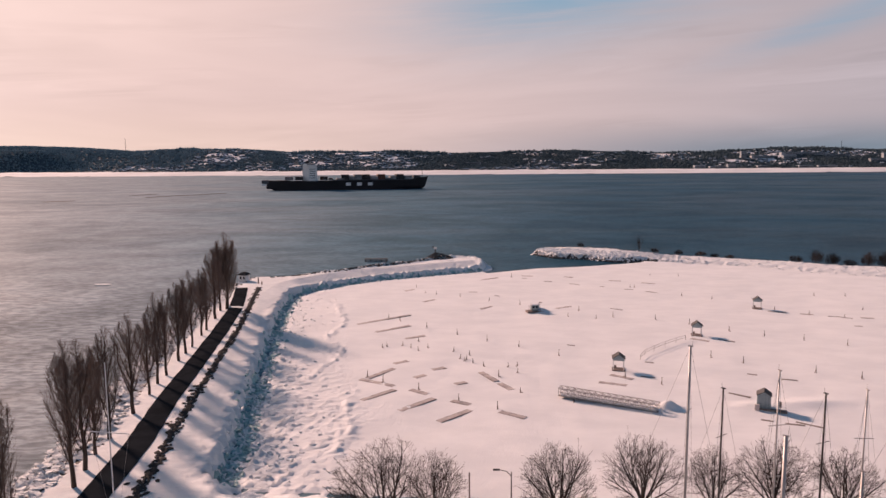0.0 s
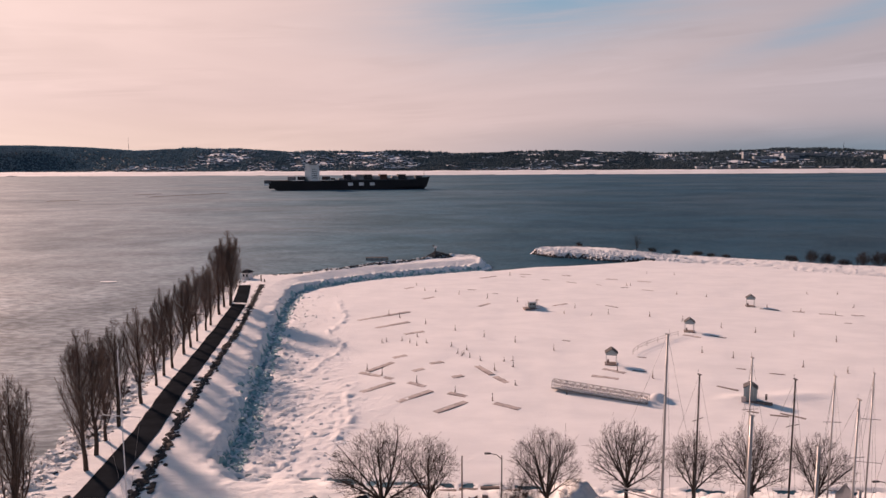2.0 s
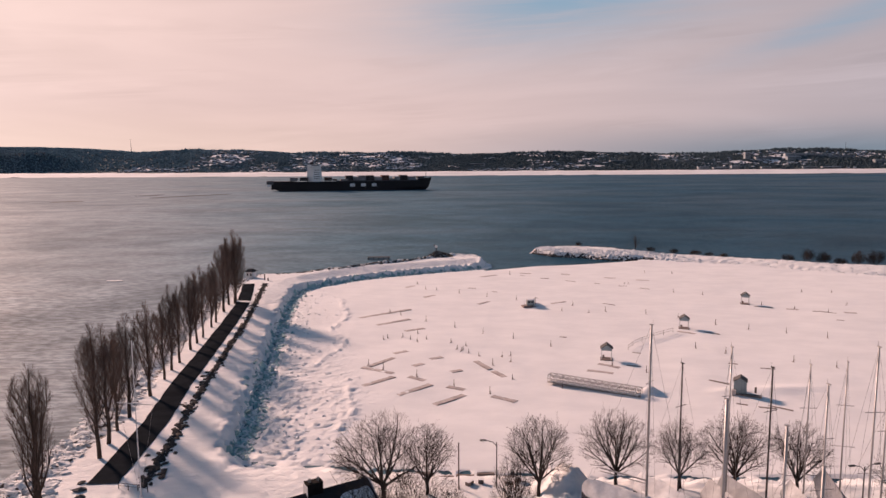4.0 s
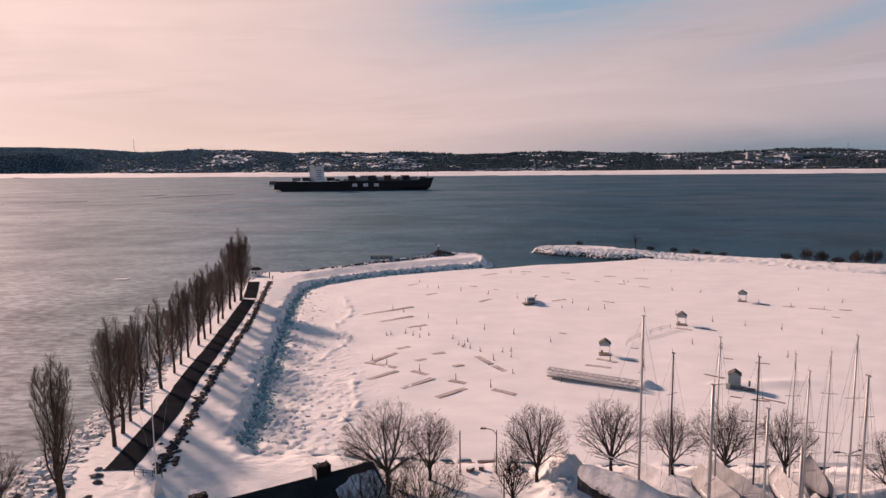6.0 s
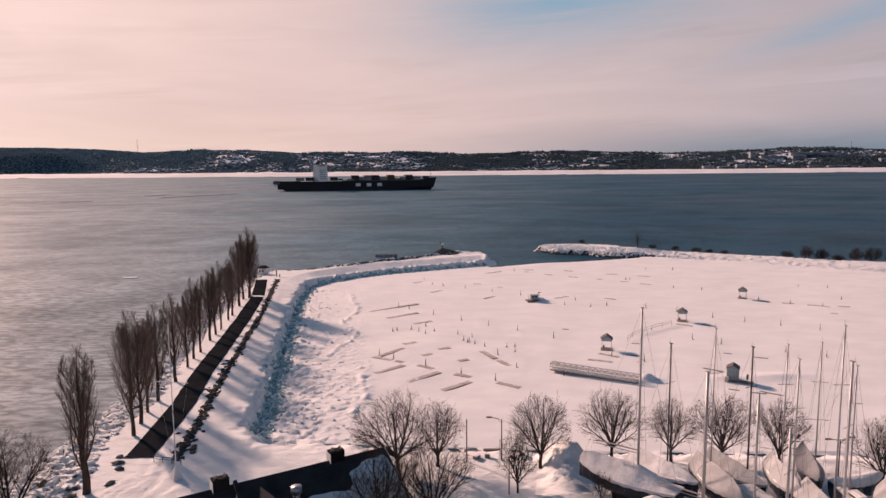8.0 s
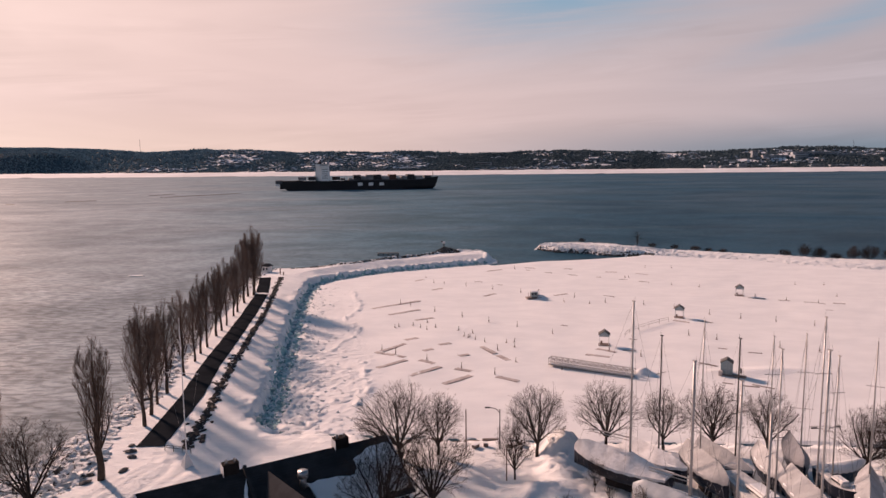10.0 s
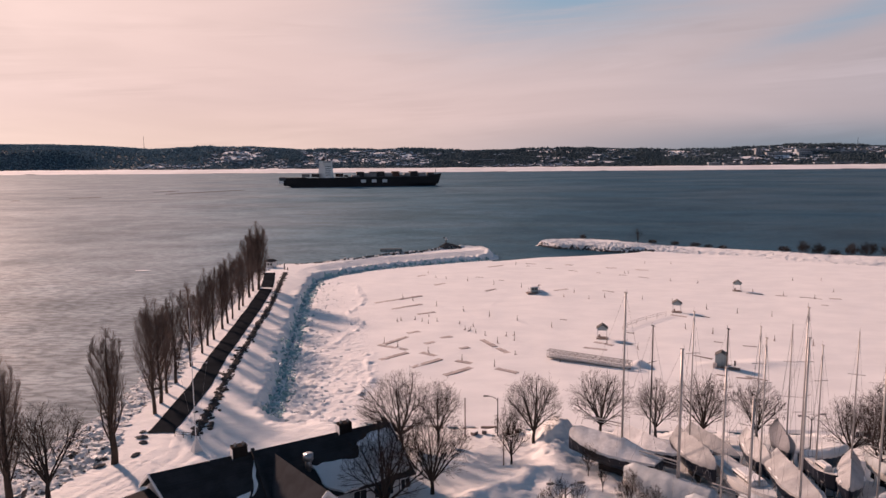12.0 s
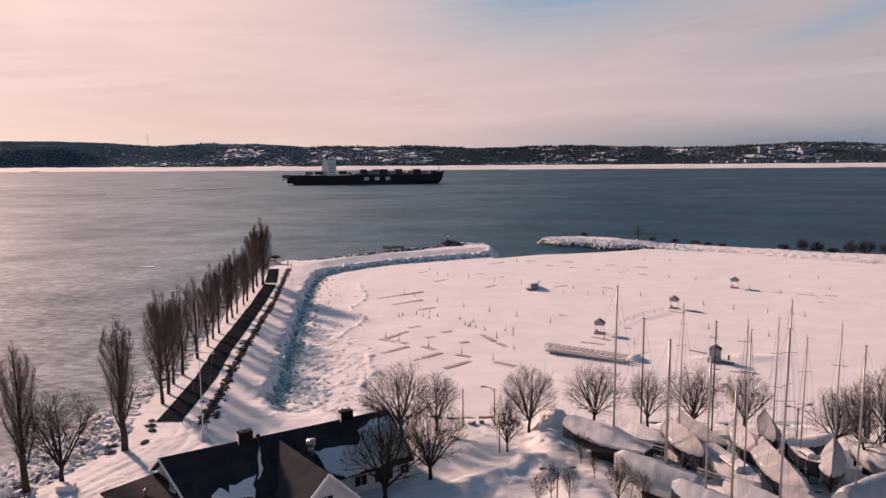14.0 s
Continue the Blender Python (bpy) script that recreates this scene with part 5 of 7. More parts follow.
def sailing_boat(x, y, heading, length, cover, hull_mat, masts=(), label="", seed=0, ridge=1.9, ground=2.8, profile=None):
    """masts: each (local x, height over ground, spar material, thickness). The bow points along heading."""
    rng = random.Random(seed)
    boat = thing("sailing_boat", label, "sailboat", "laid-up boats in the yard", pose(x, y, ground, 0, 0, heading))
    n = 16
    xs = [(-0.5 + i / n) * length for i in range(n + 1)]
    bm = bmesh.new()
    rows = []
    for i, px in enumerate(xs):
        b, s = hull_shape(i / n, length)
        bottom = 1.05 + 0.9 * abs(i / n - 0.45) ** 2 * 2
        rows.append([bm.verts.new(p) for p in ((px, -b, s), (px, -b * 0.97, s - 0.7), (px, -b * 0.62, bottom + 0.35), (px, 0, bottom), (px, b * 0.62, bottom + 0.35), (px, b * 0.97, s - 0.7), (px, b, s))])
    for a, b in zip(rows[:-1], rows[1:]):
        for j in range(6):
            bm.faces.new((a[j], a[j + 1], b[j + 1], b[j]))
    bm.faces.new(rows[0][::-1])
    bm.faces.new(rows[-1])
    bmesh.ops.recalc_face_normals(bm, faces=bm.faces)
    hull = part("hull", bm, hull_mat, boat, "", True)
    bm = bmesh.new()
    prism(bm, [(-length * 0.14, -0.16), (length * 0.12, -0.14), (length * 0.15, 0), (length * 0.12, 0.14), (-length * 0.14, 0.16)], 0.12, 1.6)
    part("keel", bm, ANTIFOUL, boat)
    bm = bmesh.new()
    box(bm, (-length * 0.43, 0, 1.25), (0.55, 0.09, 1.5), 0, 0.03)
    part("rudder", bm, ANTIFOUL, boat)
    # cradle
    for sx in (-0.24, 0.2):
        bm = bmesh.new()
        box(bm, (sx * length, 0, 0.06), (0.25, length * 0.34, 0.22), 0, 0.02)
        part("cradle_beam", bm, TIMBER, boat)
        for sy in (-1, 1):
            bm = bmesh.new()
            tube(bm, (sx * length, sy * length * 0.16, 0), (sx * length, sy * length * 0.105, 1.95), 0.06, None, 6)
            box(bm, (sx * length, sy * length * 0.10, 1.98), (0.4, 0.3, 0.08))
            part("cradle_leg", bm, STEEL, boat)
    # deck
    bm = bmesh.new()
    left, right = [], []
    for i, px in enumerate(xs):
        b, s = hull_shape(i / n, length)
        left.append(bm.verts.new((px, -b + 0.03, s - 0.02)))
        right.append(bm.verts.new((px, b - 0.03, s - 0.02)))
    for i in range(n):
        bm.faces.new((left[i], left[i + 1], right[i + 1], right[i]))
    part("deck", bm, HULL_WHITE, boat)
    if cover is not None:
        bm = bmesh.new()
        rows = []
        m = 40
        skirt = 0.18 if hull_mat is HULL_NAVY else 0.10 if cover is SNOW else 0.5
        plump = 0.30 if profile in (FLAT_TOP, LOW_CAP) else 0.06
        cols = (0.0, 0.12, 0.28, 0.44, 0.60, 0.76, 0.90)
        for i in range(m + 1):
            t = 0.005 + 0.99 * i / m
            px = (-0.5 + t) * length
            b, s = hull_shape(t, length)
            high = ridge * float(np.interp(t, [q[0] for q in profile], [q[1] for q in profile]))
            hoop = abs(math.sin(math.pi * t * 6.5 + seed))
            row = []
            for sy in (-1, 1):
                half = [(px, sy * (b + 0.08), s - skirt + 0.05 * math.sin(i * 1.3 + seed) * sy), (px, sy * (b + 0.07), s + 0.12)]
                for q in cols[1:]:
                    lift = q + plump * math.sin(math.pi * q)
                    sink = (0.055 + 0.05 * (1 - hoop)) * math.sin(math.pi * q) * min(1.0, high)
                    crease = 0.035 * noise.noise((px * 1.7, sy * q * 3.0 + seed * 7.1, seed * 1.3))
                    half.append((px, sy * (b + 0.07) * (1 - q), s + 0.12 + (high - 0.12) * min(1.0, lift) - sink + crease))
                row.append(half)
            pts = row[0] + [(px, 0, s + high + 0.02 * hoop)] + row[1][::-1]
            rows.append([bm.verts.new(p) for p in pts])
        for a, b in zip(rows[:-1], rows[1:]):
            for j in range(len(a) - 1):
                bm.faces.new((a[j], a[j + 1], b[j + 1], b[j]))
        bm.faces.new(rows[0][::-1])
        bm.faces.new(rows[-1])
        bmesh.ops.recalc_face_normals(bm, faces=bm.faces)
        tarp = part("tarpaulin" if cover is not SNOW else "snow_cap", bm, cover, boat, "stretched winter tarpaulin" if cover is not SNOW else "thick rounded cap of snow", True)
        if cover is not SNOW:
            tarp.data.set_sharp_from_angle(angle=radians(32))
        for k in range(5 if cover in (TARP, TARP_SNOWY) else 0):
            # snow lodged along the skirt and the ridge
            t = rng.uniform(0.12, 0.85)
            b, s = hull_shape(t, length)
            bm = bmesh.new()
            bmesh.ops.create_icosphere(bm, subdivisions=2, radius=1.0)
            for v in bm.verts:
                v.co *= 1 + 0.25 * noise.noise(v.co * 1.7 + Vector((k, seed, 0)))
                v.co = Vector((v.co.x * rng.uniform(0.55, 0.6) * (1 + 0.4 * (k % 2)), v.co.y * 0.22, v.co.z * 0.10))
            sy = rng.choice((-1, 1))
            lump = part("lodged_snow", bm, SNOW, tarp, "small heap of lodged snow", True)
            lump.location = ((-0.5 + t) * length, sy * b * 0.90, s + 0.22)
        for i in range(2, m, 4):
            t = 0.005 + 0.99 * i / m
            b, s = hull_shape(t, length)
            for sy in (-1, 1):
                bm = bmesh.new()
                tube(bm, ((-0.5 + t) * length, sy * (b + 0.09), s - 0.5), ((-0.5 + t) * length, sy * b * 0.55, 1.5), 0.018, None, 4)
                part("lashing", bm, WIRE, tarp)
    else:
        bm = bmesh.new()
        box(bm, (length * 0.04, 0, 3.35), (length * 0.36, length * 0.17, 0.62), 0, 0.14)
        cabin = part("cabin", bm, HULL_WHITE, boat)
        for sy in (-1, 1):
            bm = bmesh.new()
            box(bm, (length * 0.04, sy * length * 0.0855, 3.4), (length * 0.26, 0.03, 0.2))
            part("cabin_window", bm, PANE, cabin)
        bm = bmesh.new()
        box(bm, (-length * 0.28, 0, 3.12), (length * 0.24, length * 0.15, 0.22), 0, 0.05)
        part("cockpit_coaming", bm, HULL_WHITE, boat)
        bm = bmesh.new()
        box(bm, (length * 0.05, 0.1, 3.72), (length * 0.3, length * 0.13, 0.14), 0, 0.06)
        part("snow_cover", bm, SNOW, boat, "patch of snow on the cabin")
        for ex in (-0.47, 0.42):
            b, s = hull_shape(ex + 0.5, length)
            bm = bmesh.new()
            pts = [Vector((ex * length, -b * 0.9, s)), Vector((ex * length, -b * 0.9, s + 0.8)), Vector((ex * length + (0.5 if ex > 0 else -0.3), 0, s + 0.85)), Vector((ex * length, b * 0.9, s + 0.8)), Vector((ex * length, b * 0.9, s))]
            for p, q in zip(pts[:-1], pts[1:]):
                tube(bm, p, q, 0.035, None, 6)
            part("guard_rail", bm, TRIM, boat)
    for mast in masts:
        add_mast(boat, length, *mast)
    return boat


def add_mast(boat, length, mx, top, mat, thick):
    bm = bmesh.new()
    tube(bm, (mx, 0, 3.0), (mx, 0, top), thick, thick * 0.72, 8)
    spar = part("mast", bm, mat, boat, "", True)
    bm = bmesh.new()
    box(bm, (mx, 0, top + 0.03), (0.42, 0.12, 0.10))
    tube(bm, (mx - 0.15, 0, top), (mx - 0.15, 0, top + 0.5), 0.015, None, 4)
    part("masthead", bm, mat, spar)
    for k, w in ((0.42, 1.15), (0.70, 0.85)):
        bm = bmesh.new()
        z = 3.0 + (top - 3.0) * k
        tube(bm, (mx, -w, z + 0.1), (mx, w, z + 0.1), 0.035, None, 5)
        part("spreader", bm, mat, spar)
    if thick > 0.13:
        for z, r in ((6.6, 0.09), (6.25, 0.05)):
            bm = bmesh.new()
            tube(bm, (mx, 0, z), (mx + length * 0.42, 0.1, z - 0.1), r, None, 6)
            part("boom", bm, mat, spar)
    for end in ((length * 0.48, 0, 3.4), (-length * 0.48, 0, 3.4), (mx - 0.2, -length * 0.15, 3.1), (mx - 0.2, length * 0.15, 3.1)):
        bm = bmesh.new()
        tube(bm, (mx, 0, top), end, 0.013, None, 3)
        part("stay", bm, WIRE, spar)


def yard_boats():
    white, grey = "sailboat under a pale winter tarpaulin on a cradle", "sailboat under a grey winter tarpaulin on a cradle"
    rows = (
        (19.0, 60.1, 140, 12.0, TARP_SNOWY, HULL_NAVY, ((-1.24, 22.5, ALUMINIUM, 0.14),), "dark-hulled large sailboat under a pale winter tarpaulin", AFT_SLOPE),
        (22.6, 49.9, 136, 10.6, TARP_WHITE, HULL_WHITE, ((-1.07, 18.7, ALUMINIUM, 0.19),), "sailboat sealed in white shrink wrap on a cradle", FLAT_TOP),
        (23.6, 62.0, -54, 9.0, TARP_SNOWY, HULL_NAVY, ((0.5, 18.2, DARK_SPAR, 0.10),), white, FORE_SLOPE),
        (28.6, 59.0, -81, 9.4, TARP, HULL_NAVY, ((-1.53, 20.1, ALUMINIUM, 0.09),), white, GABLE),
        (31.5, 61.3, -66, 8.4, TARP, HULL_NAVY, ((1.63, 18.2, DARK_SPAR, 0.10),), white, FORE_SLOPE),
        (36.3, 59.8, -94, 8.4, TARP, HULL_NAVY, ((-0.92, 18.3, ALUMINIUM, 0.09),), white, GABLE),
        (32.0, 52.8, -80, 11.0, None, HULL_WHITE, ((2.4, 19.4, ALUMINIUM, 0.10),), "uncovered white sailboat with cabin and snow on deck", None),
        (36.9, 51.0, -89, 11.4, TARP, HULL_NAVY, ((-0.1, 22.6, ALUMINIUM, 0.10),), white, FORE_SLOPE),
        (40.7, 62.9, -104, 8.0, TARP_GREY, HULL_NAVY, ((1.9, 18.4, ALUMINIUM, 0.09),), grey, GABLE),
        (44.2, 59.6, 14, 6.6, SNOW, HULL_BLUE, (), "small blue-hulled boat under a thick cap of snow", LOW_CAP),
        (41.6, 55.4, -85, 5.8, None, HULL_NAVY, ((-1.1, 17.0, ALUMINIUM, 0.09),), "uncovered dark-hulled sailboat with cabin", None),
        (43.6, 53.3, -120, 9.0, TARP, HULL_NAVY, ((-1.2, 19.1, ALUMINIUM, 0.09),), "dark-hulled sailboat under a ridged pale tarpaulin", GABLE),
        (44.6, 46.6, 28, 11.4, TARP_WHITE, HULL_WHITE, ((-3.6, 19.3, ALUMINIUM, 0.11),), "sailboat sealed in white shrink wrap on a cradle", FLAT_TOP),
        (49.6, 55.0, -80, 7.4, TARP_WHITE, HULL_WHITE, ((0.4, 12.8, ALUMINIUM, 0.09),), "sailboat sealed in white shrink wrap on a cradle", FLAT_TOP),
        (26.3, 43.8, 132, 8.6, TARP_WHITE, HULL_NAVY, ((0.54, 18.4, ALUMINIUM, 0.13), (-2.2, 16.1, ALUMINIUM, 0.16)), "two-masted sailboat sealed in white shrink wrap", FLAT_TOP),
        (31.3, 43.6, 125, 8.6, TARP_WHITE, HULL_WHITE, ((-1.96, 21.7, ALUMINIUM, 0.13),), "sailboat sealed in white shrink wrap on a cradle", GABLE),
        (35.9, 42.0, 110, 8.6, TARP_GREY, HULL_NAVY, (), grey, GABLE),
    )
    for i, (x, y, a, ln, cov, hm, masts, label, profile) in enumerate(rows):
        sailing_boat(x, y, a, ln, cov, hm, masts, label, i, 2.0 if ln > 9.2 else 1.75, z_at(x, y) - 0.15, profile)


yard_boats()


# ---- docks, posts and huts on the ice ----
DOCK_WOOD = material("grey_dock_planks", (0.56, 0.50, 0.48), 0.85, 0, 0.3, 0.6, 8.0, 0.5, 0.02)
DOCK_SIDE = material("dock_side_boards", (0.25, 0.21, 0.19), 0.85, 0, 0.3, 0.6, 8.0, 0.5, 0.02)
POST_WOOD = material("dark_post", (0.24, 0.19, 0.17), 0.85, 0, 0.3, 0.6, 8.0, 0.5, 0.02)
HUT_PAINT = material("blue_grey_boards", (0.30, 0.36, 0.38), 0.75, 0, 0.2, 0.6, 8.0, 0.4, 0.01)
GREY_ROOF = material("grey_felt_roof", (0.12, 0.115, 0.115), 0.9, 0, 0.3, 0.8, 9.0, 0.4, 0.01)
PALE_METAL = material("pale_aluminium", (0.42, 0.40, 0.39), 0.5, 0.2, 0.2, 0.6, 8.0, 0.2, 0.01)


def dock_float(ax, ay, bx, by, wide=1.15, boards=DOCK_WOOD):
    length = math.hypot(bx - ax, by - ay)
    cx, cy = (ax + bx) / 2, (ay + by) / 2
    z = max(z_at(ax, ay), z_at(bx, by), z_at(cx, cy)) - 0.03
    dock = thing("dock_float", "weathered wooden dock finger frozen into the snow" if boards is DOCK_WOOD else "dark broken dock end showing through the snow", "dock", "dock fingers in the basin", pose(cx, cy, z, 0, 0, math.degrees(math.atan2(by - ay, bx - ax))))
    for sy in (-1, 1):
        bm = bmesh.new()
        box(bm, (0, sy * wide * 0.47, -0.12), (length, 0.14, 0.36), 0, 0.02)
        part("side_beam", bm, DOCK_SIDE, dock)
    k = max(2, int(length / 0.9))
    bm = bmesh.new()
    box(bm, (0, 0, 0), (length / k - 0.03, wide, 0.07))
    me = bpy.data.meshes.new("plank")
    bm.to_mesh(me)
    bm.free()
    me.materials.append(boards)
    for i in range(k):
        part_of("plank", me, dock, "", Matrix.Translation((-length / 2 + (i + 0.5) * length / k, 0, 0.02 + 0.02 * math.sin(i * 2.3))))
    return dock


for a, b, c, d in ((-23.8, 174.6, -10.8, 185.5), (-18.1, 165.5, -10.2, 172.3), (-10.6, 159.3, -6.0, 162.3), (-16.2, 129.6, -11.5, 135.9), (-17.5, 129.1, -10.8, 124.9), (-15.8, 117.1, -10.5, 122.7)):
    dock_float(a, b, c, d)
for a, b, c, d in ((-11.8, 139.1, -9.0, 141.1), (-7.1, 129.6, -5.1, 131.3), (-3.8, 134.6, -1.2, 136.1), (-8.9, 112.0, -3.2, 118.0), (-7.6, 122.9, -4.5, 120.4), (0.6, 125.7, 2.7, 126.9),
                   (-0.1, 117.0, 3.0, 115.0), (-2.3, 107.3, 2.9, 112.3), (5.7, 132.9, 8.4, 127.2), (8.9, 126.3, 10.9, 122.5), (7.8, 111.4, 11.7, 108.5)):
    dock_float(a, b, c, d, 1.2)
for a, b, c, d in ((30.8, 130.8, 34.4, 127.9), (27.6, 126.4, 32.3, 124.3), (56.2, 158.4, 59.5, 155.7), (87.6, 187.2, 92.0, 185.6), (-14.2, 220.8, -11.4, 223.8), (8.8, 192.1, 12.3, 195.9), (30.4, 192.1, 34.9, 195.1),
                   (11.8, 241.5, 17.8, 246.1), (-7.5, 203.1, -4.2, 206.4), (95, 184, 98, 183), (108, 178.5, 111, 177.6), (27, 250, 31, 249), (42, 247, 45, 245.5), (56, 238, 60, 237), (66, 233, 70, 231)):
    dock_float(a, b, c, d, 1.0)


FRAGMENTS = [(27.4, 244.3), (34.7, 238.1), (42.9, 232.1), (51.1, 226.4), (58.5, 221.0), (64.4, 215.9), (15.0, 212.3), (7.8, 218.6), (46.9, 191.1), (27.3, 153.3), (102.0, 180.3), (63.7, 156.3), (58.2, 130.6), (63.8, 127.3), (50.5, 118.3), (49.7, 106.2), (53.3, 104.6), (55.5, 104.6), (40.8, 138.8), (37.6, 129.3), (104.0, 178.8), (101.5, 168.6)]
for i, (x, y) in enumerate(FRAGMENTS):
    # broken ends of dock fingers that the wind has swept clear
    turn, half = radians(-28 + 14 * math.sin(i * 2.1)), 0.9 + 0.5 * (i % 3)
    dock_float(x - half * math.cos(turn), y - half * math.sin(turn), x + half * math.cos(turn), y + half * math.sin(turn), 0.5, DOCK_SIDE)


def mooring_post(tall, label):
    post = thing("mooring_post", label, "post", "posts standing in the frozen basin", pose(0, 0, -50))
    bm = bmesh.new()
    tube(bm, (0, 0, -0.5), (0, 0, tall), 0.06, 0.05, 7)
    part("shaft", bm, POST_WOOD, post)
    bm = bmesh.new()
    box(bm, (0, 0, tall * 0.32), (0.19, 0.17, tall * 0.34), 0, 0.03)
    part("pedestal_box", bm, POST_WOOD, post)
    bm = bmesh.new()
    tube(bm, (0, 0, tall - 0.02), (0, 0, tall + 0.08), 0.085, 0.03, 7)
    part("cap", bm, GREY_ROOF, post)
    bm = bmesh.new()
    box(bm, (0.12, 0, 0.02), (0.55, 0.24, 0.10), 0, 0.02)
    part("foot_board", bm, POST_WOOD, post)
    return post


POST_TALL = mooring_post(1.35, "tall dark wooden mooring post with a box at its foot")
POST_LOW = mooring_post(0.9, "short dark wooden mooring post in the snow")


def set_posts(kind, spots):
    for x, y in spots:
        copy_thing(kind, pose(x, y, z_at(x, y), 1.5 * math.sin(x * 3), 1.5 * math.cos(y * 2), (x * 37 + y * 11) % 360))


set_posts(POST_TALL, [(-16.2, 181.5), (-13, 178.1), (-5.8, 170.4), (1.7, 163.3), (8.5, 156.7), (15.3, 151.6), (23.1, 144.6), (-6.1, 122.6), (1.1, 116.9), (7.5, 112.6), (-13, 127.3), (-16.3, 130.4), (9.1, 130), (33.2, 129.0), (38.9, 124.9)])
set_posts(POST_LOW, [(0.7, 147.8), (2, 142.5), (2.9, 140.9), (3.3, 142.0), (4.5, 139.6), (6.6, 137.1), (11.5, 136.3), (13.4, 137), (13, 132.1), (-7.4, 156.7), (-8.9, 151.8), (-5.1, 151.2), (-7.2, 149.4), (-15.3, 152), (-14.4, 153), (-10.8, 153.8), (4.0, 145.2)])
set_posts(POST_TALL, [(36, 188.9), (43.7, 181.5), (53.9, 177.9), (60.9, 172.5), (67.7, 164.6), (74.2, 160.1), (81.5, 156.2), (88.8, 151.5), (54.8, 142.5), (59.8, 138.2), (71, 131.5), (77.5, 127.4), (3.5, 210.5), (12.1, 204), (20.6, 197.9), (22.9, 246.8)])
set_posts(POST_LOW, [(31.7, 181.9), (38.8, 179.7), (83.1, 246.6), (73.8, 249.5), (90.4, 189.2), (97.3, 183.9), (104, 178.9), (114.1, 187.7), (112, 209), (120.8, 207.8), (79.2, 204.9), (71.7, 209.7), (-7.5, 217.4), (-10.7, 227.7), (-3.9, 215.4), (60, 225), (61.2, 224.6), (12.3, 121), (21, 116)])


def pavilion(x, y, turn):
    z = z_at(x, y)
    p = thing("dock_shelter", "small open shelter with gabled grey roof on four pale posts", "shelter", "shelters on the dock", pose(x, y, z, 0, 0, turn))
    bm = bmesh.new()
    box(bm, (0, 0, 0.04), (2.5, 2.3, 0.22), 0, 0.03)
    part("platform", bm, POST_WOOD, p)
    for sx in (-1, 1):
        for sy in (-1, 1):
            bm = bmesh.new()
            box(bm, (sx * 1.0, sy * 0.9, 1.15), (0.13, 0.13, 2.1), 0, 0.02)
            part("post", bm, TRIM, p)
    bm = bmesh.new()
    vs = [bm.verts.new(q) for q in ((-1.1, -1.0, 2.05), (1.1, -1.0, 2.05), (1.1, -1.0, 2.5), (0, -1.0, 3.3), (-1.1, -1.0, 2.5), (-1.1, 1.0, 2.05), (1.1, 1.0, 2.05), (1.1, 1.0, 2.5), (0, 1.0, 3.3), (-1.1, 1.0, 2.5))]
    for f in ((0, 1, 2, 3, 4), (9, 8, 7, 6, 5), (0, 5, 6, 1), (1, 6, 7, 2), (5, 0, 4, 9)):
        bm.faces.new([vs[i] for i in f])
    part("gable", bm, HUT_PAINT, p, "weathered grey boarded gable")
    for s in (-1, 1):
        bm = bmesh.new()
        box(bm, (s * 0.62, 0, 2.93), (1.62, 2.3, 0.10), 0, 0, 0, s * math.degrees(math.atan2(0.8, 1.1)))
        part("roof", bm, GREY_ROOF, p)
    bm = bmesh.new()
    box(bm, (-0.6, 0.5, 0.45), (0.4, 0.4, 0.6), 0, 0.03)
    part("locker", bm, POST_WOOD, p)


pavilion(33.2, 134.2, -12)
pavilion(58.7, 161.5, -16)
pavilion(86.4, 190.9, -20)


def dock_hut():
    z = z_at(51.7, 111.6)
    hut = thing("dock_hut", "blue-grey boarded hut with small gable roof in deep snow", "hut", "", pose(51.7, 111.8, z, 0, 0, -24))
    bm = bmesh.new()
    prism(bm, [(-1.05, -1.0), (1.05, -1.0), (1.05, 1.0), (-1.05, 1.0)], -0.3, 2.35)
    part("wall", bm, HUT_PAINT, hut)
    for k in range(9):
        bm = bmesh.new()
        box(bm, (-0.92 + k * 0.23, -1.015, 1.1), (0.20, 0.035, 2.4))
        part("board", bm, HUT_PAINT, hut)
    for s in (-1, 1):
        bm = bmesh.new()
        box(bm, (s * 0.58, 0, 2.62), (1.35, 2.3, 0.10), 0, 0, 0, s * 32)
        part("roof", bm, GREY_ROOF, hut)
    bm = bmesh.new()
    vs = [bm.verts.new(q) for q in ((-1.05, -1.0, 2.35), (1.05, -1.0, 2.35), (0, -1.0, 2.95), (-1.05, 1.0, 2.35), (1.05, 1.0, 2.35), (0, 1.0, 2.95))]
    for f in ((0, 1, 2), (5, 4, 3)):
        bm.faces.new([vs[i] for i in f])
    part("gable", bm, HUT_PAINT, hut)
    bm = bmesh.new()
    box(bm, (-1.0, -1.5, 0.35), (0.7, 0.6, 0.9), 0, 0.04)
    part("step_box", bm, DOCK_WOOD, hut, "wooden steps")
    bm = bmesh.new()
    box(bm, (2.5, 0.2, 0.7), (0.35, 0.35, 1.0), 0, 0.03)
    part("meter_box", bm, POST_WOOD, hut)
    bm = bmesh.new()
    box(bm, (1.2, -0.9, -0.05), (4.6, 0.9, 0.3), 0, 0.04)
    part("dock_edge", bm, POST_WOOD, hut)


dock_hut()


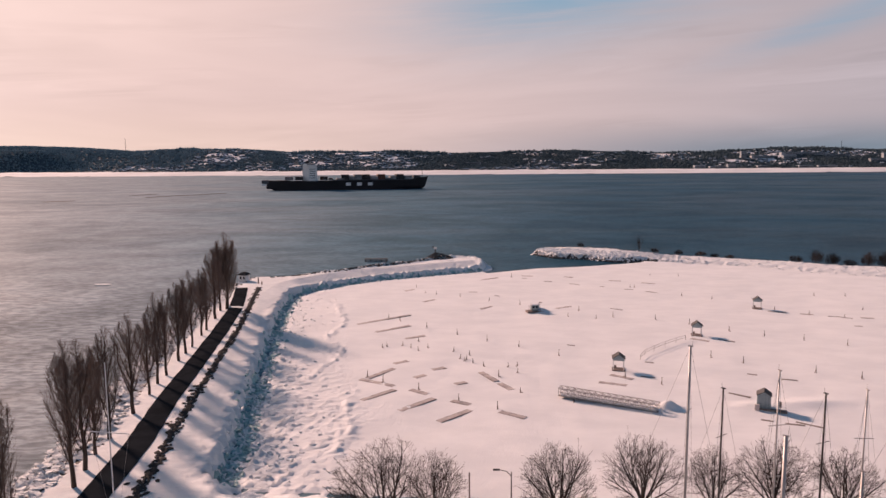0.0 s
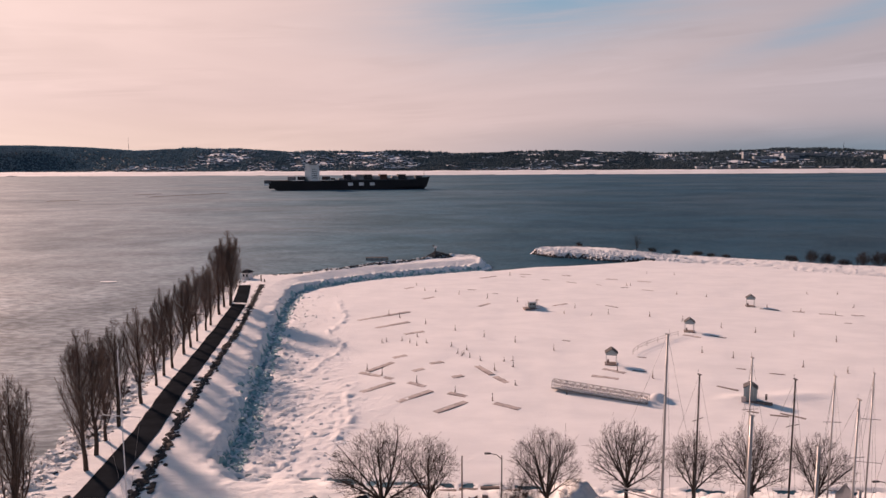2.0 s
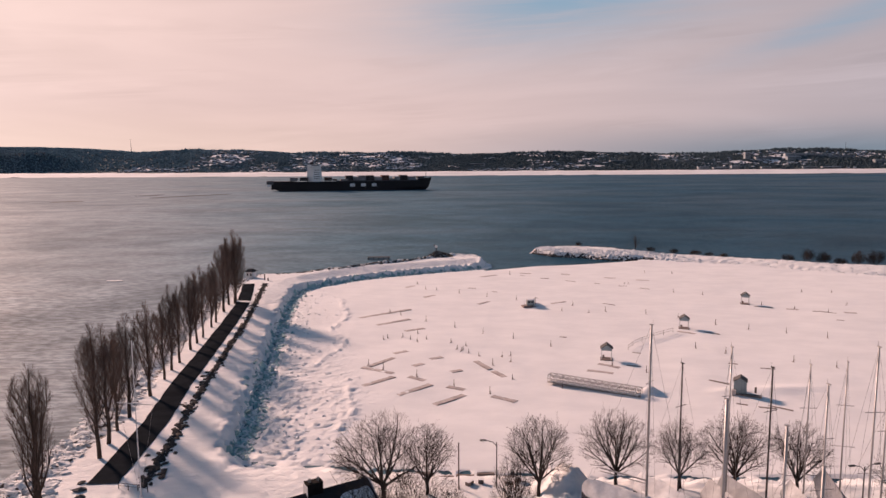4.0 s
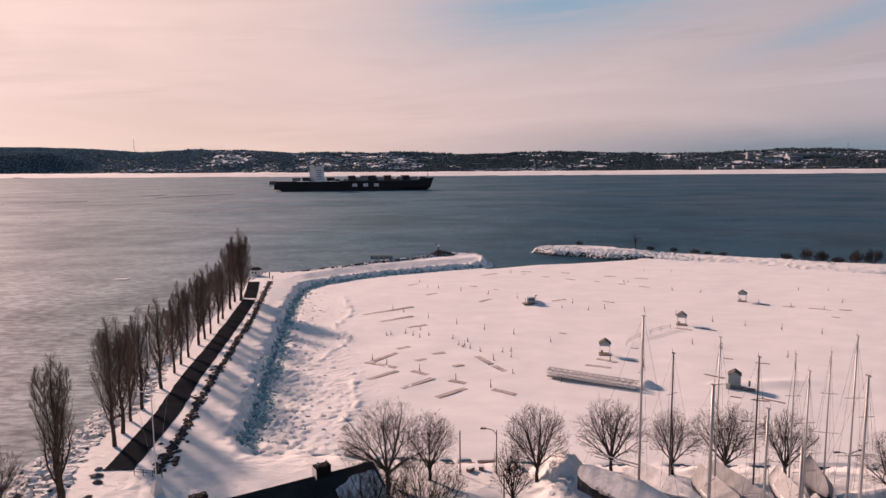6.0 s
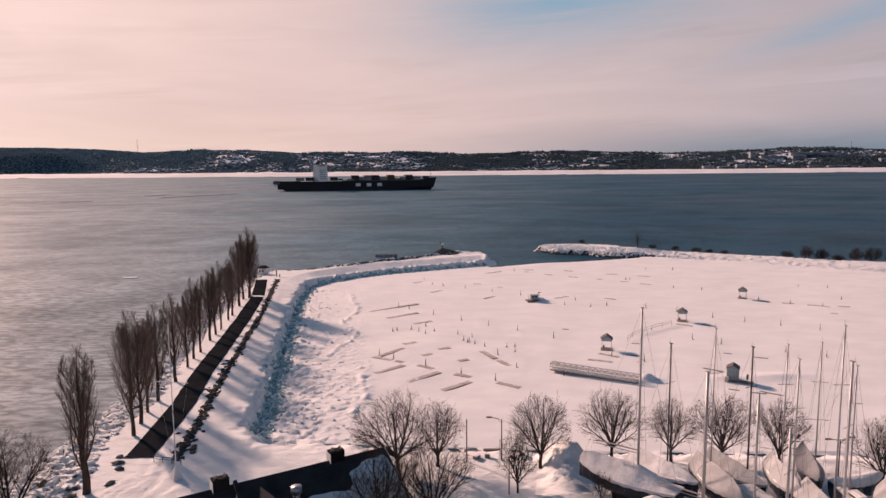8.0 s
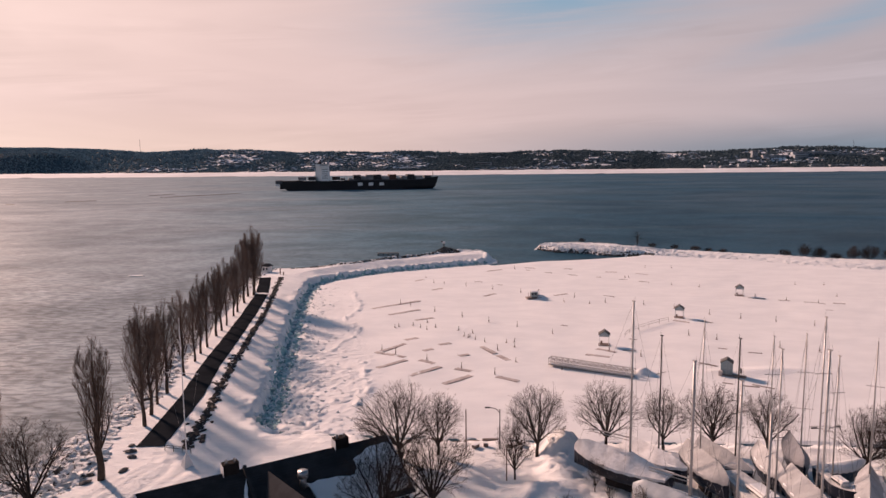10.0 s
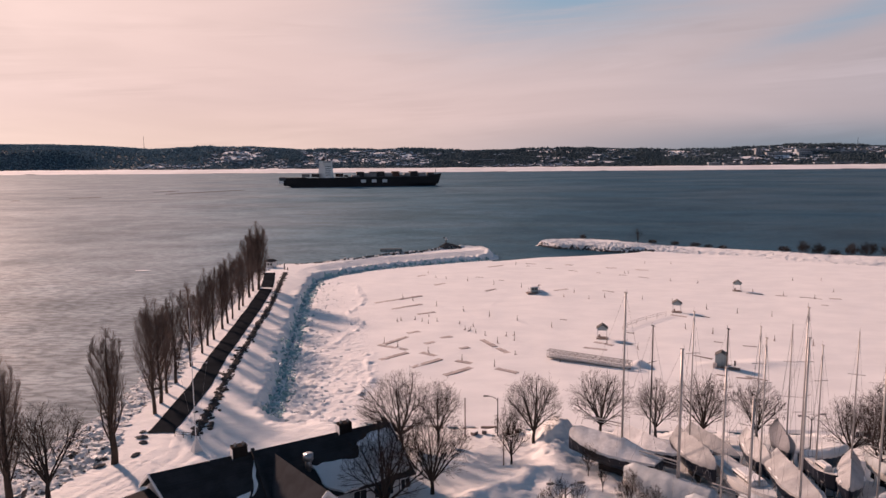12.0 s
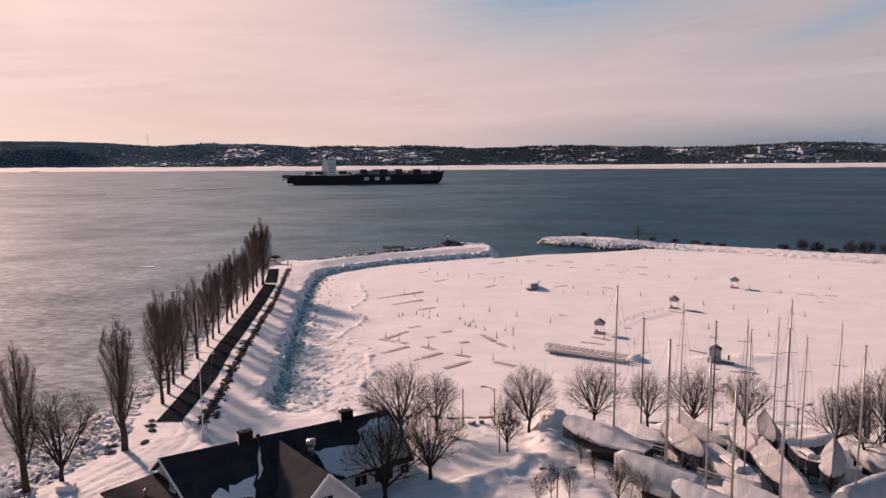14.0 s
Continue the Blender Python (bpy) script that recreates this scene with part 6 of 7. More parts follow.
def gangway():
    ax, ay, bx, by = 18.9, 118.6, 34.0, 110.9
    length = math.hypot(bx - ax, by - ay)
    g = thing("gangway", "long pale aluminium truss gangway lying in the snow", "gangway", "", pose((ax + bx) / 2, (ay + by) / 2, 0.35, 0, 1.2, math.degrees(math.atan2(by - ay, bx - ax))))
    bm = bmesh.new()
    box(bm, (0, 0, 0.05), (length, 1.4, 0.08))
    part("deck", bm, POST_WOOD, g)
    bm = bmesh.new()
    box(bm, (0, 0, 0.32), (length - 0.6, 1.3, 0.45), 0, 0.12)
    part("snow_fill", bm, SNOW, g, "snow lying inside the truss")
    n = 14
    sharp = bmesh.new()
    tube(sharp, (0, 0, 0), (0, 0, 1.45), 0.045, None, 6)
    post = bpy.data.meshes.new("truss_post")
    sharp.to_mesh(post)
    sharp.free()
    post.materials.append(PALE_METAL)
    sharp = bmesh.new()
    tube(sharp, (0, 0, 0.05), (length / n, 0, 1.4), 0.04, None, 6)
    brace = bpy.data.meshes.new("truss_brace")
    sharp.to_mesh(brace)
    sharp.free()
    brace.materials.append(PALE_METAL)
    for sy in (-0.75, 0.75):
        for z in (0.05, 0.75, 1.45):
            bm = bmesh.new()
            box(bm, (0, sy, z), (length, 0.10, 0.10), 0, 0.02)
            part("chord", bm, PALE_METAL, g)
        for i in range(n + 1):
            part_of("truss_post", post, g, "", Matrix.Translation((-length / 2 + i * length / n, sy, 0)))
        for i in range(n):
            flip = Matrix.Diagonal((-1 if i % 2 else 1, 1, 1, 1))
            part_of("truss_brace", brace, g, "", Matrix.Translation((-length / 2 + (i + (i % 2)) * length / n, sy, 0)) @ flip)
            part_of("truss_brace", brace, g, "", Matrix.Translation((-length / 2 + (i + 1 - (i % 2)) * length / n, sy, 0)) @ Matrix.Diagonal((1 if i % 2 else -1, 1, 1, 1)))
    for i in range(n + 1):
        bm = bmesh.new()
        box(bm, (-length / 2 + i * length / n, 0, 1.45), (0.06, 1.5, 0.06))
        part("cross_bar", bm, PALE_METAL, g)
        if i < n:
            for s in (-0.75, 0.75):
                bm = bmesh.new()
                tube(bm, (-length / 2 + i * length / n, s, 1.45), (-length / 2 + (i + 1) * length / n, -s, 1.45), 0.035, None, 5)
                part("plan_brace", bm, PALE_METAL, g)


gangway()


def bent_railing():
    pts = [(39.5, 141), (41.5, 144.5), (44.5, 148), (48, 151.5), (51.5, 154.6), (54.5, 157)]
    r = thing("ramp_railing", "bent pale railing of a snowed-in dock ramp", "railing", "", pose(39.5, 141, z_at(39.5, 141)))
    for i, (x, y) in enumerate(pts):
        bm = bmesh.new()
        tube(bm, (x - 39.5, y - 141, -0.5), (x - 39.5, y - 141, 1.1), 0.05, None, 6)
        part("post", bm, PALE_METAL, r)
    for z in (0.55, 1.08):
        for (ax, ay), (bx, by) in zip(pts[:-1], pts[1:]):
            bm = bmesh.new()
            tube(bm, (ax - 39.5, ay - 141, z), (bx - 39.5, by - 141, z), 0.045, None, 6)
            part("rail", bm, PALE_METAL, r)


bent_railing()


def boulder(seed, mat, name="rock"):
    rng = random.Random(seed)
    bm = bmesh.new()
    bmesh.ops.create_icosphere(bm, subdivisions=1, radius=0.5)
    for v in bm.verts:
        v.co *= rng.uniform(0.68, 1.2)
        v.co.z *= 0.72
    me = bpy.data.meshes.new(name)
    bm.to_mesh(me)
    bm.free()
    me.materials.append(mat)
    return me


ROCKS = [boulder(s, ROCK) for s in range(40, 46)]
DARK_STONE = material("dark_wet_stone", (0.045, 0.042, 0.043), 0.85, 0, 0.45, 1.0, 6.0, 0.6, 0.05)
DARK_ROCKS = [boulder(s, DARK_STONE) for s in range(50, 56)]


def along(line, s):
    for (ax, ay), (bx, by) in zip(line[:-1], line[1:]):
        d = math.hypot(bx - ax, by - ay)
        if s <= d:
            return ax + (bx - ax) * s / d, ay + (by - ay) * s / d
        s -= d
    return line[-1]


def work_float():
    z = z_at(24.5, 188)
    f = thing("work_float", "snow-covered work float with piled dark gear", "float", "", pose(23.6, 188, 0.3, 0, 0, 10))
    bm = bmesh.new()
    box(bm, (0, 0, 0.15), (4.6, 2.4, 0.5), 0, 0.05)
    part("deck", bm, POST_WOOD, f)
    bm = bmesh.new()
    box(bm, (0.1, 0.2, 1.15), (2.2, 1.6, 1.7), 0, 0.25)
    cabin = part("cabin", bm, HUT_PAINT, f, "boxy grey cabin")
    for wx in (-0.5, 0.4):
        bm = bmesh.new()
        box(bm, (wx, -0.61, 1.45), (0.6, 0.05, 0.55), 0, 0.02)
        part("window", bm, PANE, cabin)
    for px, h in ((-1.8, 1.9), (-1.2, 2.4), (1.4, 2.6)):
        bm = bmesh.new()
        tube(bm, (px, -0.6, 0.3), (px, -0.5, h), 0.07, 0.05, 6)
        part("stanchion", bm, POST_WOOD, f)
    bm = bmesh.new()
    box(bm, (0.1, 0.2, 2.08), (2.4, 1.8, 0.3), 0, 0.13)
    part("snow_cover", bm, SNOW, f)
    bm = bmesh.new()
    tube(bm, (0.9, 0.2, 1.6), (1.5, 0.2, 2.6), 0.10, None, 6)
    tube(bm, (1.5, 0.2, 2.6), (2.2, 0.2, 2.4), 0.08, None, 6)
    part("davit", bm, POST_WOOD, f)


work_float()


# ---- promenade and breakwater things ----
def kiosk():
    x, y = -67.8, 226.5
    k = thing("kiosk", "small white kiosk with dark hipped roof at the promenade end", "kiosk", "", pose(x, y, z_at(x, y), 0, 0, -15))
    bm = bmesh.new()
    prism(bm, [(-1.35, -1.2), (1.35, -1.2), (1.35, 1.2), (-1.35, 1.2)], -0.3, 2.3)
    part("wall", bm, TRIM, k)
    bm = bmesh.new()
    bmesh.ops.create_cone(bm, cap_ends=True, segments=4, radius1=2.5, radius2=0.9, depth=0.9, matrix=Matrix.Translation((0, 0, 2.75)) @ Matrix.Rotation(radians(45), 4, "Z"))
    part("roof", bm, SHINGLE, k)
    for sx in (-0.6, 0.6):
        bm = bmesh.new()
        box(bm, (sx, -1.22, 1.4), (0.6, 0.06, 0.8))
        part("window", bm, PANE, k)


kiosk()


def flagpole():
    x, y = -34.3, 66.4
    p = thing("flagpole", "tall white flagpole with yardarm on a pale pyramid base", "flagpole", "", pose(x, y, z_at(x, y)))
    bm = bmesh.new()
    bmesh.ops.create_cone(bm, cap_ends=True, segments=4, radius1=0.95, radius2=0.2, depth=1.7, matrix=Matrix.Translation((0, 0, 0.75)))
    part("base", bm, TRIM, p)
    bm = bmesh.new()
    tube(bm, (0, 0, 0), (0, 0, 19.3), 0.085, 0.04, 8)
    part("pole", bm, TRIM, p)
    bm = bmesh.new()
    tube(bm, (-2.2, 0.4, 12.2), (2.2, -0.4, 12.2), 0.05, None, 6)
    part("yardarm", bm, TRIM, p)
    for s in (-2.1, 2.1):
        bm = bmesh.new()
        tube(bm, (s, -0.18 * s, 12.2), (0, 0, 1.2), 0.012, None, 3)
        part("halyard", bm, WIRE, p)


flagpole()


def street_lamp(x, y, h, arms, turn=0.0):
    z = z_at(x, y)
    p = thing("street_lamp", "slender grey street lamp with curved arm" if arms == 1 else "slender grey street lamp with two arms", "street lamp", "lamps in the yard", pose(x, y, z, 0, 0, turn))
    bm = bmesh.new()
    tube(bm, (0, 0, -0.2), (0, 0, h), 0.09, 0.06, 8)
    part("pole", bm, GREY_ROOF, p)
    for k in range(arms):
        s = -1 if k == 0 else 1
        bm = bmesh.new()
        pts = [Vector((0, 0, h - 0.5)), Vector((s * 0.5, 0, h + 0.05)), Vector((s * 1.3, 0, h + 0.25))]
        for a, b in zip(pts[:-1], pts[1:]):
            tube(bm, a, b, 0.045, None, 6)
        arm = part("arm", bm, GREY_ROOF, p)
        bm = bmesh.new()
        box(bm, (s * 1.6, 0, h + 0.25), (0.75, 0.28, 0.16), 0, 0.04)
        part("lamp_head", bm, GREY_ROOF, arm)


street_lamp(5.8, 71.5, 5.6, 1)
street_lamp(45.7, 65.9, 5.0, 2, 10)
street_lamp(11.3, 46.8, 5.0, 2, 5)
for x, y, h in ((1.3, 71.2, 5.6), (6.0, 62.0, 4.2)):
    pole = thing("yard_pole", "plain dark wooden pole beside the bare trees", "pole", "", pose(x, y, z_at(x, y)))
    bm = bmesh.new()
    tube(bm, (0, 0, -0.3), (0, 0, h), 0.09, 0.07, 8)
    part("shaft", bm, POST_WOOD, pole)
    bm = bmesh.new()
    tube(bm, (0, 0, h), (0, 0, h + 0.08), 0.11, 0.05, 8)
    part("cap", bm, GREY_ROOF, pole)


def beacon():
    b = thing("harbour_beacon", "small dark navigation beacon on the breakwater head", "beacon", "", pose(-5.0, 279.0, z_at(-5.0, 279.0)))
    bm = bmesh.new()
    tube(bm, (0, 0, -0.5), (0, 0, 3.3), 0.35, 0.22, 8)
    part("post", bm, GREY_ROOF, b)
    bm = bmesh.new()
    box(bm, (0, 0, 3.6), (1.1, 0.5, 0.9), 0, 0.1)
    part("lantern", bm, TRIM, b, "pale lantern box")
    bm = bmesh.new()
    box(bm, (-0.8, 0.0, 4.1), (0.8, 0.3, 0.6), 0, 0.1)
    part("daymark", bm, GREY_ROOF, b)


beacon()


def rock_heap(name, spots, label, mat=ROCK, category="rocks"):
    """Many small rocks joined into one mesh. spots: x, y, z, size."""
    verts, faces = [], []
    for i, (x, y, z, s) in enumerate(spots):
        me = ROCKS[i % len(ROCKS)]
        k = len(verts)
        c, q = math.cos(i * 1.7), math.sin(i * 1.7)
        for v in me.vertices:
            verts.append((x + s * (v.co.x * c - v.co.y * q), y + s * (v.co.x * q + v.co.y * c), z + s * v.co.z))
        faces += [tuple(k + j for j in f.vertices) for f in me.polygons]
    return tagged(new(name, mesh_of(name, verts, faces, mat)), label, category, kind="stuff")


rng = random.Random(77)
spots = []
for i in range(420):
    x, y = along(LEFT_SHORE[2:], rng.uniform(0, 190))
    x, y = x + rng.uniform(-0.5, 8.5), y + rng.uniform(-1, 1)
    spots.append((x, y, z_at(x, y) - 0.02, rng.uniform(0.3, 0.75)))
rock_heap("shore_rocks", spots, "dark boulders showing through snow on the river bank")
spots = []
for i in range(300):
    x, y = along(OUTER_SHORE, rng.uniform(14, 92) if i % 3 else rng.uniform(42, 80))
    x, y = x + rng.uniform(0.6, 2.2), y - rng.uniform(2.6, 5.0)
    spots.append((x, y, z_at(x, y) - 0.05, rng.uniform(0.4, 1.3)))
for i in range(240):
    a, r = rng.uniform(0, 6.28), rng.random() ** 0.6 * 6.0
    x, y = -5.5 + r * math.cos(a) * 1.2, 279.0 + r * math.sin(a) * 0.7
    spots.append((x, y, z_at(x, y) + 1.7 * (1 - r / 6.2), rng.uniform(0.5, 1.3)))
rock_heap("breakwater_rocks", spots, "dark boulders along the outer breakwater edge")
spots = []
for i in range(520):
    x, y = along(SPIT_INNER, rng.uniform(2, 62))
    x, y = x + rng.uniform(-0.6, 1.2), y + rng.uniform(-0.4, 2.0)
    spots.append((x, y, max(0.2, z_at(x, y) * rng.uniform(0.3, 0.9)), rng.uniform(0.6, 1.6)))
rock_heap("spit_rocks", spots, "dark boulders on the bank of the snowy spit")


def snow_lumps():
    """Broken, snow-caked ice along the spit and the outer breakwater."""
    verts, faces = [], []
    for i in range(2600):
        if i < 1900:
            x, y = along(SPIT_INNER, 6 + 175 * rng.random() ** 1.3)
            x, y = x + rng.uniform(-1, 3), y + 26 * rng.random() ** 1.5 * (1.0 if x > 90 else 0.8)
            if not bool(inside(np.array([x]), np.array([y]), SPIT)[0]) or (x > 100 and i % 4):
                continue
        else:
            x, y = along(OUTER_SHORE, rng.uniform(30, 125))
            x, y = x + rng.uniform(-1.0, 1.0), y - rng.uniform(0.0, 3.5)
        me = ROCKS[i % 6]
        k, s, a = len(verts), rng.uniform(0.5, 1.6) * (0.6 if x > 105 and i < 1900 else 1.0), rng.uniform(0, 6.28)
        z = max(z_at(x, y), 0.0) + 0.05
        for v in me.vertices:
            verts.append((x + s * 1.4 * (v.co.x * math.cos(a) - v.co.y * math.sin(a)), y + s * (v.co.x * math.sin(a) + v.co.y * math.cos(a)), z + 0.75 * s * v.co.z))
        faces += [tuple(k + j for j in f.vertices) for f in me.polygons]
    tagged(new("snow_lumps", mesh_of("snow_lumps", verts, faces, ROUGH_SNOW)), "snow-caked ice lumps along the spit and breakwater", "ice lumps", kind="stuff")


snow_lumps()

for i, (x, y, s) in enumerate(((-45.2, 63.2, 1.5), (-44.6, 61.3, 1.1), (-41.6, 64.5, 1.3), (-42.4, 68.6, 1.2), (-43.3, 70.4, 1.4), (-44.2, 72.3, 1.0), (-46.5, 60.6, 0.9))):
    stone = tagged(new("bank_boulder", ROCKS[i % 6]), "dark boulder half buried in bank snow", "boulder", "boulders on the bank")
    stone.matrix_basis = pose(x, y, z_at(x, y) + 0.08, 0, 0, i * 50) @ Matrix.Diagonal((s * 1.5, s, s * 0.7, 1))

# broken ice blocks thrown up along the crack
def ice_blocks():
    rng = random.Random(91)
    shapes = []
    for k in range(6):
        bm = bmesh.new()
        box(bm, (0, 0, 0), (1.0, 0.75, 0.42), 0, 0.06)
        for v in bm.verts:
            v.co += Vector((rng.uniform(-.14, .14), rng.uniform(-.14, .14), rng.uniform(-.06, .06)))
        me = bpy.data.meshes.new("ice_block")
        bm.to_mesh(me)
        bm.free()
        me.materials.append(SHADED_BLUE_ICE if k % 2 else ROUGH_SNOW)
        shapes.append(me)
    line = CRACK[::-1]
    rubble = tagged(new("ice_rubble"), "broken ice blocks heaped along the tidal crack", "ice blocks", kind="structure")
    verts, faces, mats = [], [], []
    for i in range(1120):
        near = i < 300
        s = rng.uniform(0, 48) if near else rng.uniform(0, 215) if i < 900 else 130 * rng.random() ** 1.4
        x, y = along(line, s)
        x += rng.gauss(0.2, 1.0) if i < 900 else abs(rng.gauss(0, 1)) * 5.5 + 1.5
        y += rng.gauss(0, 1.0)
        size = rng.uniform(0.35, 1.0) if i < 900 else rng.uniform(0.25, 0.7)
        m = Matrix.Translation((x, y, z_at(x, y) + (0.04 if i < 900 else -0.05) * size)) @ Euler((rng.gauss(0, .4), rng.gauss(0, .4), rng.uniform(0, 6.3))).to_matrix().to_4x4() @ Matrix.Diagonal((size, size, size, 1))
        me = shapes[i % 6 if i < 900 else (i % 3) * 2]
        if near:
            part_of("ice_block", me, rubble, "", m)
        else:
            k = len(verts)
            verts += [m @ v.co for v in me.vertices]
            faces += [tuple(k + j for j in f.vertices) for f in me.polygons]
            mats += [i % 2 if i < 900 else 0] * len(me.polygons)
    me = mesh_of("ice_rubble_rest", verts, faces, ROUGH_SNOW)
    me.materials.append(SHADED_BLUE_ICE)
    me.polygons.foreach_set("material_index", mats)
    rest = new("small_ice_block", me)
    rest.parent = rubble
    tagged(rest, "small broken ice blocks", kind="stuff")


ice_blocks()

# plates of shore ice on the river bank
SLABS = []
for k in range(6):
    bm = bmesh.new()
    box(bm, (0, 0, 0), (1.0, 1.0, 1.0), 0, 0.08)
    for v in bm.verts:
        v.co += Vector((rng.uniform(-.26, .26), rng.uniform(-.26, .26), rng.uniform(-.12, .12)))
    me = bpy.data.meshes.new("slab")
    bm.to_mesh(me)
    bm.free()
    SLABS.append(me)
verts, faces = [], []
for i in range(4200):
    x, y = along(LEFT_SHORE[2:], rng.uniform(0, 175) * rng.random() ** 0.8)
    x, y = x + rng.uniform(-1.2, 1.0) + rng.random() * float(belt_width(np.array(y))), y + rng.uniform(-1, 1)
    z = max(z_at(x, y), -0.05)
    size = rng.uniform(0.28, 0.80)
    m = Matrix.Translation((x, y, z + 0.06)) @ Euler((rng.gauss(0, .22), rng.gauss(0, .22), rng.uniform(-0.7, 0.7))).to_matrix().to_4x4() @ Matrix.Diagonal((size * 1.5, size * 0.8, size * 0.22, 1))
    me = SLABS[i % 6]
    k = len(verts)
    verts += [m @ v.co for v in me.vertices]
    faces += [tuple(k + j for j in f.vertices) for f in me.polygons]
tagged(new("shore_ice_plates", mesh_of("shore_ice_plates", verts, faces, ROUGH_SNOW)), "jumbled plates of snowy ice along the river bank", "ice plates", kind="stuff")

# the row of dark stones between promenade and snow slope
STONE_ROW = [(-36.3, 71.5), (-37.6, 80), (-40.6, 97.9), (-44.6, 123.5), (-49.9, 160.4), (-59.4, 213)]
riprap = tagged(new("riprap"), "row of dark stones showing through snow beside the promenade", "rocks", kind="structure")
for i in range(300):
    s = 148 * (i / 300) ** 1.15 + rng.uniform(-0.3, 0.3)
    x, y = along(STONE_ROW, max(0, s))
    wide = 1.2 * (1.4 if s < 12 else 1.0)
    x, y = x + rng.gauss(0, 0.42) * wide, y + rng.uniform(-0.5, 0.5)
    size = rng.uniform(0.4, 1.15)
    part_of("rock", DARK_ROCKS[i % 6], riprap, "", Matrix.Translation((x, y, z_at(x, y) + 0.06)) @ Matrix.Rotation(rng.uniform(0, 6.28), 4, "Z") @ Matrix.Diagonal((size * 1.3, size * 0.9, size * 0.6, 1)))
spots = []
for i in range(1500):
    x, y = along(STONE_ROW, 150 * rng.random())
    x, y = x + rng.gauss(0, 0.28), y + rng.uniform(-0.4, 0.4)
    spots.append((x, y, z_at(x, y) + 0.02, rng.uniform(0.25, 0.75)))
rest = rock_heap("small_rock", spots, "", DARK_STONE, "")
rest.parent = riprap
tagged(rest, "small dark stones")


def drifting_barge():
    b = thing("mooring_raft", "low dark raft floating off the breakwater", "raft", "", pose(-30.5, 292.0, 0, 0, 0, 3))
    bm = bmesh.new()
    box(bm, (0, 0, 0.4), (9.8, 1.8, 1.5), 0, 0.1)
    part("float", bm, HUT_PAINT, b)
    bm = bmesh.new()
    box(bm, (0, 0, 1.2), (9.9, 1.9, 0.1))
    part("deck", bm, GREY_ROOF, b)
    for k in range(-2, 3):
        bm = bmesh.new()
        box(bm, (k * 2.2, -0.95, 0.5), (0.3, 0.2, 1.1), 0, 0.05)
        part("fender", bm, ROCK, b)


drifting_barge()


def ice_floe(x, y, w):
    bm = bmesh.new()
    n = 22
    ring = [(w * (1 + 0.18 * noise.noise((math.cos(i), i * 0.4, 2))) * math.cos(6.283 * i / n), w * 0.35 * (1 + 0.2 * noise.noise((i * 0.7, 1, 5))) * math.sin(6.283 * i / n)) for i in range(n)]
    prism(bm, ring, -0.2, 0.28)
    ob = part("ice_floe", bm, SNOW, None)
    ob.location = (x, y, 0)
    return tagged(ob, "flat white ice floe drifting on the river", "ice floe")


ice_floe(-120.5, 237.5, 3.0)

# bushes and a small tree on the spit, shrubs in the yard
BUSHES = [round_tree(31, 5.0, 8, (8, 6), 0.9, 0.8, 1.7), round_tree(32, 5.0, 6, (8, 6), 0.7, 0.8, 1.7)]
SPIT_BUSHES = [round_tree(35, 5.0, 14, (10, 7), 1.15, 0.5, 2.2), round_tree(36, 5.0, 12, (10, 7), 0.85, 0.5, 2.2)]
for i, (x, y, h, w) in enumerate(((91, 301, 3.2, 1.5), (100, 296, 3.4, 1.6), (108, 292, 3.0, 2.0), (113, 289.5, 2.6, 2.0), (118, 286, 2.4, 2.0), (62, 319, 3.0, 1.6), (140, 275, 4.2, 1.5), (146, 271, 7.4, 1.0), (151, 268.5, 7.0, 1.1), (163, 265, 8.0, 0.9),
                                  (168, 262, 8.2, 1.0), (174, 258, 7.5, 1.2), (157, 267, 4.0, 1.8))):
    plant("shrub", SPIT_BUSHES[i % 2], "leafless dark shrub on the snowy spit", "shrub", "shrubs on the spit", x, y, i * 50, h / 5.0, w, z_at(x, y) - 0.16 * h)
plant("bare_tree", round_tree(33, 7.0, 6, (7, 5), 0.6), "small leafless tree on the snowy spit", "tree", "", 85, 304, 0, 1.15, 0.8)
for i, (x, y, h) in enumerate(((16.0, 59.1, 4.4), (16.9, 55.2, 3.6), (11.1, 50.4, 4.6), (13.0, 49.5, 4.2), (7.0, 62.2, 8.2), (18.9, 51.3, 4.8), (18.2, 48.6, 5.6), (20.4, 46.9, 5.2), (-50.2, 57.0, 2.0), (9.5, 48.5, 4.0))):
    plant("yard_shrub" if h < 6 else "bare_tree", BUSHES[i % 2] if h < 6 else MAPLES[i % 4], "leafless thin-stemmed shrub growing in yard snow" if h < 6 else "slim leafless tree in the snowy yard", "shrub" if h < 6 else "tree", "", x, y, i * 40, h / (5.0 if h < 6 else 10.0), 0.75)


# ---- smaller things along the shore and in the yard ----
def picket_fence(x0, y0, x1, y1):
    length = math.hypot(x1 - x0, y1 - y0)
    f = thing("fence", "dark wooden picket fence by the river bank", "fence", "", pose(x0, y0, z_at(x0, y0), 0, 0, math.degrees(math.atan2(y1 - y0, x1 - x0))))
    for z in (0.35, 0.95):
        bm = bmesh.new()
        box(bm, (length / 2, 0, z), (length, 0.06, 0.10))
        part("rail", bm, ROCK, f)
    bm = bmesh.new()
    box(bm, (0, 0, 0.55), (0.10, 0.05, 1.5))
    me = bpy.data.meshes.new("picket")
    bm.to_mesh(me)
    bm.free()
    me.materials.append(ROCK)
    for i in range(int(length / 0.5) + 1):
        part_of("picket", me, f, "", Matrix.Translation((i * 0.5, -0.06, 0.02 * math.sin(i * 3))))


picket_fence(-51.5, 45.2, -46.0, 48.3)


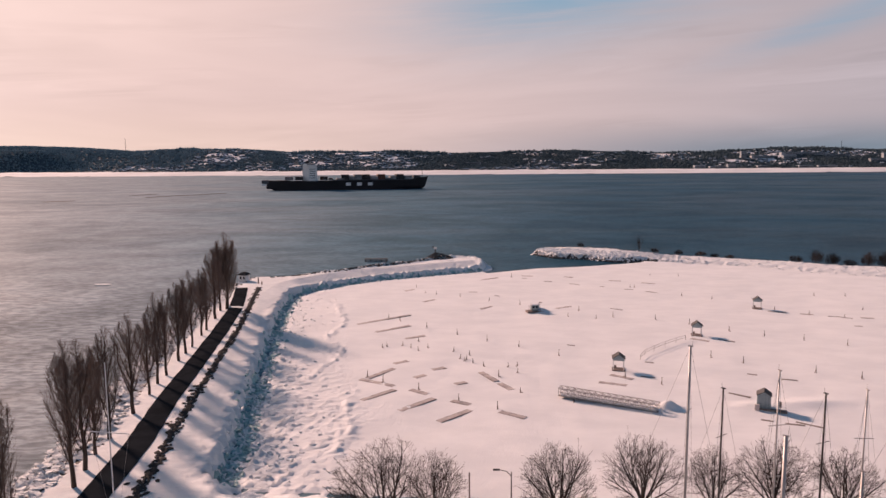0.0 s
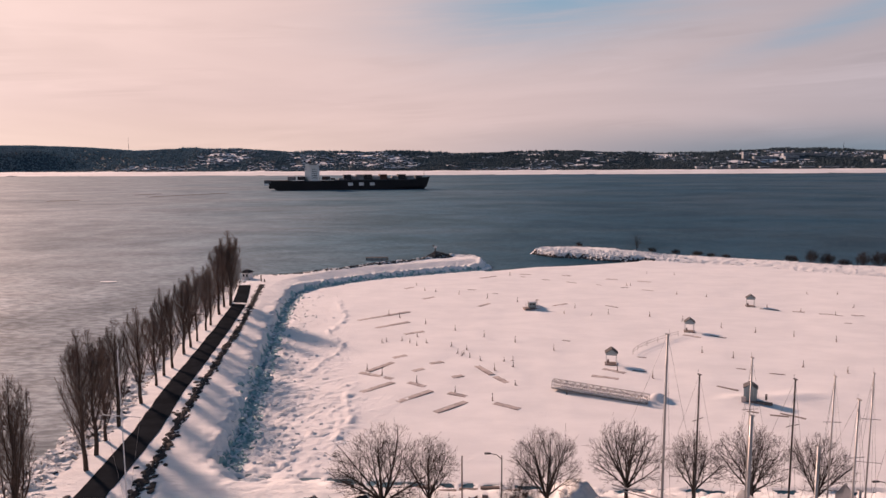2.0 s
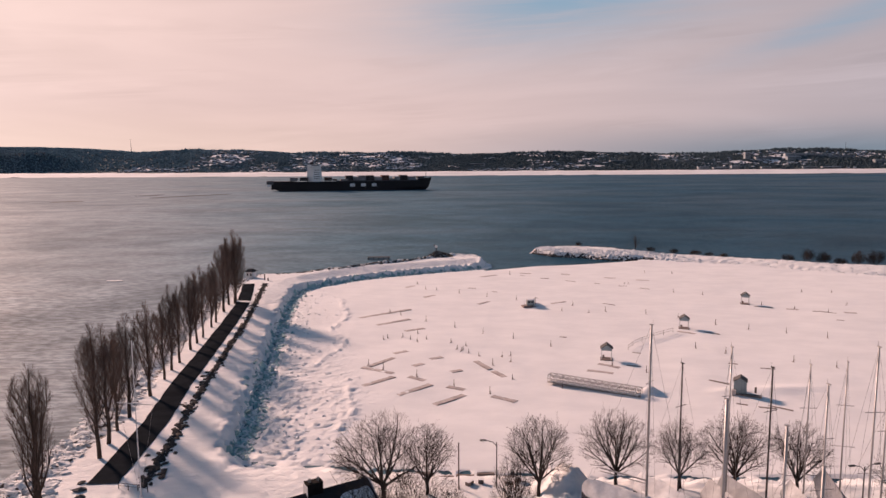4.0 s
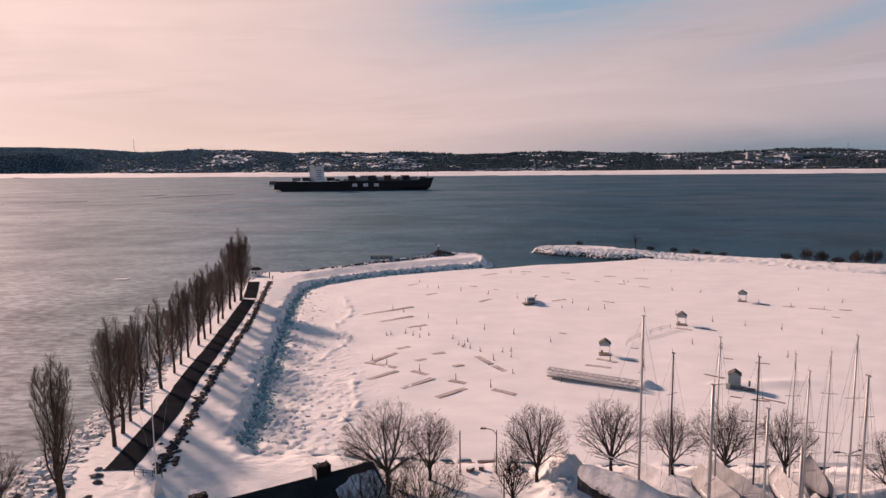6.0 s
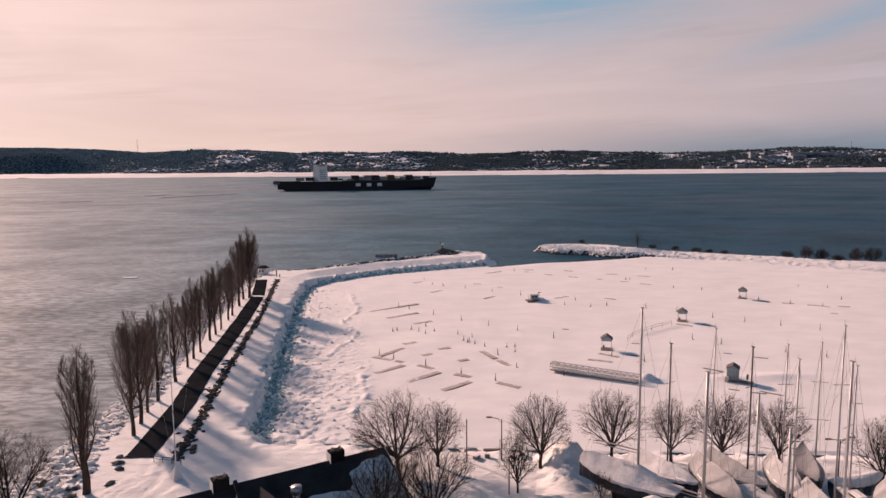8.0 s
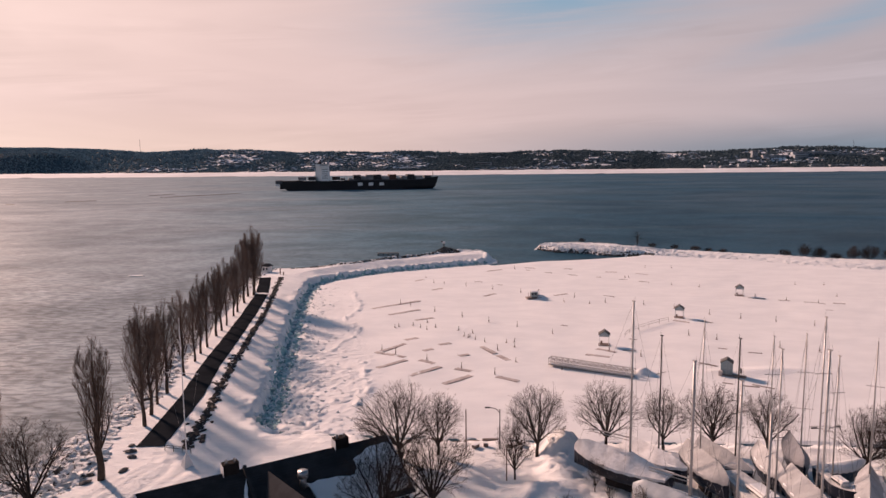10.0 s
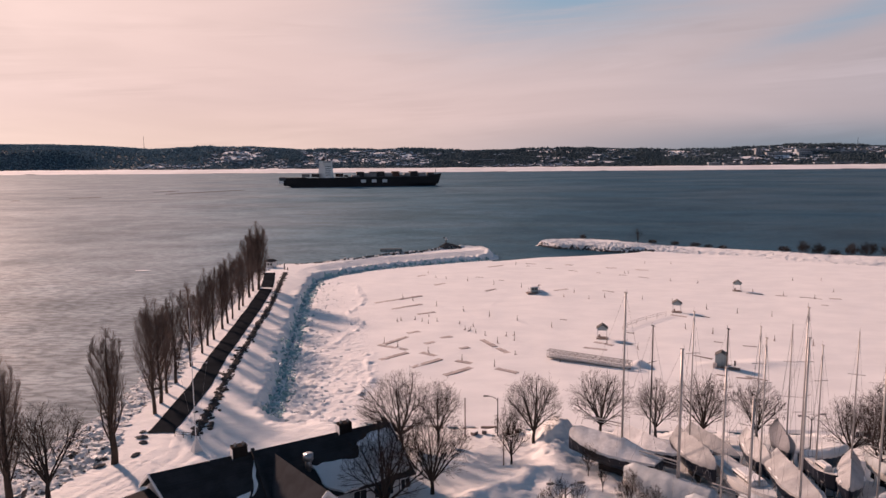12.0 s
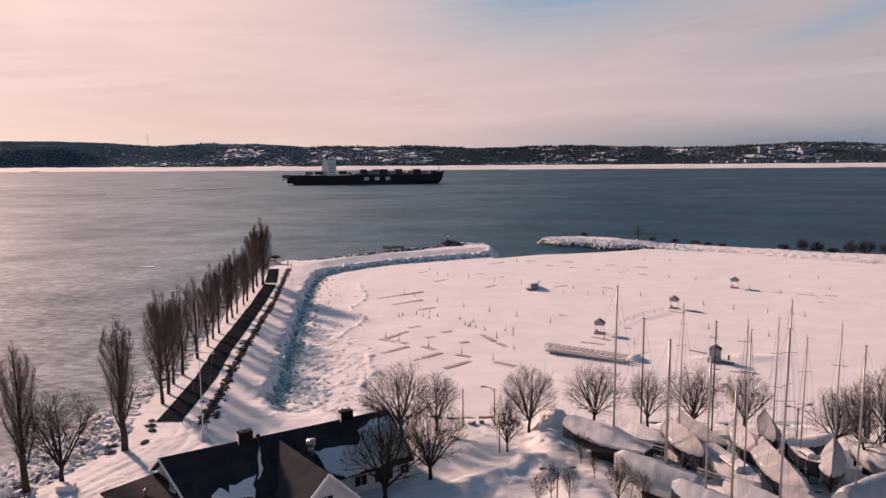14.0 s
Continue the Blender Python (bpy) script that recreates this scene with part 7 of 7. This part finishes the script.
def crate(x, y, w, d, h, label, mat, turn=0.0):
    c = thing("storage_box", label, "box", "", pose(x, y, z_at(x, y), 0, 0, turn))
    bm = bmesh.new()
    box(bm, (0, 0, h / 2 - 0.1), (w, d, h + 0.2), 0, 0.04)
    part("body", bm, mat, c)
    bm = bmesh.new()
    box(bm, (0, 0, h + 0.03), (w + 0.08, d + 0.08, 0.07), 0, 0.02)
    part("lid", bm, SNOW, c, "snow-covered lid")


crate(-44.6, 51.2, 1.9, 1.2, 0.55, "white storage box half buried in snow", TRIM, 10)
for x, y, w, h in ((2.6, 72.3, 1.0, 0.45), (4.0, 72.6, 0.6, 0.5), (7.4, 72.4, 0.9, 0.4), (8.6, 72.8, 0.6, 0.5)):
    crate(x, y, w, 0.6, h, "dark wooden dock box in the snow by the wharf", POST_WOOD, x * 20)


def wharf_edge():
    w = thing("wharf_edge", "low dark timber wharf edge under rough snow", "wharf", "", pose(-3, 76.5, z_at(-3, 76.5)))
    for i in range(7):
        x = i * 2.6
        bm = bmesh.new()
        box(bm, (x, 0.25 * math.sin(i * 1.9), z_at(-3 + x, 76.5) - z_at(-3, 76.5) + 0.1), (2.3, 0.5, 0.5), 4 * math.sin(i * 2.2), 0.05)
        part("beam", bm, POST_WOOD, w)


wharf_edge()


def snow_bar(x, y, w, d, h, turn, label):
    bm = bmesh.new()
    n, k = 18, 6
    grid = [[bm.verts.new(((i / n - 0.5) * w, (j / k - 0.5) * d, h * math.sin(math.pi * j / k) * (0.6 + 0.6 * noise.noise((i * 0.5, j * 0.6, x))) - 0.05)) for i in range(n + 1)] for j in range(k + 1)]
    for a, b in zip(grid[:-1], grid[1:]):
        for i in range(n):
            bm.faces.new((a[i], a[i + 1], b[i + 1], b[i]))
    ob = part("snow_ridge", bm, SNOW, None, "", True)
    ob.matrix_basis = pose(x, y, 3.14, 0, 0, turn)
    tagged(ob, label, "snow ridge")


snow_bar(-57.4, 183.5, 5.4, 1.8, 0.35, -14, "low ridge of snow across the dark promenade")


def bollard(x, y, h):
    b = thing("gate_post", "stout dark post at the promenade end", "post", "posts by the kiosk", pose(x, y, z_at(x, y)))
    bm = bmesh.new()
    tube(bm, (0, 0, -0.3), (0, 0, h), 0.22, 0.2, 8)
    part("shaft", bm, POST_WOOD, b)
    bm = bmesh.new()
    tube(bm, (0, 0, h), (0, 0, h + 0.15), 0.26, 0.1, 8)
    part("cap", bm, SNOW, b)


bollard(-61.5, 220.5, 2.2)
bollard(-60.0, 219.0, 1.0)


def low_barrier():
    b = thing("barrier", "low rusty rail barrier at the end of the promenade", "barrier", "", pose(-39.0, 70.8, z_at(-39.0, 70.8), 0, 0, -12))
    for i in range(4):
        bm = bmesh.new()
        tube(bm, (i * 1.3, 0, -0.2), (i * 1.3, 0, 0.75), 0.05, None, 6)
        part("post", bm, BARK, b)
    for z in (0.4, 0.72):
        bm = bmesh.new()
        tube(bm, (0, 0, z), (3.9, 0, z + 0.05), 0.035, None, 6)
        part("rail", bm, BARK, b)


low_barrier()
